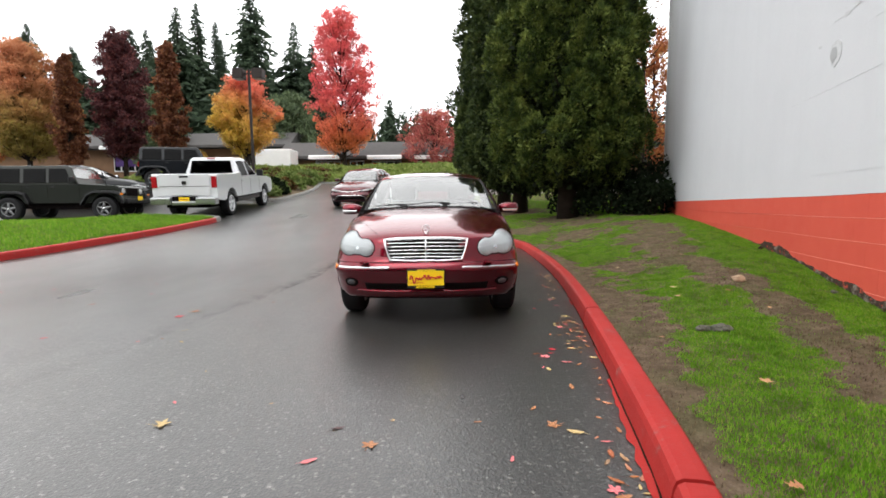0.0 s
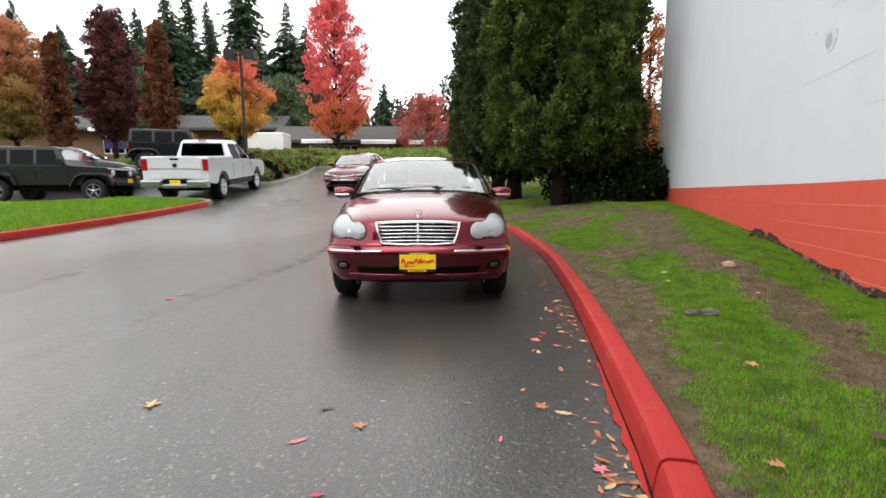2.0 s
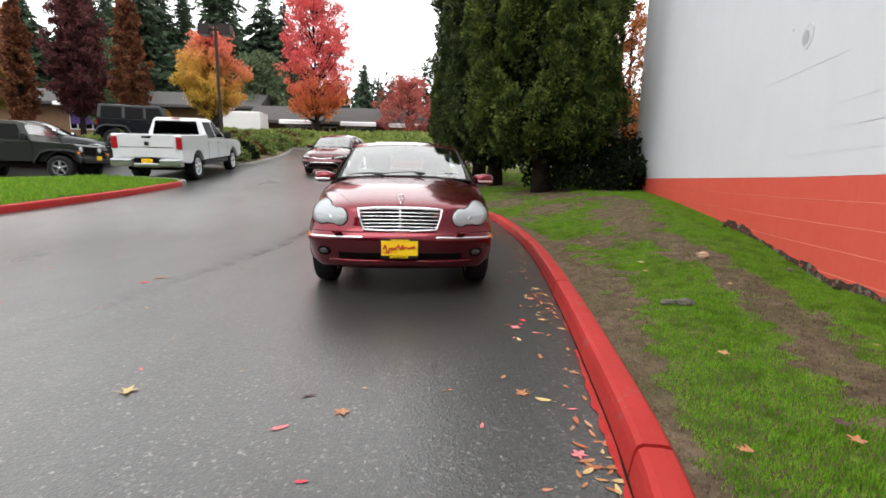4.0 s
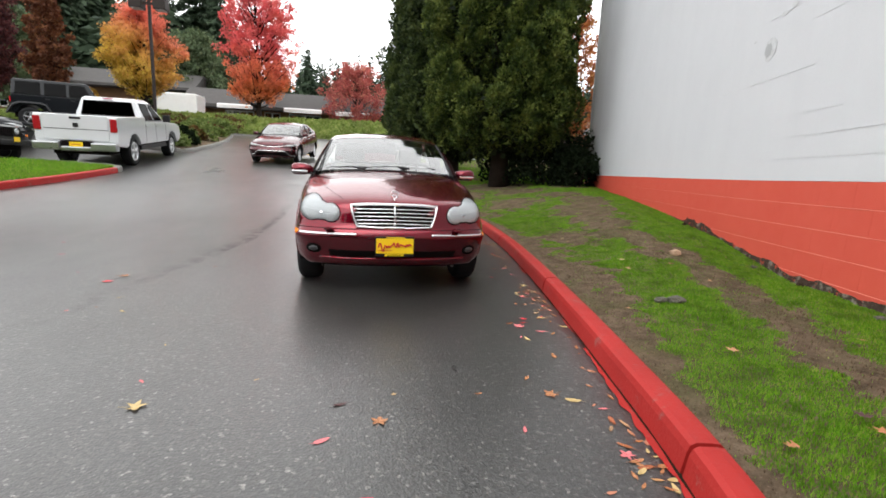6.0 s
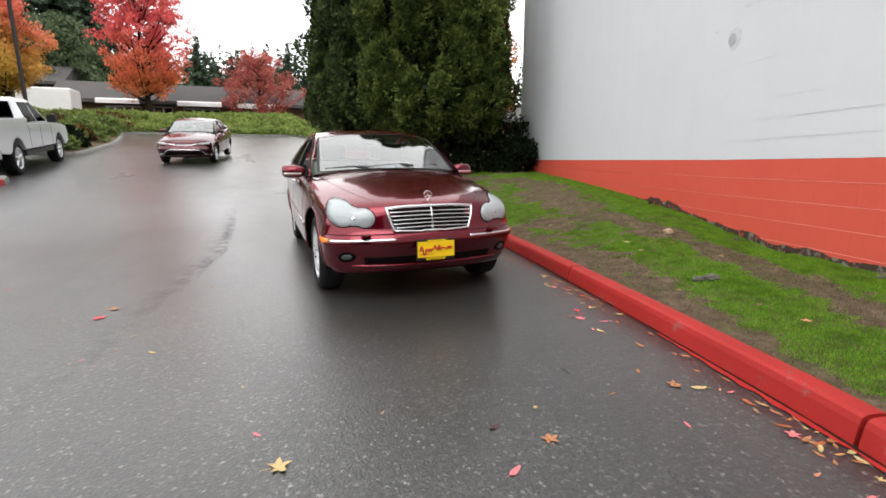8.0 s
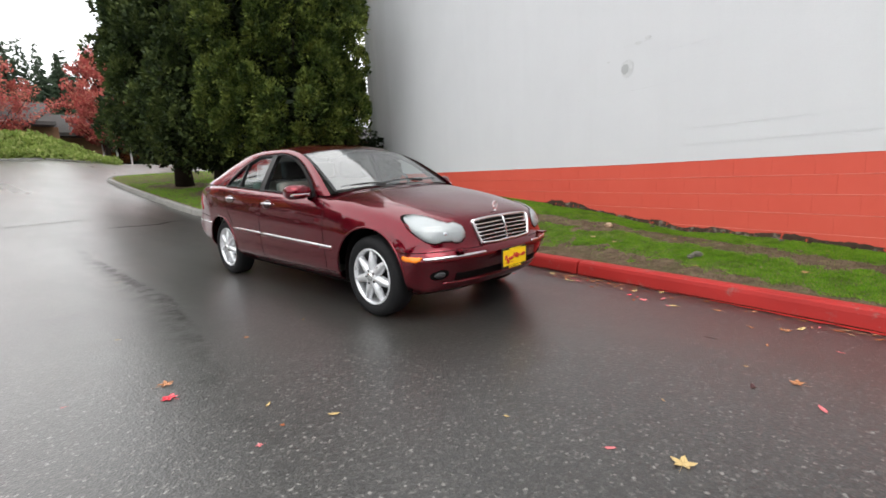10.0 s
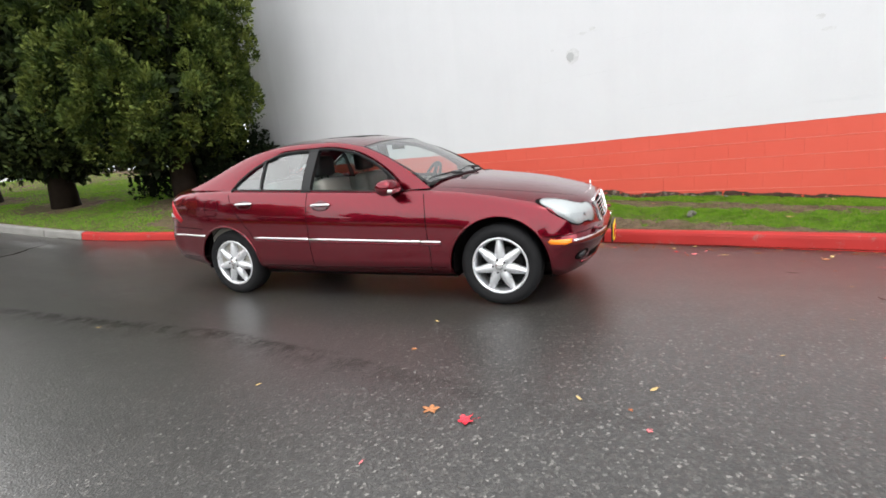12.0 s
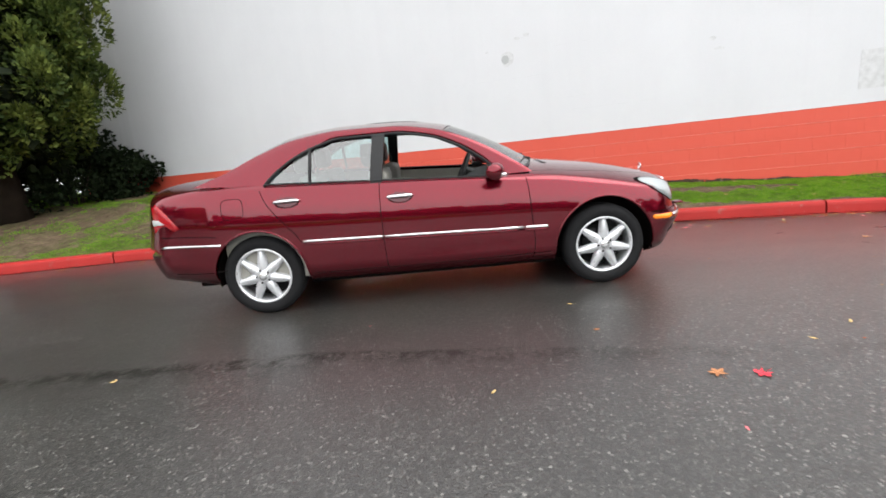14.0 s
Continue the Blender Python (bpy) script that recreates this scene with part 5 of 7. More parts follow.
# red backing behind the base courses, so that their joints are painted too
bm = bmesh.new()
grid(bm, [[wall_at(s, -0.2, -0.0105), wall_at(s, LINE + fall(s), -0.0105)] for s in np.linspace(WALL_START + 0.1, WALL_END - 0.012, 30)])
part("painted_base", bm, M_RED_BLOCK, building)
bm = bmesh.new()
grid(bm, [[wall_at(s, LINE + fall(s), -0.0108), wall_at(s, WALL_TOP, -0.0108)] for s in np.linspace(WALL_START + 0.1, WALL_END - 0.012, 30)])
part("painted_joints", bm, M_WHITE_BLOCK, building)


def splat(s, z, rs, rz, seed, n=22, square=False):
    out = []
    for k in range(n):
        a = 2 * math.pi * k / n
        c, d = math.cos(a), math.sin(a)
        r = 1 + 0.28 * noise.noise((c * 1.5 + seed, d * 1.5, seed)) if not square else 1.0 / max(abs(c), abs(d)) * (1 + 0.03 * noise.noise((c * 3, d * 3, seed)))
        out.append((s + rs * r * c, z + rz * r * d))
    return out


def wall_patch(name, outline, material, label, out=0.004):
    bm = bmesh.new()
    top = [bm.verts.new(wall_at(a, b, out)) for a, b in outline]
    low = [bm.verts.new(wall_at(a, b, -0.01)) for a, b in outline]
    bm.faces.new(top)
    for i in range(len(top)):
        j = (i + 1) % len(top)
        bm.faces.new((top[i], top[j], low[j], low[i]))
    return part(name, bm, material, building, label)


wall_patch("repair_patch", splat(0.02, 2.41, 0.11, 0.115, 3.0), M_PATCH, "rough grey filler patch")
wall_patch("repair_core", splat(0.05, 2.40, 0.06, 0.07, 8.0), M_GREY_DOOR, "paler filler", 0.007)
wall_patch("paint_patch", splat(-5.15, 1.63, 0.30, 0.26, 1.0, 24, True), M_PATCH, "square of grey touch-up paint")
for s, z, rs, rz, sd in ((-0.15, 2.70, 0.06, 0.02, 5), (-0.3, 2.74, 0.05, 0.025, 6), (0.35, 2.55, 0.03, 0.012, 7), (-3.0, 2.3, 0.05, 0.03, 9), (-3.1, 2.15, 0.07, 0.02, 10)):
    wall_patch("paint_scar", splat(s, z, rs, rz, sd), M_PATCH, "", 0.003)
# hairline cracks along the bed joints
for z, a, b in ((LINE + 5 * COURSE, -0.75, -0.05), (LINE + 5 * COURSE, 0.05, 0.62), (LINE + 5 * COURSE, 0.75, 0.95), (LINE + 7 * COURSE, -1.3, -0.6), (LINE + 8 * COURSE, -0.4, 0.1), (LINE + 3 * COURSE, -1.2, -0.7), (LINE + 2 * COURSE, -2.2, -1.0)):
    wall_patch("bed_joint_crack", [(s, z + fall(s) + 0.002 * noise.noise((s * 6, z, 0)) - 0.0012) for s in np.linspace(a, b, 12)] + [(s, z + fall(s) + 0.0012 + 0.002 * noise.noise((s * 7, z, 4))) for s in np.linspace(b, a, 12)], M_PATCH, "", 0.0025)
# bare, stained masonry where the paint has flaked off along the ground
def peeled():
    k = Mat("flaked_masonry", (0.06, 0.05, 0.04), 0.95, Specular_IOR_Level=0.1)
    pos = k.position()
    dark = k.mix(k.noise(18, 6, 0.7, vec=pos), (0.022, 0.014, 0.011), (0.10, 0.068, 0.05))
    pale = k.ramp(k.noise(7, 6, 0.7, vec=pos), [(0.54, 0.0), (0.62, 1.0)])
    col = k.mix(k.math("MULTIPLY", pale, 0.85), dark, (0.25, 0.225, 0.19))
    flake = k.ramp(k.noise(13, 5, 0.6, vec=pos), [(0.60, 0.0), (0.64, 1.0)])
    k.color(k.mix(flake, col, (0.55, 0.085, 0.05)))
    k.bump(k.noise(45, 5, 0.7, vec=pos), 0.8, 0.015)
    return k.m


M_PEELED = peeled()
amount = smooth_curve([(-7, 0.02), (-4.5, 0.05), (-3.0, 0.10), (-2.0, 0.13), (-0.6, 0.12), (0.4, 0.10), (1.0, 0.16), (1.45, 0.15), (1.9, 0.03), (3.0, 0.02), (8.6, 0.01)])
bm = bmesh.new()
rows = []
for s in np.linspace(-6.8, 8.6, 520):
    b = wall_base(s)
    h = b - 0.005 + amount(s) * (0.55 + 0.45 * noise.noise((s * 2.6, 3, 1)) + 0.22 * noise.noise((s * 8, 1, 1)) + 0.10 * noise.noise((s * 27, 1, 5)))
    h = max(h, b - 0.03)
    rows.append([wall_at(s, b - 0.25, 0.0035), wall_at(s, h, 0.0035), wall_at(s, h, -0.008)])
grid(bm, rows)
part("flaked_foot", bm, M_PEELED, building, "dark masonry where red paint has flaked off")
# pale raised bed joints of the red courses
for row in range(1, 5):
    bm = bmesh.new()
    pts = []
    for s in np.linspace(-8.0, 4.5, 160):
        z = LINE - row * COURSE + fall(s)
        w = 0.0034 * min(1.0, max(0.12, (4.6 - s) / 5.0)) * (1 + 0.5 * noise.noise((s * 3, row, 0)))
        pts.append([wall_at(s, z - w, -0.004), wall_at(s, z - w * 0.7, 0.0022), wall_at(s, z + w * 0.7, 0.0022), wall_at(s, z + w, -0.004)])
    grid(bm, pts)
    part("bed_joint", bm, M_JOINT, building, "pale painted mortar joint")

# ---------------------------------------------------------------- trees and shrubs
def leaf_cloud(clumps, per, size, aspect, seed, droop=0.0, petals=2, outward=0.6, fill=0.45):
    """Leaf blades round clump centres (x, y, z, radius): narrow diamonds that point away from the clump's middle."""
    g = np.random.default_rng(seed)
    C = np.repeat(np.array(clumps, float), per, axis=0)
    n = len(C)
    d = g.normal(size=(n, 3))
    d /= np.linalg.norm(d, axis=1)[:, None]
    r = g.random(n) ** fill
    P = C[:, :3] + d * (C[:, 3] * r)[:, None] * np.array([1, 1, 0.8])
    V, F = [], []
    base = 0
    for k in range(petals):
        t = d * outward + g.normal(size=(n, 3)) * 0.6
        t[:, 2] -= droop
        t /= np.linalg.norm(t, axis=1)[:, None]
        u = np.cross(t, g.normal(size=(n, 3)))
        u /= np.linalg.norm(u, axis=1)[:, None]
        L = (size * (0.55 + 0.9 * g.random(n)))[:, None]
        W = L * aspect
        m = np.cross(t, u) * L * 0.12
        q = np.stack([P, P + t * L * 0.5 + u * W + m, P + t * L, P + t * L * 0.5 - u * W + m], axis=1).reshape(-1, 3)
        V.append(q)
        F.append(np.arange(n * 4).reshape(-1, 4) + base)
        base += n * 4
    return np.concatenate(V), np.concatenate(F)


def cloud_mesh(name, V, F, material, parent, label=""):
    me = bpy.data.meshes.new(name)
    me.vertices.add(len(V))
    me.vertices.foreach_set("co", V.astype(np.float32).ravel())
    me.loops.add(F.size)
    me.loops.foreach_set("vertex_index", F.astype(np.int32).ravel())
    me.polygons.add(len(F))
    me.polygons.foreach_set("loop_start", np.arange(0, F.size, 4, dtype=np.int32))
    me.polygons.foreach_set("loop_total", np.full(len(F), 4, dtype=np.int32))
    me.update(calc_edges=True)
    ob = new(name, finish(me, material))
    ob.parent = parent
    return tagged(ob, label)


def trunk_part(parent, height, r0, r1, lean=0.0, limbs=(), seed=0, material=None, flare=1.5):
    rng = random.Random(seed)
    bm = bmesh.new()
    pts = [(lean * t + 0.05 * math.sin(5 * t + seed), 0.04 * math.sin(4 * t + 2 * seed), height * t) for t in np.linspace(0, 1, 9)]
    pts[0] = (pts[0][0], pts[0][1], -0.15)
    rad = [r0 * flare, r0 * 1.05] + [r0 + (r1 - r0) * t for t in np.linspace(0.2, 1, 7)]
    tube(bm, pts, rad, 10)
    for z, length, angle, rise in limbs:
        p = Vector((lean * z / height, 0, z))
        d = Vector((math.cos(angle), math.sin(angle), rise)).normalized()
        r = max(0.02, (r0 + (r1 - r0) * z / height) * 0.55)
        q = [p + d * length * t + Vector((0, 0, 0.12 * length * t * t)) for t in np.linspace(0, 1, 5)]
        tube(bm, [tuple(v) for v in q], [r, r * 0.75, r * 0.5, r * 0.3, r * 0.12], 6)
    return part("trunk", bm, material or M_BARK, parent, smooth=True)


def plumes(lobes_at, per, size, seed):
    """Upright rounded plumes of scale-leaf tips round (x, y, z, radius, outward x, outward y)."""
    g = np.random.default_rng(seed)
    C = np.repeat(np.array(lobes_at, float), per, axis=0)
    n = len(C)
    d = g.normal(size=(n, 3)) + np.stack([C[:, 4], C[:, 5], np.full(n, 0.55)], 1) * 0.75
    d /= np.linalg.norm(d, axis=1)[:, None]
    r = C[:, 3] * (0.55 + 0.5 * g.random(n) ** 0.45)
    P = C[:, :3] + d * r[:, None] * np.array([0.92, 0.92, 1.3])
    t = d * 0.9 + g.normal(size=(n, 3)) * 0.42
    t[:, 2] += 0.35
    t /= np.linalg.norm(t, axis=1)[:, None]
    u = np.cross(t, g.normal(size=(n, 3)))
    u /= np.linalg.norm(u, axis=1)[:, None]
    L = (size * (0.6 + 0.9 * g.random(n)))[:, None]
    W = u * L * 0.24
    V = np.stack([P, P + t * L * 0.55 + W, P + t * L, P + t * L * 0.55 - W], axis=1).reshape(-1, 3)
    return V, np.arange(n * 4).reshape(-1, 4)


def cedar(at, height, radius, seed, label, low=0.9, clumps=420, per=46, top_taper=1.6, material=None, size=0.10, lopsided=(0, 0), lobe=0.36):
    """A broad dense conifer with foliage in rounded upright plumes down to near the ground."""
    rng = random.Random(seed)
    tree = thing("conifer_tree", label, "tree", at)
    limbs = [(low + 0.3 + i * (height * 0.6) / 26, radius * rng.uniform(0.6, 0.9), i * 2.4, 0.25) for i in range(26)]
    trunk_part(tree, height * 0.92, 0.21, 0.05, 0, limbs, seed, flare=1.5)
    cl, inner = [], []
    for i in range(clumps):
        t = (i + rng.random()) / clumps
        z = low + (height - low) * t**1.05
        prof = min(1.0, (z - low) / 1.2 + 0.45) * (1 - ((z - low) / (height - low)) ** top_taper) + 0.05
        a = i * 2.39996 + rng.uniform(-0.35, 0.35)
        bulge = 1 + 0.30 * noise.noise((math.cos(a) * 1.8 + seed, math.sin(a) * 1.8, z * 0.9))
        r = radius * prof * bulge * rng.uniform(0.72, 1.0)
        c = (r * math.cos(a) + lopsided[0] * prof, r * math.sin(a) + lopsided[1] * prof, z)
        cl.append((*c, lobe * rng.uniform(0.6, 1.15) * (0.6 + 0.4 * prof), math.cos(a), math.sin(a)))
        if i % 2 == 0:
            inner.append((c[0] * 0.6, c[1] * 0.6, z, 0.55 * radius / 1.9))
    V, F = plumes(cl, per, size, seed)
    cloud_mesh("crown", V, F, material or M_CEDAR, tree)
    # sprays inside the crown, painted darker for the shade there
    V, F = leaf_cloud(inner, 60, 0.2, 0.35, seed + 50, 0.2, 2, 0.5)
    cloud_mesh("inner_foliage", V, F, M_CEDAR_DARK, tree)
    return tree


def gz(x, y, up=0.0):
    return (x, y, road_z(x, y) + up)


def lawn_at(x, y):
    return (x, y, lawn_z(x, y) - 0.04)


cedar(lawn_at(3.62, 8.6), 9.8, 1.90, 3, "dense bright-tipped conifer beside the block wall, foliage near the ground", low=1.1, clumps=520, per=420, top_taper=3.2, lopsided=(0.10, 0.42), size=0.085)
cedar(lawn_at(2.85, 11.7), 11.0, 1.7, 5, "dense dark conifer on worn grass", low=1.0, clumps=480, per=160, top_taper=3.2, material=M_CEDAR_MID, size=0.12)
cedar(lawn_at(2.6, 14.6), 11.5, 1.7, 8, "dense dark conifer near the end of the kerb", low=1.05, clumps=480, per=160, top_taper=3.2, material=M_CEDAR_MID, size=0.12)


def bush(at, size, seed, label, material, clumps=26, per=60, leaf=0.09, group=""):
    """A rounded shrub of leafy clumps on short stems."""
    rng = random.Random(seed)
    ob = thing("shrub", label, "shrub", at, 0, group)
    bm = bmesh.new()
    for i in range(5):
        a = i * 1.26
        tube(bm, [(0.05 * math.cos(a), 0.05 * math.sin(a), -0.05), (size[0] * 0.5 * math.cos(a), size[1] * 0.5 * math.sin(a), size[2] * 0.7)], [0.025, 0.008], 5)
    part("stems", bm, M_BARK, ob)
    cl = []
    for i in range(clumps):
        a, e = rng.uniform(0, 6.283), rng.random()
        r = math.sqrt(1 - e * e * 0.9) * rng.uniform(0.6, 1.0)
        cl.append((size[0] * r * math.cos(a), size[1] * r * math.sin(a), size[2] * (0.12 + 0.82 * e), 0.3 * max(size)))
    V, F = leaf_cloud(cl, per, leaf, 0.35, seed, 0, 2, 0.7)
    V[:, 2] = np.maximum(V[:, 2], 0.0)
    cloud_mesh("leaves", V, F, material, ob)
    return ob


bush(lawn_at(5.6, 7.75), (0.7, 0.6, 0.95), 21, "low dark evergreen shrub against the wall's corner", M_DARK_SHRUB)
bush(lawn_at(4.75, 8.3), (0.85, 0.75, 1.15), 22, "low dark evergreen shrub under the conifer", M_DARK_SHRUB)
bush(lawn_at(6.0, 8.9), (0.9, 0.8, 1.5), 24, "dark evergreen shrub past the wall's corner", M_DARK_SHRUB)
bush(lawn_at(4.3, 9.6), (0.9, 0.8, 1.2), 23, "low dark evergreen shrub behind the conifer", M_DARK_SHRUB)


def broadleaf(name, at, height, crown, material, seed, label, base=None, clumps=150, per=42, leaf=0.3, shape="oval", trunk=0.16):
    """A leafy tree: crown is (half width, height of its lowest leaves); shape oval, column or cone."""
    rng = random.Random(seed)
    w, low = crown
    tree = thing(name, label, "tree", at)
    lean = rng.uniform(-0.2, 0.2)
    stem = trunk_part(tree, height * 0.9, trunk, 0.03, lean, (), seed, flare=1.3)

    def reach(t):
        if shape == "oval":
            return math.sqrt(max(0.02, 1 - (2 * t**0.8 - 1) ** 2)) * (1.05 - 0.3 * t)
        if shape == "column":
            return 0.12 + 0.95 * math.sin(math.pi * (0.10 + 0.90 * t**0.85)) ** 0.85
        if shape == "flame":
            return 0.62 + 1.9 * t if t < 0.2 else (1.0 - 0.28 * (t - 0.2)) * math.sqrt(max(0.03, 1 - ((t - 0.2) / 0.8) ** 6))
        return max(0.05, (1 - t) ** 0.75 * 1.05) * min(1, 0.55 + t * 4)

    # rising limbs from the stem to the crown's surface, leaves in sprays along them
    bm = bmesh.new()
    cl = []
    count = max(24, clumps // 4)
    for i in range(count):
        t = (i + rng.random()) / count
        ze = low + (height - low) * t
        a = i * 2.39996 + rng.uniform(-0.5, 0.5)
        r = w * reach(t) * rng.uniform(0.62, 1.1) * (1 + 0.25 * noise.noise((math.cos(a) + seed, math.sin(a), ze * 0.4)))
        zs = max(low * 0.6, ze - r * rng.uniform(0.7, 1.3) * (2.2 if shape == "column" else 1.0))
        zs = min(zs, height * 0.86)
        p = Vector((lean * zs / height, 0, zs))
        q = Vector((r * math.cos(a), r * math.sin(a), ze))
        line = [p.lerp(q, f) - Vector((0, 0, 0.12 * r * math.sin(math.pi * f))) for f in (0, 0.3, 0.6, 0.85, 1.0)]
        tube(bm, line, [trunk * 0.28, trunk * 0.2, trunk * 0.13, trunk * 0.08, 0.006], 5)
        for k in range(5):
            f = rng.uniform(0.3, 1.04)
            c = p.lerp(q, f) + Vector((rng.gauss(0, 0.07 * w), rng.gauss(0, 0.07 * w), rng.gauss(0, 0.06 * w)))
            cl.append((*c, w * rng.uniform(0.07, 0.17) + 0.08))
    part("branchwork", bm, M_BARK, stem)
    V, F = leaf_cloud(cl, int(per * 1.35), leaf * 0.62, 0.4, seed, 0.1, 1, 0.5, 0.6)
    cloud_mesh("crown", V, F, material, tree)
    return tree


def fir_sprays(height, w, seed, step=0.45, per=12, branches=12, coarse=1.3):
    """Drooping boughs in whorls up to a thin spire, each a row of hanging needle sprays; quads as an array."""
    g = np.random.default_rng(seed)
    zs = np.arange(height * 0.10, height * 0.985, step)
    t = np.repeat(zs / height, branches)
    n = len(t)
    z = t * height + g.normal(size=n) * 0.25 * step
    gust = 1 + 0.22 * np.sin(t * 17 + seed)
    R = (w * (1 - t) ** 1.05 * gust * g.uniform(0.5, 1.15, n) + 0.12) * np.minimum(1, 0.55 + t * 3)
    a = g.uniform(0, 2 * np.pi, n)
    f = np.repeat(((np.arange(per) + 0.5) / per)[None, :], n, 0) + g.normal(size=(n, per)) * 0.05
    out = np.stack([np.cos(a), np.sin(a), np.zeros(n)], 1)
    side = np.stack([-np.sin(a), np.cos(a), np.zeros(n)], 1)
    P = out[:, None, :] * (R[:, None] * f)[:, :, None]
    P[:, :, 2] += z[:, None] + 0.10 * R[:, None] * f - 0.42 * R[:, None] * f * f
    P += g.normal(size=P.shape) * 0.08
    fork = g.uniform(-0.9, 0.9, (n, per))
    d = out[:, None, :] * 0.8 + side[:, None, :] * fork[:, :, None]
    d[:, :, 2] -= g.uniform(0.15, 0.75, (n, per))
    d /= np.linalg.norm(d, axis=2)[:, :, None]
    L = ((0.10 + 0.24 * R[:, None] * (1 - 0.45 * f)) * coarse * g.uniform(0.7, 1.5, (n, per)))[:, :, None]
    u = np.cross(d, g.normal(size=d.shape))
    u /= np.linalg.norm(u, axis=2)[:, :, None]
    W = u * L * 0.2
    return np.stack([P, P + d * L * 0.4 + W, P + d * L, P + d * L * 0.4 - W], axis=2).reshape(-1, 3)


def fir(at, height, w, seed):
    """A tall forest conifer: whorls of drooping branches round a straight stem, with gaps."""
    tree = thing("fir_tree", "tall dark green forest conifer with drooping branches", "tree", at, 0, "conifers behind the buildings")
    trunk_part(tree, height, 0.32, 0.03, 0, (), seed, flare=1.1)
    V = fir_sprays(height, w, seed)
    cloud_mesh("crown", V, np.arange(len(V)).reshape(-1, 4), M_FIR, tree)
    return tree

# ---------------------------------------------------------------- planting beyond the road
M_YELLOW_RED = two_tone_foliage("yellow_to_coral_leaves", (0.64, 0.48, 0.07), (0.80, 0.25, 0.17), 4.2, 7.0, 0.16)
M_FLAME = two_tone_foliage("orange_to_crimson_leaves", (0.76, 0.28, 0.09), (0.74, 0.145, 0.145), 3.6, 7.0)
M_GOLD_CORAL = two_tone_foliage("gold_to_coral_leaves", (0.30, 0.25, 0.055), (0.55, 0.24, 0.12), 3.5, 7.5)

broadleaf("maple_tree", gz(-8.4, 37.5, 0.2), 14.6, (3.3, 3.6), M_FLAME, 31, "tall maple in flame red and orange autumn leaf", shape="flame", clumps=420, per=50, leaf=0.25, trunk=0.2)
broadleaf("maple_tree", gz(-14.3, 31.0, 0.2), 7.7, (2.6, 2.9), M_YELLOW_RED, 32, "round maple turning from yellow to coral red", clumps=300, per=70, leaf=0.21)
broadleaf("maple_tree", gz(-0.6, 41.5, 0.2), 7.0, (3.7, 2.0), M_PINK_LEAF, 33, "spreading small tree in thin crimson leaf", clumps=220, per=45, leaf=0.22, trunk=0.14)
broadleaf("maple_tree", gz(6.5, 43.0, 0.2), 8.6, (3.2, 2.4), M_PINK_LEAF, 34, "spreading crimson tree before the low shops", clumps=150, per=50, leaf=0.28)
broadleaf("maple_tree", gz(9.5, 36.0, 0.2), 7.5, (2.2, 2.4), M_FLAME, 44, "small orange-red tree by the far road", clumps=130, per=50, leaf=0.26)
broadleaf("hornbeam_tree", gz(-24.6, 27.5, 0.3), 8.4, (0.9, 1.0), M_RUST_LEAF, 35, "narrow upright tree in russet leaf", shape="column", clumps=340, per=60, leaf=0.22)
broadleaf("hornbeam_tree", gz(-17.6, 27.0, 0.3), 8.9, (1.0, 1.8), M_RUST_LEAF, 36, "narrow upright tree in russet and green leaf", shape="column", clumps=340, per=60, leaf=0.22)
broadleaf("plum_tree", gz(-25.0, 33.5, 0.3), 11.5, (2.3, 2.6), M_PURPLE_LEAF, 37, "wide tree in dark purple leaf", clumps=420, per=80, leaf=0.22)
broadleaf("maple_tree", gz(-31.0, 31.5, 0.3), 10.2, (3.1, 2.6), M_GOLD_CORAL, 38, "broad maple in gold and coral leaf", clumps=440, per=80, leaf=0.22)
broadleaf("maple_tree", gz(-37.5, 34.0, 0.3), 11.5, (3.6, 2.0), M_ORANGE_LEAF, 39, "broad maple in orange leaf", clumps=200, per=50, leaf=0.3)
broadleaf("ash_tree", gz(-16.8, 51.0), 10.8, (5.5, 2.0), M_GREEN_LEAF, 40, "wide dull green tree behind the shops", clumps=260, per=50, leaf=0.4)
broadleaf("ash_tree", gz(-30.0, 46.0, 1.0), 9.0, (4.0, 2.0), M_GREEN_LEAF, 41, "green tree with a few yellow leaves", clumps=180, per=50, leaf=0.4)
broadleaf("oak_tree", gz(12.6, 24.0, 0.3), 9.0, (2.6, 2.0), M_ORANGE_LEAF, 42, "orange-leaved tree beyond the building's corner", clumps=110, per=44, leaf=0.24)
broadleaf("oak_tree", gz(11.2, 21.8, 0.3), 12.0, (2.0, 5.0), M_RUST_LEAF, 43, "half-bare twiggy tree beyond the building's corner", clumps=110, per=5, leaf=0.14)
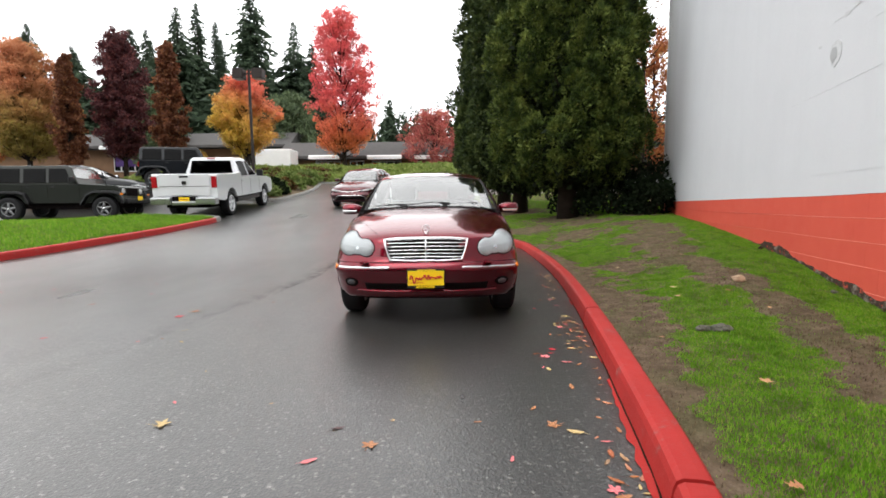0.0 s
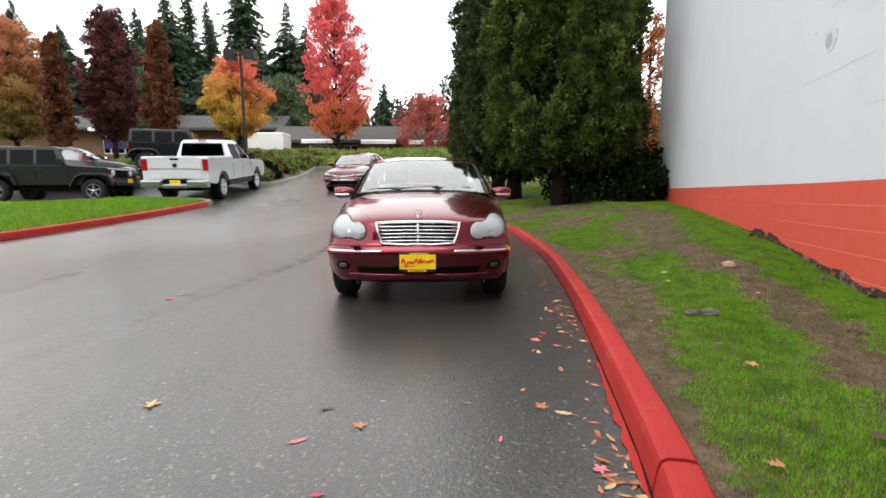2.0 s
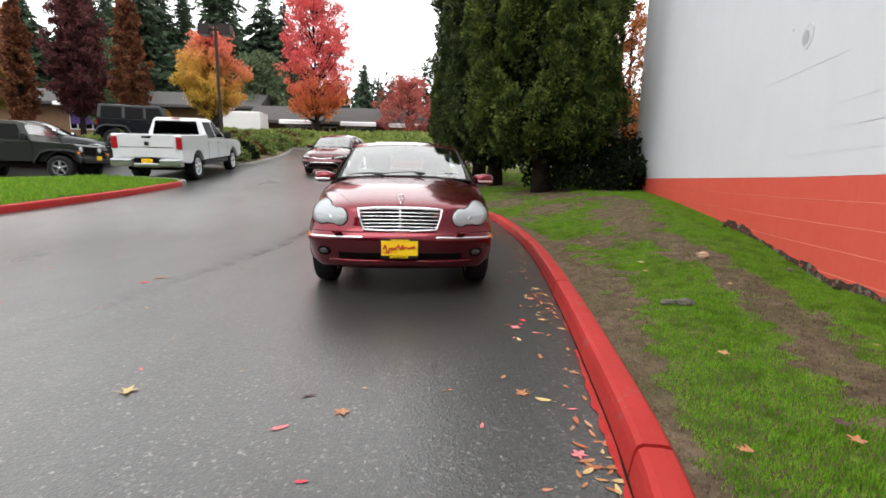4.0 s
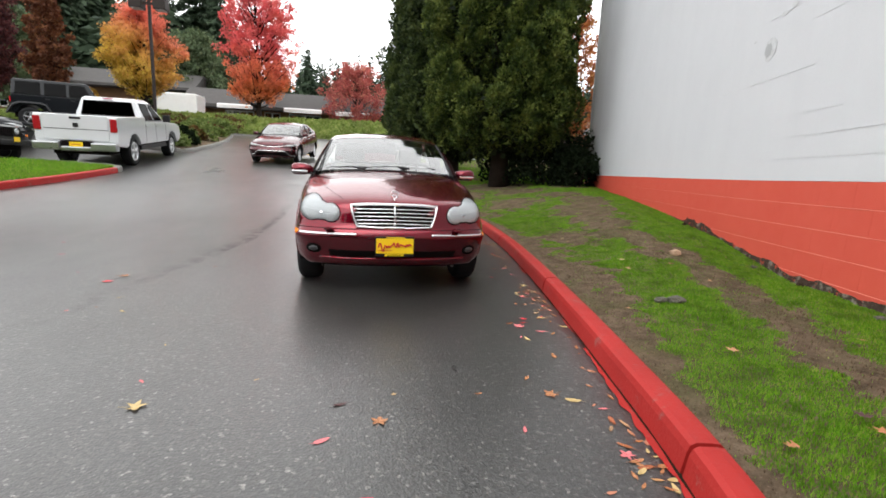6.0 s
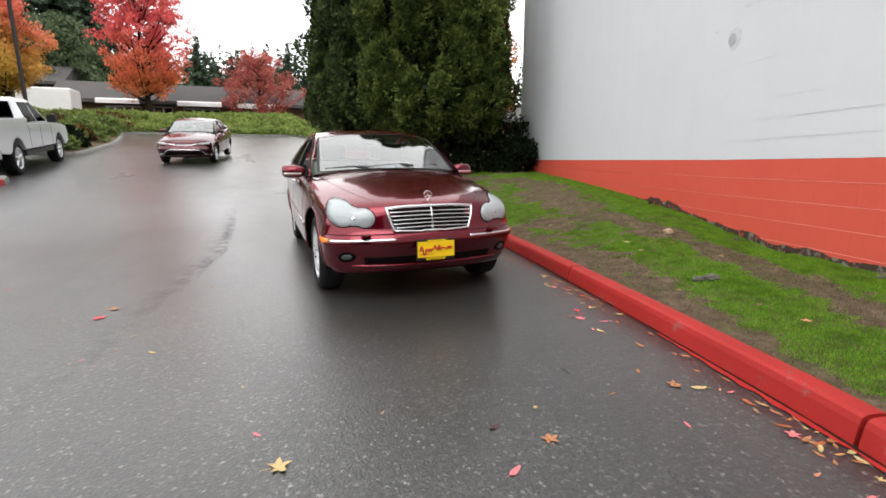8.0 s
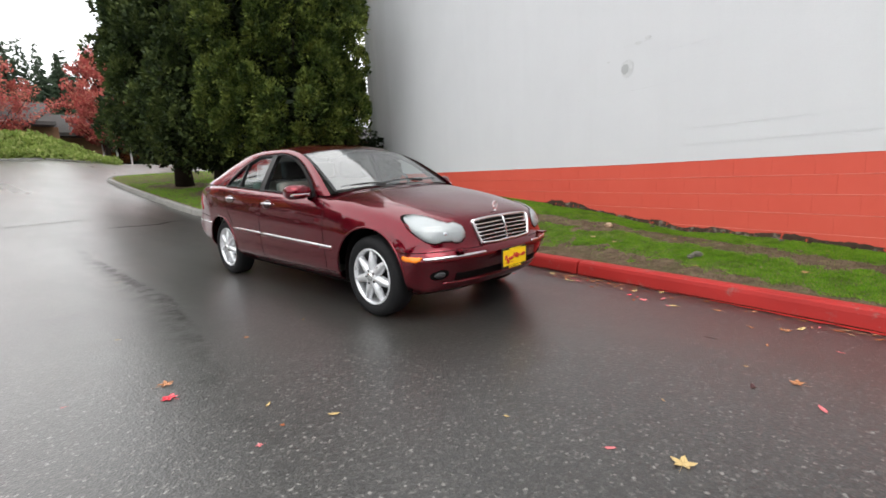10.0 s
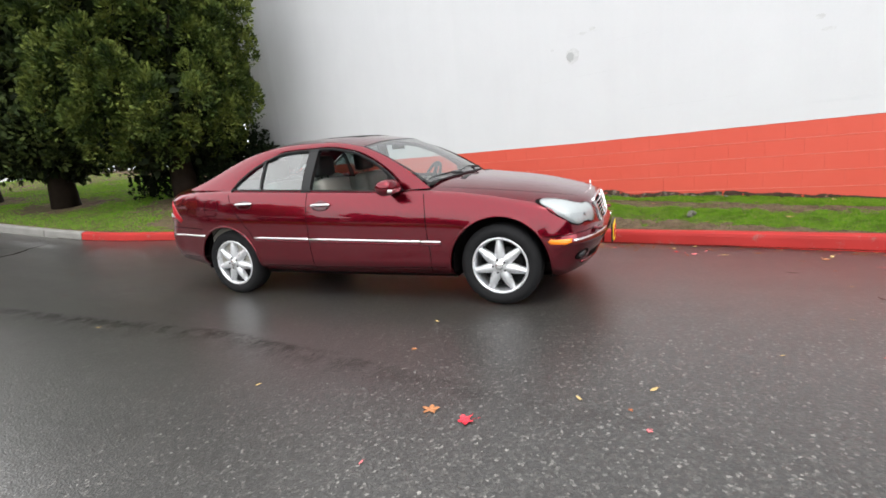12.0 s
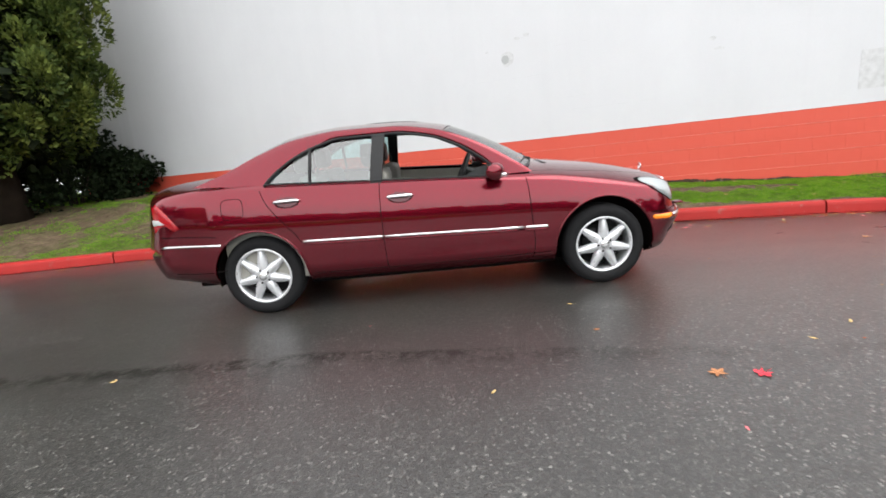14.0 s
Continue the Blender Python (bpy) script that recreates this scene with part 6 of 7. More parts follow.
for i, (x, y, top, w) in enumerate([(-61, 68, 28, 4.5), (-48.5, 60, 22, 4.6), (-53, 66, 21, 4.5), (-38, 66.5, 29.5, 5.2), (-42, 62, 25, 5.0), (-36.3, 69, 31, 3.4), (-34.5, 71, 29.4, 2.2), (-26.5, 64.5, 31.5, 4.8), (-29.5, 70, 28, 2.8), (-21.7, 68.5, 28, 4.2), (-18.5, 66, 24, 4.0), (-47, 74, 29, 3.5), (-57, 72, 25, 4), (-69, 70, 24, 5), (-76, 66, 26, 5), (-7.1, 63, 15.4, 5.0), (-3.4, 66, 14.0, 4.5), (-11.5, 66, 14.5, 4.0), (4.5, 80, 19, 3.5), (9.5, 78, 18, 3.5), (15, 74, 18, 3.5), (-24, 84, 26, 3.2), (-32, 86, 29, 3.4), (-40, 85, 31, 3.6), (-45.5, 80, 27, 3.6), (-51, 82, 30, 3.8), (-57.5, 84, 26, 3.4), (-64, 80, 25, 3.8), (-14.5, 84, 21, 3.0)]):
    fir((x, y, 2.0), top - 2.0, w * (2.3 if top > 20 else 1.25), 100 + i)
# distant wooded skyline
g = np.random.default_rng(77)
trees = []
for i in range(430):
    x, y = g.uniform(-120, 60), g.uniform(90, 118)
    h = (15.0 if x < -14 else 17.5) + 2.5 * noise.noise((x * 0.07, y * 0.05, 0)) + g.uniform(-2.5, 2.5)
    trees.append(fir_sprays(h, g.uniform(3.0, 4.4), 3000 + i, 0.9, 5, 9, 2.6) + np.array([x, y, 3.0]))
V = np.concatenate(trees)
tagged(cloud_mesh("far_woodland", V, np.arange(len(V)).reshape(-1, 4), M_FIR, None), "distant dark green wooded skyline", "woodland", kind="stuff")

# unseen woods added on the other sides, tallest behind the camera, to darken reflections
cl = []
for i in range(760):
    a = g.uniform(2.6, 6.6)
    r = g.uniform(62, 85) - 26 * math.exp(-((a - 4.75) / 0.6) ** 2)
    x, y = r * math.cos(a) - 4, r * math.sin(a) + 6
    h = 11.0 + 4.0 * noise.noise((x * 0.06, y * 0.06, 0)) + 8.0 * math.exp(-((a - 4.75) / 0.55) ** 2)
    for k in range(6):
        t = k / 6
        cl.append((x + g.normal() * 1.2, y + g.normal() * 1.2, h * t, 2.6 * (1.2 - t)))
V, F = leaf_cloud(cl, 12, 2.2, 0.4, 79, 0.2, 1, 0.6)
tagged(cloud_mesh("surrounding_woodland", V, F, M_FIR, None), "unseen dark green woodland added to darken reflections", "woodland", kind="stuff")

# ---------------------------------------------------------------- red-kerbed grass island
island = thing("island_kerb", "red painted kerb round a grass island", "kerb", kind="structure")
I_LINE = spline([(-10.6, -6.0), (-9.0, -1.0), (-7.9, 2.4), (-7.46, 3.44), (-6.95, 5.66), (-6.66, 7.4), (-6.5, 9.3)], 60)
cuts = [0, 12, 24, 36, 47, 60]
for a, b in zip(cuts, cuts[1:]):
    kerb_stone(I_LINE[a:b + 1 if b < 60 else 60], M_KERB_RED, island, flip=True)
nose_line = spline([(-6.5, 9.32), (-6.58, 9.75), (-6.95, 10.0), (-8.5, 9.85), (-11.0, 9.0), (-16.0, 7.4), (-24, 5.0)], 40)
kerb_stone(nose_line[:9], M_CONCRETE, island, flip=True)
kerb_stone(nose_line[8:], M_CONCRETE, island, flip=True)
ix = smooth_curve([(p[1], p[0]) for p in I_LINE])
back = smooth_curve(sorted([(p[0], p[1]) for p in nose_line[6:]]))


def island_z(x, y):
    return road_z(x, y) + 0.12 + 0.05 * noise.noise((x * 0.6, y * 0.6, 5)) * 0.5


rows = []
for x in np.linspace(-23, -6.62, 80):
    y1 = back(x) - 0.1
    y0 = -6.0 if x < -10.4 else max(-6.0, min((p[1] for p in I_LINE if p[0] > x), default=9.0) + 0.05)
    rows.append([(x - 0.06, y0 + (y1 - y0) * k / 24, island_z(x, y0 + (y1 - y0) * k / 24)) for k in range(25)])
bm = bmesh.new()
grid(bm, rows)
tagged(part("island_ground", bm, M_SOIL, smooth=True), "damp earth of a grass island", "ground", kind="structure")
rng = random.Random(4)
spots = []
while len(spots) < 60000:
    y = rng.uniform(0.5, 9.8)
    x = -6.6 - 9.5 * rng.random() ** 1.4
    if x > ix(y) - 0.13 or y > back(x) - 0.1:
        continue
    if noise.noise((x * 1.1, y * 1.1, 8)) > 0.52:
        continue
    spots.append((x, y, island_z(x, y), 0.075))
blades("island_grass", spots, 0.07, 0.009, M_GRASS, "bright green mown grass on the island")

# ---------------------------------------------------------------- shrub planter and bank
P_LINE = spline([(-9.6, 16.3), (-8.2, 16.0), (-7.3, 16.2), (-7.1, 17.4), (-7.2, 21.0), (-7.9, 26.5), (-8.9, 30.2), (-10.0, 31.2)], 60)
planter = thing("planter_kerb", "bare concrete kerb round a shrub bed", "kerb", kind="structure")
for a in range(0, 60, 10):
    kerb_stone(P_LINE[a:a + 11], M_CONCRETE, planter, flip=True)
px = smooth_curve([(p[1], p[0]) for p in P_LINE[12:]])
bm = bmesh.new()
grid(bm, [[(px(y) - 0.1 - k * 0.16, y, road_z(px(y), y) + 0.12 + 0.25 * math.sin(math.pi * k / 16)) for k in range(17)] for y in np.linspace(16.3, 31, 40)])
tagged(part("planter_soil", bm, M_SOIL, smooth=True), "dark mulch of a shrub bed", "ground", kind="structure")
M_RED_SHRUB = foliage("russet_shrub_leaves", [(0.0, (0.06, 0.03, 0.012)), (0.6, (0.14, 0.07, 0.02)), (1.0, (0.22, 0.14, 0.04))], 0.55, 0.25)
rng = random.Random(9)
k = 0
for y in np.linspace(17.2, 30.0, 13):
    for j in range(2):
        x = px(y) - 0.75 - j * 1.1 + rng.uniform(-0.3, 0.3)
        m, lab = ((M_SHRUB, "leafy green shrub in the kerbed bed"), (M_SHRUB, "leafy green shrub in the kerbed bed"), (M_RED_SHRUB, "tawny dying shrub in the kerbed bed"), (M_SHRUB, "leafy green shrub in the kerbed bed"), (M_DARK_SHRUB, "dark evergreen shrub in the kerbed bed"))[(k * 7 + j) % 5]
        sz = rng.uniform(0.38, 0.82)
        bush(gz(x, y + rng.uniform(-0.4, 0.4), 0.15), (sz, sz, sz * rng.uniform(0.85, 1.25)), 200 + k, lab, m, 18, 46, 0.13, "shrubs in the bed")
        k += 1


def bank_z(x, y):
    """A planted bank across the end of the road."""
    t = min(max((y - 31.0) / 4.0, 0), 1)
    e = min(1.0, max(0.0, (4.6 - x) / 3.0)) * min(1.0, max(0, (x + 26) / 3))
    return road_z(x, y) + (0.1 + 1.1 * t * t * (3 - 2 * t)) * e - 0.05


bm = bmesh.new()
grid(bm, [[(x, y, bank_z(x, y)) for y in np.linspace(30.8, 38, 16)] for x in np.linspace(-26, 4.7, 60)])
tagged(part("bank_ground", bm, M_SOIL, smooth=True), "earth bank under ground cover", "ground", kind="structure")
g = np.random.default_rng(5)
cl = []
for i in range(2200):
    x, y = g.uniform(-25.5, 4.4), 31.0 + 5.5 * g.random()
    cl.append((x, y, bank_z(x, y) + 0.12 + 0.15 * noise.noise((x * 0.5, y * 0.5, 0)), 0.34))
V, F = leaf_cloud(cl, 40, 0.2, 0.35, 6, -0.1, 1, 0.5)
tagged(cloud_mesh("ground_cover", V, F, M_IVY, None), "low green ivy-like cover on the bank", "ground cover", kind="stuff")
cl = []
for i in range(110):
    x, y = g.uniform(-16, -8.5), 31.0 + 2.5 * g.random()
    cl.append((x, y, bank_z(x, y) + 0.3, 0.3))
V, F = leaf_cloud(cl, 40, 0.18, 0.35, 7, -0.1, 1, 0.5)
tagged(cloud_mesh("russet_cover", V, F, M_RED_SHRUB, None), "russet low shrubs on the bank", "ground cover", kind="stuff")
bm = bmesh.new()
grid(bm, [[Vector(p) for p in r] for r in ring_profile(spline([(-10.2, 30.8), (-4, 30.7), (2.5, 30.9), (4.4, 31.6)], 20), [(0, 0.0), (0, 0.10), (-0.15, 0.11), (-0.15, 0)])])
tagged(part("bank_kerb", bm, M_CONCRETE), "bare concrete kerb below the bank", "kerb", kind="structure")

# yellow lane line near the end of the road
for pts in ([(-2.7, 19.0), (-2.76, 22.0), (-2.87, 26.3)],):
    bm = bmesh.new()
    grid(bm, [[(x - 0.07, y, road_z(x, y) + 0.006), (x + 0.07, y, road_z(x, y) + 0.006)] for x, y in spline(pts, 14)])
    tagged(part("lane_line", bm, M_YELLOW_LINE), "worn yellow lane line on the asphalt", "road marking", kind="structure")

# faint worn white line across the lane
bm = bmesh.new()
grid(bm, [[(x, y - 0.03 - 0.02 * noise.noise((x * 9, 0, 1)), road_z(x, y) + 0.006), (x, y + 0.03 + 0.03 * noise.noise((x * 11, 3, 1)), road_z(x, y) + 0.006)] for x, y in spline([(-2.6, 8.92), (-1.9, 9.2), (-1.1, 9.48)], 30)])
tagged(part("worn_line", bm, M_WHITE_LINE), "faint worn white line on the asphalt", "road marking", kind="structure")
# open cracks in the asphalt behind the parked car
for pts, wide in (([(-0.95, 8.12), (-0.5, 8.12), (-0.1, 8.16), (0.3, 8.42)], 0.035), ([(-0.1, 9.5), (0.1, 9.0), (0.3, 8.42), (0.7, 8.6)], 0.016)):
    bm = bmesh.new()
    rows = []
    for i, (x, y) in enumerate(spline(pts, 40)):
        w = wide * min(1.0, 0.15 + 0.2 * min(i, 39 - i)) * (0.75 + 0.6 * noise.noise((x * 8, y * 8, 2)))
        y += 0.03 * noise.noise((x * 5, y * 5, 6))
        rows.append([(x, y - w, road_z(x, y - w) + 0.005), (x, y + w, road_z(x, y + w) + 0.005)])
    grid(bm, rows)
    tagged(part("road_crack", bm, M_DIRT), "dark open crack in the asphalt", "crack", kind="structure")

# ---------------------------------------------------------------- low row of shops
shops = thing("shop_row", "long low row of shops with brown shingle roof and tan walls", "building", (0, 0, 0))
BY, BZ = 43.0, 2.75
for x0, x1, dz, dy in ((-62.0, -15.5, 1.7, 4.5), (-15.5, 3.6, 0.0, 0.0), (3.6, 40.0, -0.6, 2.0)):
    y0, z0 = BY + dy, BZ + dz
    bm = bmesh.new()
    box(bm, (x0, y0, z0 - 1.5), (x1 - 0.02, y0 + 11, z0 + 2.49))
    part("wall", bm, M_TAN_WALL, shops, "tan wood-sided wall")
    bm = bmesh.new()
    prof = [(y0 - 1.6, z0 + 2.5), (y0 - 1.6, z0 + 2.75), (y0 + 1.6, z0 + 4.4), (y0 + 9.4, z0 + 4.4), (y0 + 12.5, z0 + 2.75), (y0 + 12.5, z0 + 2.5)]
    a = [bm.verts.new((x0 - 0.3, *p)) for p in prof]
    b = [bm.verts.new((x1 - 0.32, *p)) for p in prof]
    for i in range(6):
        j = (i + 1) % 6
        bm.faces.new((a[i], a[j], b[j], b[i]))
    bm.faces.new(a)
    bm.faces.new(b[::-1])
    part("roof", bm, M_ROOF, shops, "brown shingle mansard roof")


def shop_front(x0, x1, y, z, awning=True, bays=4, roller=False):
    if roller:
        bm = bmesh.new()
        for k in range(9):
            box(bm, (x0, y - 0.08, z + k * 0.25), (x1, y - 0.04, z + k * 0.25 + 0.235), 0.01)
        part("roller_door", bm, M_GREY_DOOR, shops, "pale grey roller door")
    else:
        w = (x1 - x0) / bays
        for k in range(bays):
            win = new("shop_window")
            win.parent = shops
            bm = bmesh.new()
            box(bm, (x0 + k * w + 0.06, y - 0.05, z + 0.1), (x0 + (k + 1) * w - 0.06, y - 0.03, z + 2.1))
            part("pane", bm, M_SHOP_GLASS, win)
            # black sheet behind the pane stands in for the unlit room
            bm = bmesh.new()
            box(bm, (x0 + k * w + 0.06, y - 0.02, z + 0.1), (x0 + (k + 1) * w - 0.06, y - 0.012, z + 2.1))
            part("dark_interior", bm, M_GAP, win)
            bm = bmesh.new()
            for lo, hi in (((x0 + k * w, z), (x0 + k * w + 0.06, z + 2.2)), ((x0 + (k + 1) * w - 0.06, z), (x0 + (k + 1) * w, z + 2.2)), ((x0 + k * w + 0.06, z), (x0 + (k + 1) * w - 0.06, z + 0.1)), ((x0 + k * w + 0.06, z + 2.1), (x0 + (k + 1) * w - 0.06, z + 2.2))):
                box(bm, (lo[0], y - 0.09, lo[1]), (hi[0], y - 0.014, hi[1]))
            part("window_frame", bm, M_WHITE_PAINT, win)
    if awning:
        bm = bmesh.new()
        v = [bm.verts.new(p) for x in (x0 - 0.2, x1 + 0.2) for p in ((x, y - 1.62, z + 2.62), (x, y - 1.95, z + 2.5), (x, y - 1.95, z + 2.2), (x, y - 1.62, z + 2.25))]
        for i in range(4):
            j = (i + 1) % 4
            bm.faces.new((v[i], v[j], v[4 + j], v[4 + i]))
        bm.faces.new(v[:4])
        bm.faces.new(v[4:][::-1])
        part("awning", bm, M_WHITE_PAINT, shops, "white shop awning")


shop_front(-12.4, -9.9, BY, BZ + 0.2, True, 4)
shop_front(-6.8, -3.9, BY, BZ + 0.15, True, 4)
shop_front(-9.0, -7.6, BY, BZ + 0.2, False, 2)
shop_front(-2.3, 0.7, BY, BZ + 0.1, True, 3, True)
shop_front(-35.5, -32.5, BY + 4.5, BZ + 1.85, True, 4)
shop_front(-21.5, -18.5, BY + 4.5, BZ + 1.85, True, 4)
shop_front(6.5, 10.5, BY + 2.0, BZ - 0.4, True, 4)
shop_front(12.0, 16.0, BY + 2.0, BZ - 0.4, True, 4)
for x0, x1, m in ((-35.3, -32.7, simple("purple_shop_banner", (0.09, 0.03, 0.22), 0.6)), (-30.3, -28.7, simple("red_shop_banner", (0.5, 0.02, 0.03), 0.6))):
    bm = bmesh.new()
    box(bm, (x0, BY + 4.36, BZ + 2.4), (x1, BY + 4.39, BZ + 3.4), 0.01)
    part("shop_banner", bm, m, shops)

# white box trailer by the shops
trailer = thing("box_trailer", "plain white box trailer parked by the shops", "trailer", (-14.1, 37.5, 0))
bm = bmesh.new()
box(bm, (-1.75, -1.1, 3.35), (1.3, 1.1, 5.65), 0.12, None, 3)
part("body", bm, M_WHITE_PAINT, trailer, smooth=False)
bm = bmesh.new()
box(bm, (-1.6, -0.9, 3.0), (1.2, 0.9, 3.345))
part("chassis", bm, M_BLACK_PLASTIC, trailer)
for s in (-0.45, 0.45):
    bm = bmesh.new()
    lathe(bm, [(-1.05, 0.02), (-1.05, 0.4), (-0.8, 0.42), (-0.8, 0.02)], 20, "y", (s, 0, road_z(-14, 37.5) + 0.42))
    part("wheel", bm, M_RUBBER, trailer)

# lamp standard
lamp = thing("street_lamp", "brown steel lamp pole with two shoebox heads", "lamp", gz(-9.95, 21.0, 0.1))
bm = bmesh.new()
tube(bm, [(0, 0, 0), (0, 0, 0.6)], 0.22, 16)
part("base", bm, M_CONCRETE, lamp)
bm = bmesh.new()
box(bm, (-0.06, -0.06, 0.6), (0.06, 0.06, 6.3), 0.01)
part("pole", bm, M_BRONZE, lamp)
for s in (-1, 1):
    bm = bmesh.new()
    box(bm, (min(s * 0.06, s * 0.3), -0.05, 6.02), (max(s * 0.06, s * 0.3), 0.05, 6.12))
    arm = part("arm", bm, M_BRONZE, lamp)
    bm = bmesh.new()
    box(bm, (min(s * 0.24, s * 0.78), -0.28, 5.8), (max(s * 0.24, s * 0.78), 0.28, 6.3), 0.03)
    head = part("lamp_head", bm, M_BRONZE, lamp)
    bm = bmesh.new()
    box(bm, (min(s * 0.30, s * 0.72), -0.22, 5.785), (max(s * 0.30, s * 0.72), 0.22, 5.799))
    part("lens", bm, M_LENS, head)

# ---------------------------------------------------------------- other vehicles
def slab(bm, profile, hw, taper=None, bevel=0.03):
    """A side profile of (y, z) points, extruded across the car; taper gives the half width at a height."""
    lo = [bm.verts.new((-(taper(z) if taper else hw), y, z)) for y, z in profile]
    hi = [bm.verts.new(((taper(z) if taper else hw), y, z)) for y, z in profile]
    n = len(profile)
    fs = [bm.faces.new((lo[i], lo[(i + 1) % n], hi[(i + 1) % n], hi[i])) for i in range(n)]
    fs += [bm.faces.new(lo[::-1]), bm.faces.new(hi)]
    bmesh.ops.recalc_face_normals(bm, faces=bm.faces)
    if bevel:
        es = list({e for f in fs for e in f.edges})
        bmesh.ops.bevel(bm, geom=es, offset=bevel, segments=2, affect="EDGES", profile=0.6)
    return bm


def arch_profile(pts, arches, low):
    """A body profile whose lower edge has wheel arches cut into it; pts run over the top from nose to tail."""
    out = list(pts)
    for cy, cz, r in sorted(arches, key=lambda a: -a[0]):
        out += [(cy + r * math.cos(a), cz + r * math.sin(a)) for a in np.linspace(-0.25, math.pi + 0.25, 13) if cz + r * math.sin(a) > low - 0.01]
    return out


def panel(name, pts, material, parent, label="", thick=0.012):
    """A flat plate through 3D points, with thickness along its normal."""
    P = [Vector(p) for p in pts]
    n = (P[1] - P[0]).cross(P[2] - P[0]).normalized() * thick
    bm = bmesh.new()
    a = [bm.verts.new(p - n / 2) for p in P]
    b = [bm.verts.new(p + n / 2) for p in P]
    bm.faces.new(a)
    bm.faces.new(b[::-1])
    for i in range(len(P)):
        j = (i + 1) % len(P)
        bm.faces.new((a[i], a[j], b[j], b[i]))
    return part(name, bm, material, parent, label)


def add_wheels(car, axles, track, radius, rim, width, style):
    for y in axles:
        for s in (-1, 1):
            hub = new("wheel")
            hub.parent = car
            hub.matrix_basis = Matrix.Translation((s * track, y, radius)) @ pose(0, 0, 0, 0, 0, 180 if s < 0 else 0)
            make_wheel(hub, style, radius, rim, width, 5)


def block_part(name, lo, hi, material, parent, bevel=0.0, label=""):
    bm = bmesh.new()
    box(bm, lo, hi, bevel)
    return part(name, bm, material, parent, label)


def pickup(at, turn, tilt=0.0):
    """A full-size crew-cab pickup, nose towards -y, origin below the front axle."""
    car = thing("pickup_truck", "white crew-cab pickup truck parked on wet asphalt", "pickup truck", at, turn)
    car.matrix_world = pose(*at, tilt, 0, turn)
    top = [(-0.95, 0.62), (-0.97, 0.95), (-0.9, 1.10), (-0.5, 1.18), (0.55, 1.24), (2.60, 1.26), (2.62, 1.40), (4.72, 1.40), (4.76, 1.36), (4.76, 0.70), (4.70, 0.60), (4.2, 0.55)]
    bm = bmesh.new()
    slab(bm, arch_profile(top, ((0, 0.42, 0.50), (3.57, 0.42, 0.50)), 0.50) + [(-0.6, 0.52)], 0.97, None, 0.03)
    part("body", bm, M_WHITE_CAR, car)
    bm = bmesh.new()
    slab(bm, [(0.62, 1.24), (1.42, 1.86), (1.7, 1.92), (2.45, 1.92), (2.62, 1.86), (2.72, 1.26)], 0.8, lambda z: 0.93 - 0.24 * max(0, (z - 1.24) / 0.68), 0.05)
    cab = part("cab", bm, M_WHITE_CAR, car)

    def cx(z):
        return 0.936 - 0.24 * (z - 1.24) / 0.68

    for s in (-1, 1):
        for ys in ((0.86, 1.46, 1.66, 1.66), (1.76, 1.76, 2.42, 2.48)):
            panel("side_window", [(s * cx(1.29), ys[0], 1.29), (s * cx(1.80), ys[1], 1.80), (s * cx(1.80), ys[2], 1.80), (s * cx(1.29), ys[3], 1.29)], M_DARK_GLASS, cab)
            panel("window_backing", [(s * (cx(1.29) - 0.004), ys[0], 1.29), (s * (cx(1.80) - 0.004), ys[1], 1.80), (s * (cx(1.80) - 0.004), ys[2], 1.80), (s * (cx(1.29) - 0.004), ys[3], 1.29)], M_GAP, cab)
        for hy in (1.55, 2.45):
            block_part("door_handle", (min(s * 0.955, s * 0.99), hy - 0.1, 1.10), (max(s * 0.955, s * 0.99), hy + 0.1, 1.14), M_WHITE_CAR, car, 0.01)
        for gy in (0.70, 1.71, 2.63):
            block_part("shut_line", (min(s * 0.93, s * 0.973), gy, 0.62), (max(s * 0.93, s * 0.973), gy + 0.008, 1.2), M_GAP, car)
        block_part("tail_light", (min(s * 0.80, s * 0.965), 4.66, 0.98), (max(s * 0.80, s * 0.965), 4.785, 1.33), M_TAIL, car, 0.02)
        block_part("door_mirror", (min(s * 0.95, s * 1.18), 0.80, 1.24), (max(s * 0.95, s * 1.18), 0.92, 1.48), M_BLACK_PLASTIC, car, 0.03)
        block_part("exhaust", (min(s * 0.56, s * 0.68), 4.70, 0.50), (max(s * 0.56, s * 0.68), 4.86, 0.58), M_CHROME, car, 0.02)
        block_part("sill", (min(s * 0.70, s * 0.93), 0.6, 0.42), (max(s * 0.70, s * 0.93), 3.0, 0.56), M_BLACK_PLASTIC, car, 0.02)
    panel("rear_window", [(-0.72, 2.722, 1.33), (0.72, 2.722, 1.33), (0.62, 2.652, 1.80), (-0.62, 2.652, 1.80)], M_DARK_GLASS, cab)
    panel("rear_window_backing", [(-0.74, 2.712, 1.32), (0.74, 2.712, 1.32), (0.64, 2.642, 1.81), (-0.64, 2.642, 1.81)], M_GAP, cab)
    panel("windscreen", [(-0.8, 0.70, 1.28), (0.8, 0.70, 1.28), (0.64, 1.40, 1.82), (-0.64, 1.40, 1.82)], M_DARK_GLASS, cab)
    block_part("tailgate", (-0.76, 4.745, 0.74), (0.76, 4.785, 1.395), M_WHITE_CAR, car, 0.015)
    block_part("tailgate_crease", (-0.74, 4.78, 1.02), (0.74, 4.79, 1.035), M_GAP, car)
    block_part("emblem", (-0.06, 4.785, 1.08), (0.06, 4.797, 1.19), M_BLACK_PLASTIC, car, 0.02)
    block_part("tailgate_handle", (-0.13, 4.78, 1.29), (0.13, 4.797, 1.345), M_GAP, car, 0.01)
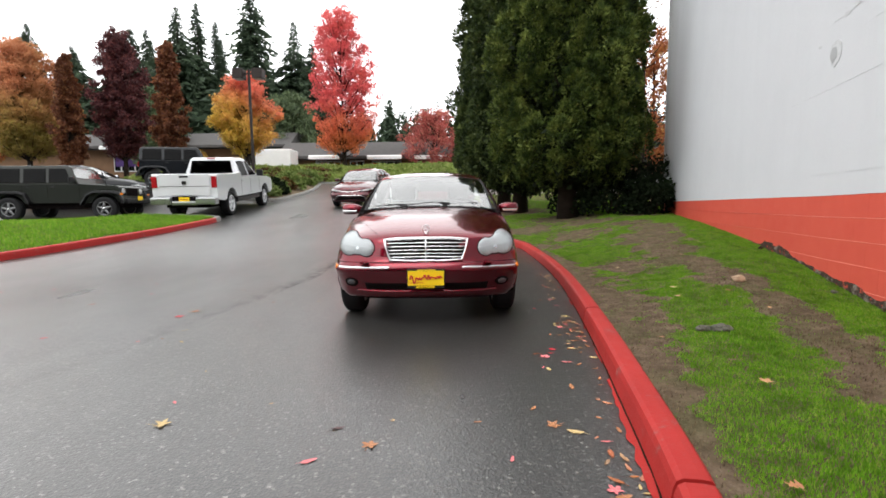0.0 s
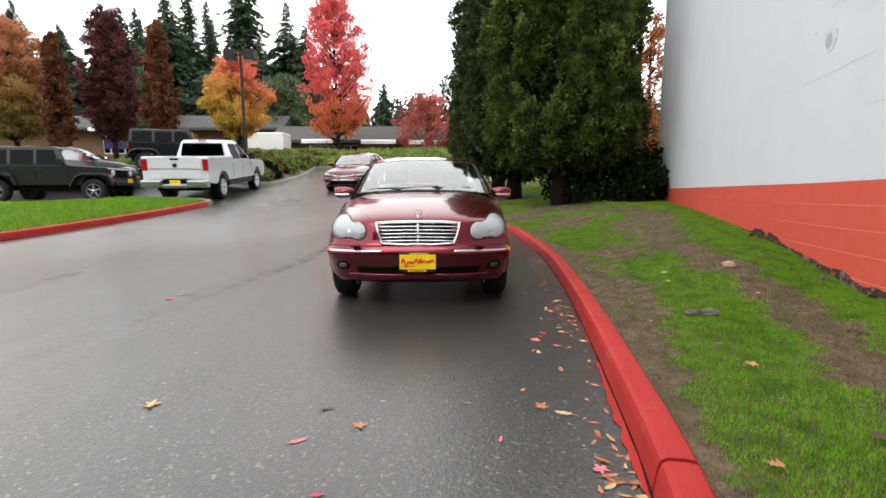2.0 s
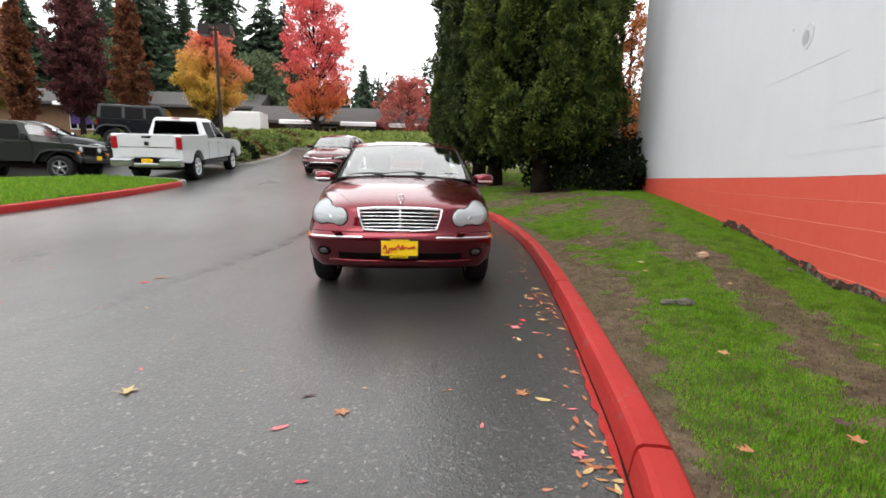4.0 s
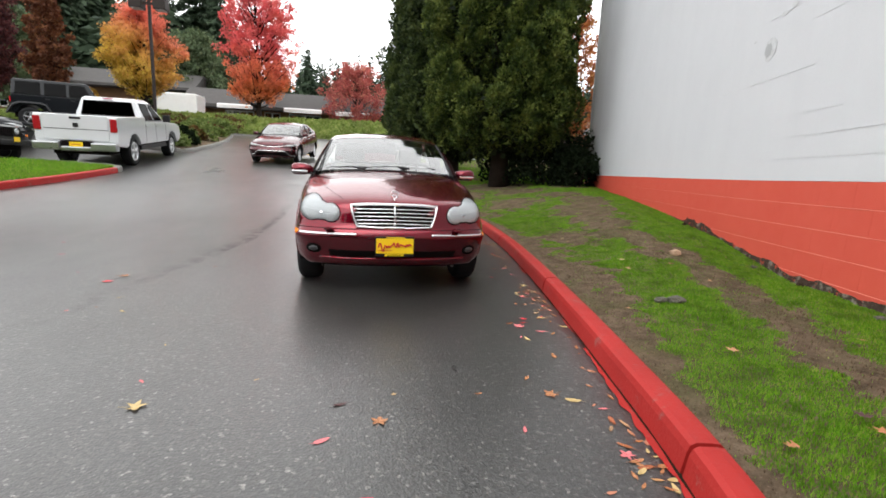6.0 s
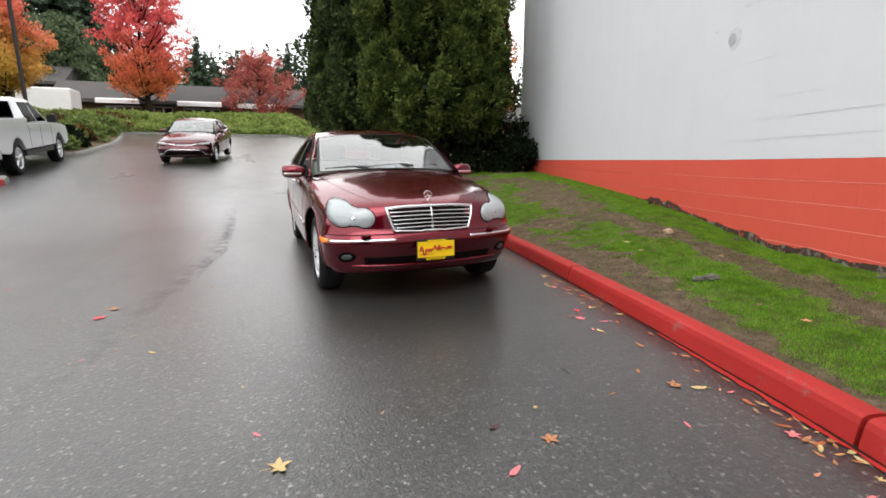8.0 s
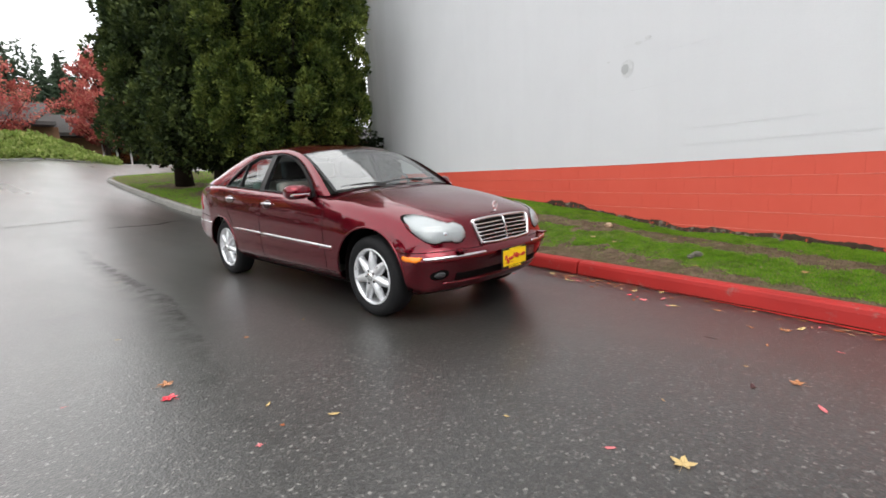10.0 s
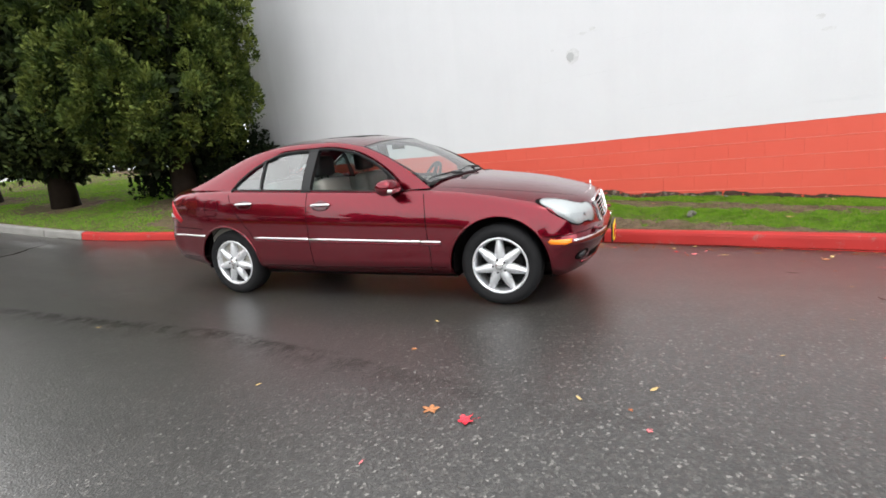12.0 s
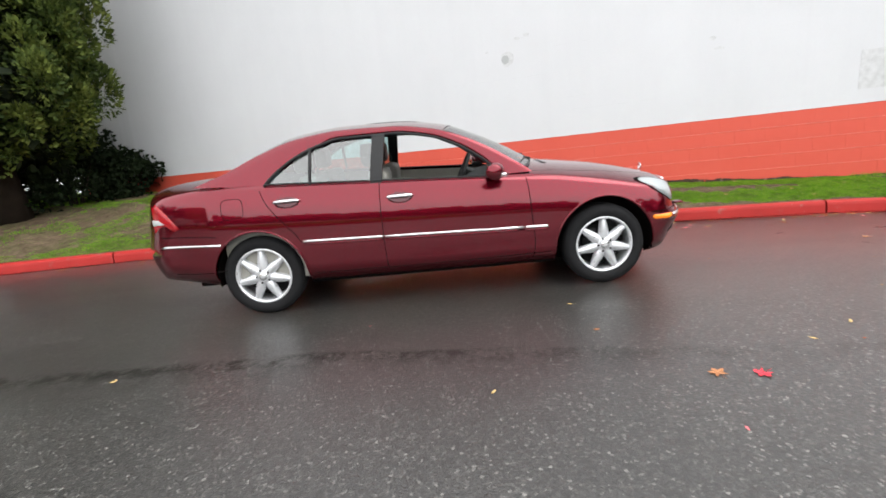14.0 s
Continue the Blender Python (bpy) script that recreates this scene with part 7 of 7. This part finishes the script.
    for x0, x1, z0 in ((-0.97, -0.36, 0.48), (0.36, 0.97, 0.48)):
        block_part("rear_bumper", (x0, 4.72, z0), (x1, 4.96, 0.70), M_BUMPER, car, 0.04, "chrome rear bumper")
    block_part("bumper_step", (-0.36, 4.72, 0.46), (0.36, 4.93, 0.58), M_BUMPER, car, 0.03)
    block_part("bumper_recess", (-0.36, 4.70, 0.585), (0.36, 4.86, 0.72), M_GAP, car)
    block_part("number_plate", (-0.155, 4.872, 0.58), (0.155, 4.882, 0.70), M_YELLOW, car, 0.0, "yellow dealer plate")
    block_part("plate_bar", (-0.11, 4.883, 0.63), (0.11, 4.886, 0.645), M_RED_INK, car)
    block_part("brake_light", (-0.14, 2.60, 1.872), (0.14, 2.66, 1.902), M_TAIL, car, 0.008)
    block_part("chassis", (-0.66, -0.7, 0.36), (0.66, 4.6, 0.62), M_GAP, car)
    add_wheels(car, (0, 3.57), 0.80, 0.41, 0.27, 0.27, "truck")
    return car


def off_roader(at, turn, paint, label, tilt=0.0):
    """A square-cut four-door off-roader with flat wings, nose towards -y."""
    car = thing("off_roader", label, "car", at, turn)
    car.matrix_world = pose(*at, tilt, 0, turn)
    bm = bmesh.new()
    slab(bm, arch_profile([(-0.45, 0.62), (-0.47, 1.10), (-0.40, 1.16), (0.72, 1.22), (3.50, 1.24), (3.53, 1.18), (3.53, 0.60)], ((0, 0.42, 0.46), (2.95, 0.42, 0.46)), 0.56), 0.79, None, 0.02)
    part("body", bm, paint, car)
    bm = bmesh.new()
    slab(bm, [(0.80, 1.22), (1.10, 1.80), (1.22, 1.84), (3.42, 1.83), (3.50, 1.78), (3.53, 1.24)], 0.7, lambda z: 0.78 - 0.10 * max(0, (z - 1.22) / 0.62), 0.035)
    top = part("hard_top", bm, paint, car)

    def cx(z):
        return 0.788 - 0.10 * (z - 1.22) / 0.62

    for s in (-1, 1):
        for ys in ((1.02, 1.22, 1.72, 1.72), (1.82, 1.82, 2.50, 2.50), (2.62, 2.62, 3.36, 3.40)):
            panel("side_window", [(s * cx(1.27), ys[0], 1.27), (s * cx(1.73), ys[1], 1.73), (s * cx(1.73), ys[2], 1.73), (s * cx(1.27), ys[3], 1.27)], M_DARK_GLASS, top)
            panel("window_backing", [(s * (cx(1.27) - 0.005), ys[0], 1.27), (s * (cx(1.73) - 0.005), ys[1], 1.73), (s * (cx(1.73) - 0.005), ys[2], 1.73), (s * (cx(1.27) - 0.005), ys[3], 1.27)], M_GAP, top)
        for ay in (0.0, 2.95):
            bm = bmesh.new()
            rows = []
            for a, zz in ((-0.66, 0.62), (-0.52, 0.93), (-0.3, 0.99), (0.3, 0.99), (0.52, 0.90), (0.72, 0.58)):
                rows.append([(s * 0.76, ay + a, zz), (s * 0.93, ay + a, zz - 0.01), (s * 0.94, ay + a * 0.97, zz - 0.07), (s * 0.76, ay + a * 0.97, zz - 0.06)])
            grid(bm, rows)
            part("wing", bm, M_BLACK_PLASTIC if paint != M_BLACK_CAR else paint, car)
        for gy in (0.78, 1.77, 2.56):
            block_part("shut_line", (min(s * 0.77, s * 0.794), gy, 0.70), (max(s * 0.77, s * 0.794), gy + 0.01, 1.2), M_GAP, car)
        for hy in (1.62, 2.42):
            block_part("door_handle", (min(s * 0.78, s * 0.815), hy - 0.08, 1.10), (max(s * 0.78, s * 0.815), hy + 0.06, 1.14), M_BLACK_PLASTIC, car, 0.01)
        block_part("door_mirror", (min(s * 0.80, s * 1.0), 0.92, 1.26), (max(s * 0.80, s * 1.0), 1.0, 1.45), M_BLACK_PLASTIC, car, 0.03)
        bm = bmesh.new()
        lathe(bm, [(-0.49, 0.001), (-0.50, 0.05), (-0.49, 0.09), (-0.46, 0.095)], 20, "y", (s * 0.55, 0, 0.98))
        part("headlight", bm, M_LENS, car, smooth=True)
        block_part("marker_light", (min(s * 0.82, s * 0.92), -0.60, 0.84), (max(s * 0.82, s * 0.92), -0.56, 0.90), M_AMBER, car, 0.01)
        block_part("tail_light", (min(s * 0.64, s * 0.78), 3.50, 0.95), (max(s * 0.64, s * 0.78), 3.58, 1.15), M_TAIL, car, 0.01)
    for k in range(7):
        block_part("grille_slot", (-0.33 + k * 0.1, -0.487, 0.82), (-0.27 + k * 0.1, -0.468, 1.08), M_GAP, car)
    panel("windscreen", [(-0.70, 0.838, 1.27), (0.70, 0.838, 1.27), (0.62, 1.075, 1.76), (-0.62, 1.075, 1.76)], M_GLASS, top)
    panel("windscreen_backing", [(-0.70, 0.86, 1.27), (0.70, 0.86, 1.27), (0.62, 1.09, 1.76), (-0.62, 1.09, 1.76)], M_CABIN, top)
    block_part("front_bumper", (-0.82, -0.72, 0.56), (0.82, -0.50, 0.72), M_BLACK_PLASTIC, car, 0.03)
    block_part("number_plate", (-0.15, -0.735, 0.66), (0.15, -0.722, 0.80), M_YELLOW, car, 0.0, "yellow dealer plate")
    block_part("rear_bumper", (-0.82, 3.52, 0.55), (0.82, 3.68, 0.70), M_BLACK_PLASTIC, car, 0.03)
    block_part("chassis", (-0.62, -0.5, 0.40), (0.62, 3.5, 0.64), M_GAP, car)
    add_wheels(car, (0, 2.95), 0.78, 0.39, 0.23, 0.25, "off_road")
    return car


truck = pickup((-8.03, 14.75, 0.95), 183.7, -4.6)
off_roader((-10.75, 11.38, 0.57), 96, M_GUNMETAL, "dark grey-green square-cut off-roader parked beside the grass island", 0).scale = (0.95, 0.95, 0.95)
off_roader((-10.1, 18.3, 1.78), 105, M_BLACK_CAR, "black square-cut off-roader in the car park", 0)

cross, c_skin, c_ribbon, c_pad, c_sc = saloon("hatchback_car", "black five-door car parked between two off-roaders", M_BLACK_CAR, (-12.2, 14.3, 1.05), 108, (1.04, 1.0, 1.06), style="plain", detail=False)
for s in (-1, 1):
    c_pad("headlight", [(s * 0.50, 0.66), (s * 0.74, 0.72), (s * 0.80, 0.70), (s * 0.74, 0.62), (s * 0.52, 0.60)], "front", 0.006, 0.01, M_LENS)
    bm = bmesh.new()
    box(bm, (min(s * 0.80, s * 1.0), 0.66, 1.07), (max(s * 0.80, s * 1.0), 0.78, 1.2), 0.03)
    part("door_mirror", bm, M_CHROME, cross)
c_ribbon("grille_bar", [(-0.35, 0.66), (0, 0.66), (0.35, 0.66)], "front", 0.03, 0.01, M_CHROME)

# dark cherry saloon in the lane
LANE = (-3.42, 14.9)
red, r_skin, r_ribbon, r_pad, r_sc = saloon("lane_car", "dark cherry four-door saloon in the lane, chrome-edged grille", M_DARK_RED_CAR, gz(*LANE), -6, (1.08, 1.06, 1.03), style="plain", detail=True)
for s in (-1, 1):
    r_pad("headlight", [(s * 0.40, 0.665), (s * 0.55, 0.70), (s * 0.78, 0.725), (s * 0.80, 0.70), (s * 0.72, 0.65), (s * 0.52, 0.63)], "front", 0.006, 0.010, M_LENS)
    face = "right" if s < 0 else "left"
    for line in ([(0.60, 0.93), (0.58, 0.7), (0.575, 0.3)], [(1.722, 0.965), (1.728, 0.7), (1.715, 0.3)], [(2.64, 0.995), (2.5, 0.76), (2.335, 0.50)]):
        r_ribbon("shut_line", line, face, 0.007, 0.0015, M_GAP)
    for hy, hz in ((1.57, 0.852), (2.435, 0.892)):
        r_ribbon("door_handle", [(hy - 0.09, hz), (hy, hz + 0.004), (hy + 0.09, hz)], face, 0.03, 0.025, M_CHROME, n=8)
    bm = bmesh.new()
    box(bm, (min(s * 0.86, s * 1.06), 0.70, 0.98), (max(s * 0.86, s * 1.06), 0.82, 1.10), 0.035)
    part("door_mirror", bm, M_DARK_RED_CAR, red, smooth=True)
r_ribbon("grille_wing", [(-0.42, 0.66), (-0.2, 0.625), (0, 0.617), (0.2, 0.625), (0.42, 0.66)], "front", 0.03, 0.012, M_CHROME)
r_pad("grille", [(-0.40, 0.655), (0, 0.66), (0.40, 0.655), (0.2, 0.61), (0, 0.603), (-0.2, 0.61)], "front", 0.004, 0.0, M_GAP)
r_pad("air_intake", [(-0.46, 0.46), (0.46, 0.46), (0.60, 0.34), (0.50, 0.29), (-0.50, 0.29), (-0.60, 0.34)], "front", 0.004, 0.0, M_GAP)
r_ribbon("intake_trim", [(-0.74, 0.315), (-0.60, 0.33), (-0.50, 0.44), (-0.40, 0.475), (0, 0.48), (0.40, 0.475), (0.50, 0.44), (0.60, 0.33), (0.74, 0.315)], "front", 0.03, 0.012, M_CHROME, n=40)

red.matrix_world = pose(*gz(*LANE, 0.01), math.degrees(math.atan(0.368 * (road_z(-3.3, 17.6) - road_z(*LANE)))), 0, -6)

# far parked cars
for i, (x, y, turn, paint, lab) in enumerate([(13.6, 26.5, 80, M_SILVER_CAR, "silver car parked beyond the building's corner"), (-33.5, 33.5, 95, M_SILVER_CAR, "silver car parked far across the car park"), (-38.5, 32.5, 95, M_WHITE_CAR, "white car parked far across the car park"), (-25.5, 30.2, 95, M_SILVER_CAR, "silver car parked near the russet trees")]):
    saloon("parked_car", lab, paint, (x, y, road_z(x, y)), turn, (1, 1, 1.02), style="plain", detail=False, group="cars parked far off")

# ---------------------------------------------------------------- fallen leaves and stones
def leaf_material():
    k = Mat("fallen_leaf", (0.4, 0.15, 0.05), 0.55)
    col = k.ramp(k.random(), [(0.0, (0.30, 0.05, 0.02)), (0.2, (0.45, 0.16, 0.05)), (0.4, (0.50, 0.28, 0.10)), (0.6, (0.55, 0.20, 0.13)), (0.8, (0.52, 0.40, 0.20)), (1.0, (0.12, 0.02, 0.025))])
    k.color(k.mix(k.math("MULTIPLY", k.noise(60, 4), 0.5), col, (0.12, 0.05, 0.02)))
    k.rough(k.math("ADD", 0.3, k.math("MULTIPLY", k.noise(20), 0.4)))
    return k.m


M_LEAF = leaf_material()
M_LEAF_RED = simple("scarlet_leaf", (0.62, 0.03, 0.05), 0.4, 0, 0.25, 40)
M_LEAF_YELLOW = simple("yellow_leaf", (0.46, 0.33, 0.14), 0.5, 0, 0.25, 40)
M_LEAF_ORANGE = simple("orange_brown_leaf", (0.36, 0.15, 0.06), 0.5, 0, 0.3, 40)
M_LEAF_DARK = simple("dark_brown_leaf", (0.06, 0.02, 0.02), 0.5, 0, 0.3, 40)
M_LEAF_PINK = simple("pink_leaf", (0.62, 0.16, 0.17), 0.5, 0, 0.25, 40)


def leaf_mesh(kind, seed, material, curl=0.25):
    """A maple or a lance-shaped leaf of about 8 cm, slightly curled, with a stalk."""
    rng = random.Random(seed)
    bm = bmesh.new()
    if kind == "maple":
        ring = []
        for i in range(20):
            a = 2 * math.pi * i / 20
            lobe = (1.0, 0.74, 0.52, 0.76)[i % 4] if i else 1.0
            r = 0.05 * lobe * (1.0 - 0.45 * (abs(a - math.pi) < 0.5)) * rng.uniform(0.85, 1.15)
            ring.append((r * math.cos(a), r * math.sin(a)))
    else:
        ring = [(0.048 * math.cos(a), 0.016 * math.sin(a) * (1 - 0.35 * math.cos(a))) for a in np.linspace(0, 6.283, 15)[:-1]]
    f = curl * rng.uniform(0.6, 1.3)
    lift = lambda x, y: 0.003 + f * (4.5 * x * x + 7 * y * y) + 0.004 * noise.noise((x * 40 + seed, y * 40, 0))
    c = bm.verts.new((0, 0, lift(0, 0)))
    mid = [bm.verts.new((x * 0.55, y * 0.55, lift(x * 0.55, y * 0.55))) for x, y in ring]
    out = [bm.verts.new((x, y, lift(x, y))) for x, y in ring]
    n = len(ring)
    for i in range(n):
        j = (i + 1) % n
        bm.faces.new((c, mid[i], mid[j]))
        bm.faces.new((mid[i], out[i], out[j], mid[j]))
    tube(bm, [(-0.03, 0, 0.004), (-0.075, 0.006, 0.006)], [0.0012, 0.0008], 4)
    me = bpy.data.meshes.new("fallen_leaf")
    bm.to_mesh(me)
    bm.free()
    return finish(me, material)


LEAVES = {(k, c): leaf_mesh(k, i * 7 + j, m, 0.3 + 0.2 * j % 0.5) for i, k in enumerate(("maple", "lance")) for j, (c, m) in enumerate((("mixed", M_LEAF), ("red", M_LEAF_RED), ("yellow", M_LEAF_YELLOW), ("orange", M_LEAF_ORANGE), ("dark", M_LEAF_DARK), ("pink", M_LEAF_PINK)))}
WORDS = {"mixed": "tan", "red": "scarlet", "yellow": "yellow", "orange": "orange-brown", "dark": "dark brown", "pink": "pinkish red"}


def fallen(x, y, kind, colour, size, turn, where="road"):
    z = road_z(x, y) if where == "road" else lawn_z(x, y) + 0.035
    ob = new("fallen_leaf", LEAVES[(kind, colour)])
    size *= 0.82
    ob.matrix_world = pose(x, y, z + 0.001, 0, 0, turn) @ Matrix.Diagonal((size, size, size, 1))
    shape = "lobed" if kind == "maple" else "narrow"
    tagged(ob, f"{WORDS[colour]} {shape} fallen leaf on the " + ("wet asphalt" if where == "road" else "lawn"), "leaf", "fallen leaves")


for x, y, kind, colour, size, turn in [
    (-0.36, -2.47, "lance", "dark", 0.8, 20), (-0.19, -2.63, "maple", "orange", 0.95, 80), (-0.42, -2.75, "lance", "pink", 0.9, 30), (-1.23, -2.41, "maple", "yellow", 1.1, 10),
    (0.66, -2.46, "maple", "orange", 1.0, 200), (0.74, -2.53, "lance", "yellow", 1.05, 160), (0.83, -1.48, "maple", "pink", 1.0, 60), (0.80, -1.72, "lance", "yellow", 0.9, 95),
    (-2.35, -0.23, "maple", "red", 1.15, 120), (-2.31, -0.03, "maple", "orange", 1.15, 10), (-2.04, -0.71, "lance", "yellow", 0.6, 40), (-1.88, -1.05, "lance", "yellow", 0.7, 140),
    (0.02, -3.3, "lance", "yellow", 1.1, 25), (0.95, -3.2, "maple", "mixed", 1.9, 70), (0.88, -3.05, "lance", "orange", 1.1, 10), (0.30, -2.42, "lance", "orange", 0.5, 10),
    (0.42, -2.75, "lance", "pink", 0.6, 75), (-0.25, -3.1, "lance", "red", 0.6, 5), (0.88, -2.75, "lance", "mixed", 0.8, 100), (-2.9, -2.0, "maple", "yellow", 1.2, 30),
    (-1.75, -2.75, "lance", "pink", 0.7, 0), (-3.3, -1.35, "maple", "yellow", 1.0, 60), (-3.05, -0.9, "lance", "red", 0.9, 45), (-3.6, 0.35, "maple", "orange", 0.9, 15),
    (-3.65, 1.6, "lance", "red", 0.7, 20), (-3.2, 2.6, "lance", "yellow", 0.8, 70), (-3.3, 0.9, "lance", "pink", 0.8, 25), (-1.2, 0.4, "lance", "yellow", 0.6, 60)]:
    fallen(x, y, kind, colour, size, turn)
rng = random.Random(14)
for i in range(120):
    y = -6.0 + 12.5 * rng.random() ** 0.9
    x = kerb_x(y) - 0.05 - abs(rng.gauss(0, 0.16))
    fallen(x, y, rng.choice(("lance", "lance", "lance", "maple")), rng.choice(("mixed", "mixed", "mixed", "yellow", "orange", "pink", "red")), rng.uniform(0.35, 0.95), rng.uniform(0, 360))
for i in range(85):
    y = rng.choice((rng.gauss(-0.9, 0.35), rng.gauss(-3.1, 0.25), rng.gauss(1.6, 0.7)))
    x = kerb_x(y) - 0.03 - abs(rng.gauss(0, 0.09))
    fallen(x, y, "lance", rng.choice(("mixed", "yellow", "mixed", "orange")), rng.uniform(0.45, 0.9), rng.uniform(0, 360))
for i in range(70):
    x, y = rng.uniform(-7.0, 1.0), rng.uniform(-4.5, 8.5)
    if -1.2 < x < 1.1 and -1.0 < y < 4.0:
        continue
    fallen(x, y, rng.choice(("lance", "maple")), rng.choice(("mixed", "yellow", "orange", "pink", "mixed")), rng.uniform(0.25, 0.6), rng.uniform(0, 360))
for i in range(46):
    y = rng.uniform(-4.0, 6.0)
    x = kerb_x(y) + 0.25 + rng.random() * (lawn_right(y) - kerb_x(y) - 0.5)
    fallen(x, y, rng.choice(("lance", "maple")), rng.choice(("mixed", "yellow", "orange", "orange", "dark")), rng.uniform(0.45, 0.85), rng.uniform(0, 360), "lawn")


def stone(name, at, size, seed, material, label):
    bm = bmesh.new()
    bmesh.ops.create_icosphere(bm, subdivisions=3, radius=1)
    for v in bm.verts:
        k = 1 + 0.28 * noise.noise(v.co * 1.6 + Vector((seed, 0, 0))) + 0.08 * noise.noise(v.co * 5)
        v.co = Vector((v.co.x * size[0], v.co.y * size[1], v.co.z * size[2])) * k
    ob = part(name, bm, material, None, smooth=False)
    ob.location = at
    return tagged(ob, label, "stone")


M_STONE = simple("grey_stone", (0.13, 0.125, 0.10), 0.9, 0, 0.5, 25, 0.6, Specular_IOR_Level=0.1)
M_TAN_STONE = simple("tan_stone", (0.40, 0.27, 0.17), 0.85, 0, 0.3, 12, 0.5)
stone("stone", (1.98, -1.55, lawn_z(1.98, -1.55) + 0.025), (0.07, 0.045, 0.03), 1, M_STONE, "flat broken grey stone lying in the grass")
stone("stone", (1.88, -1.52, lawn_z(1.88, -1.52) + 0.025), (0.05, 0.03, 0.025), 2, M_STONE, "small grey stone lying in the grass")
stone("stone", (2.92, -0.22, lawn_z(2.92, -0.22) + 0.02), (0.06, 0.05, 0.035), 3, M_TAN_STONE, "rounded tan stone on bare earth")
for i in range(6):
    s = -2.8 + 4.4 * rng.random()
    p = wall_at(s, wall_base(s) + 0.015, 0.05 + 0.09 * rng.random())
    stone("rubble", tuple(p), (rng.uniform(0.02, 0.04), rng.uniform(0.015, 0.03), rng.uniform(0.012, 0.025)), 10 + i, M_FOOTING if i % 4 else M_STONE, "broken chip of masonry at the foot of the wall")
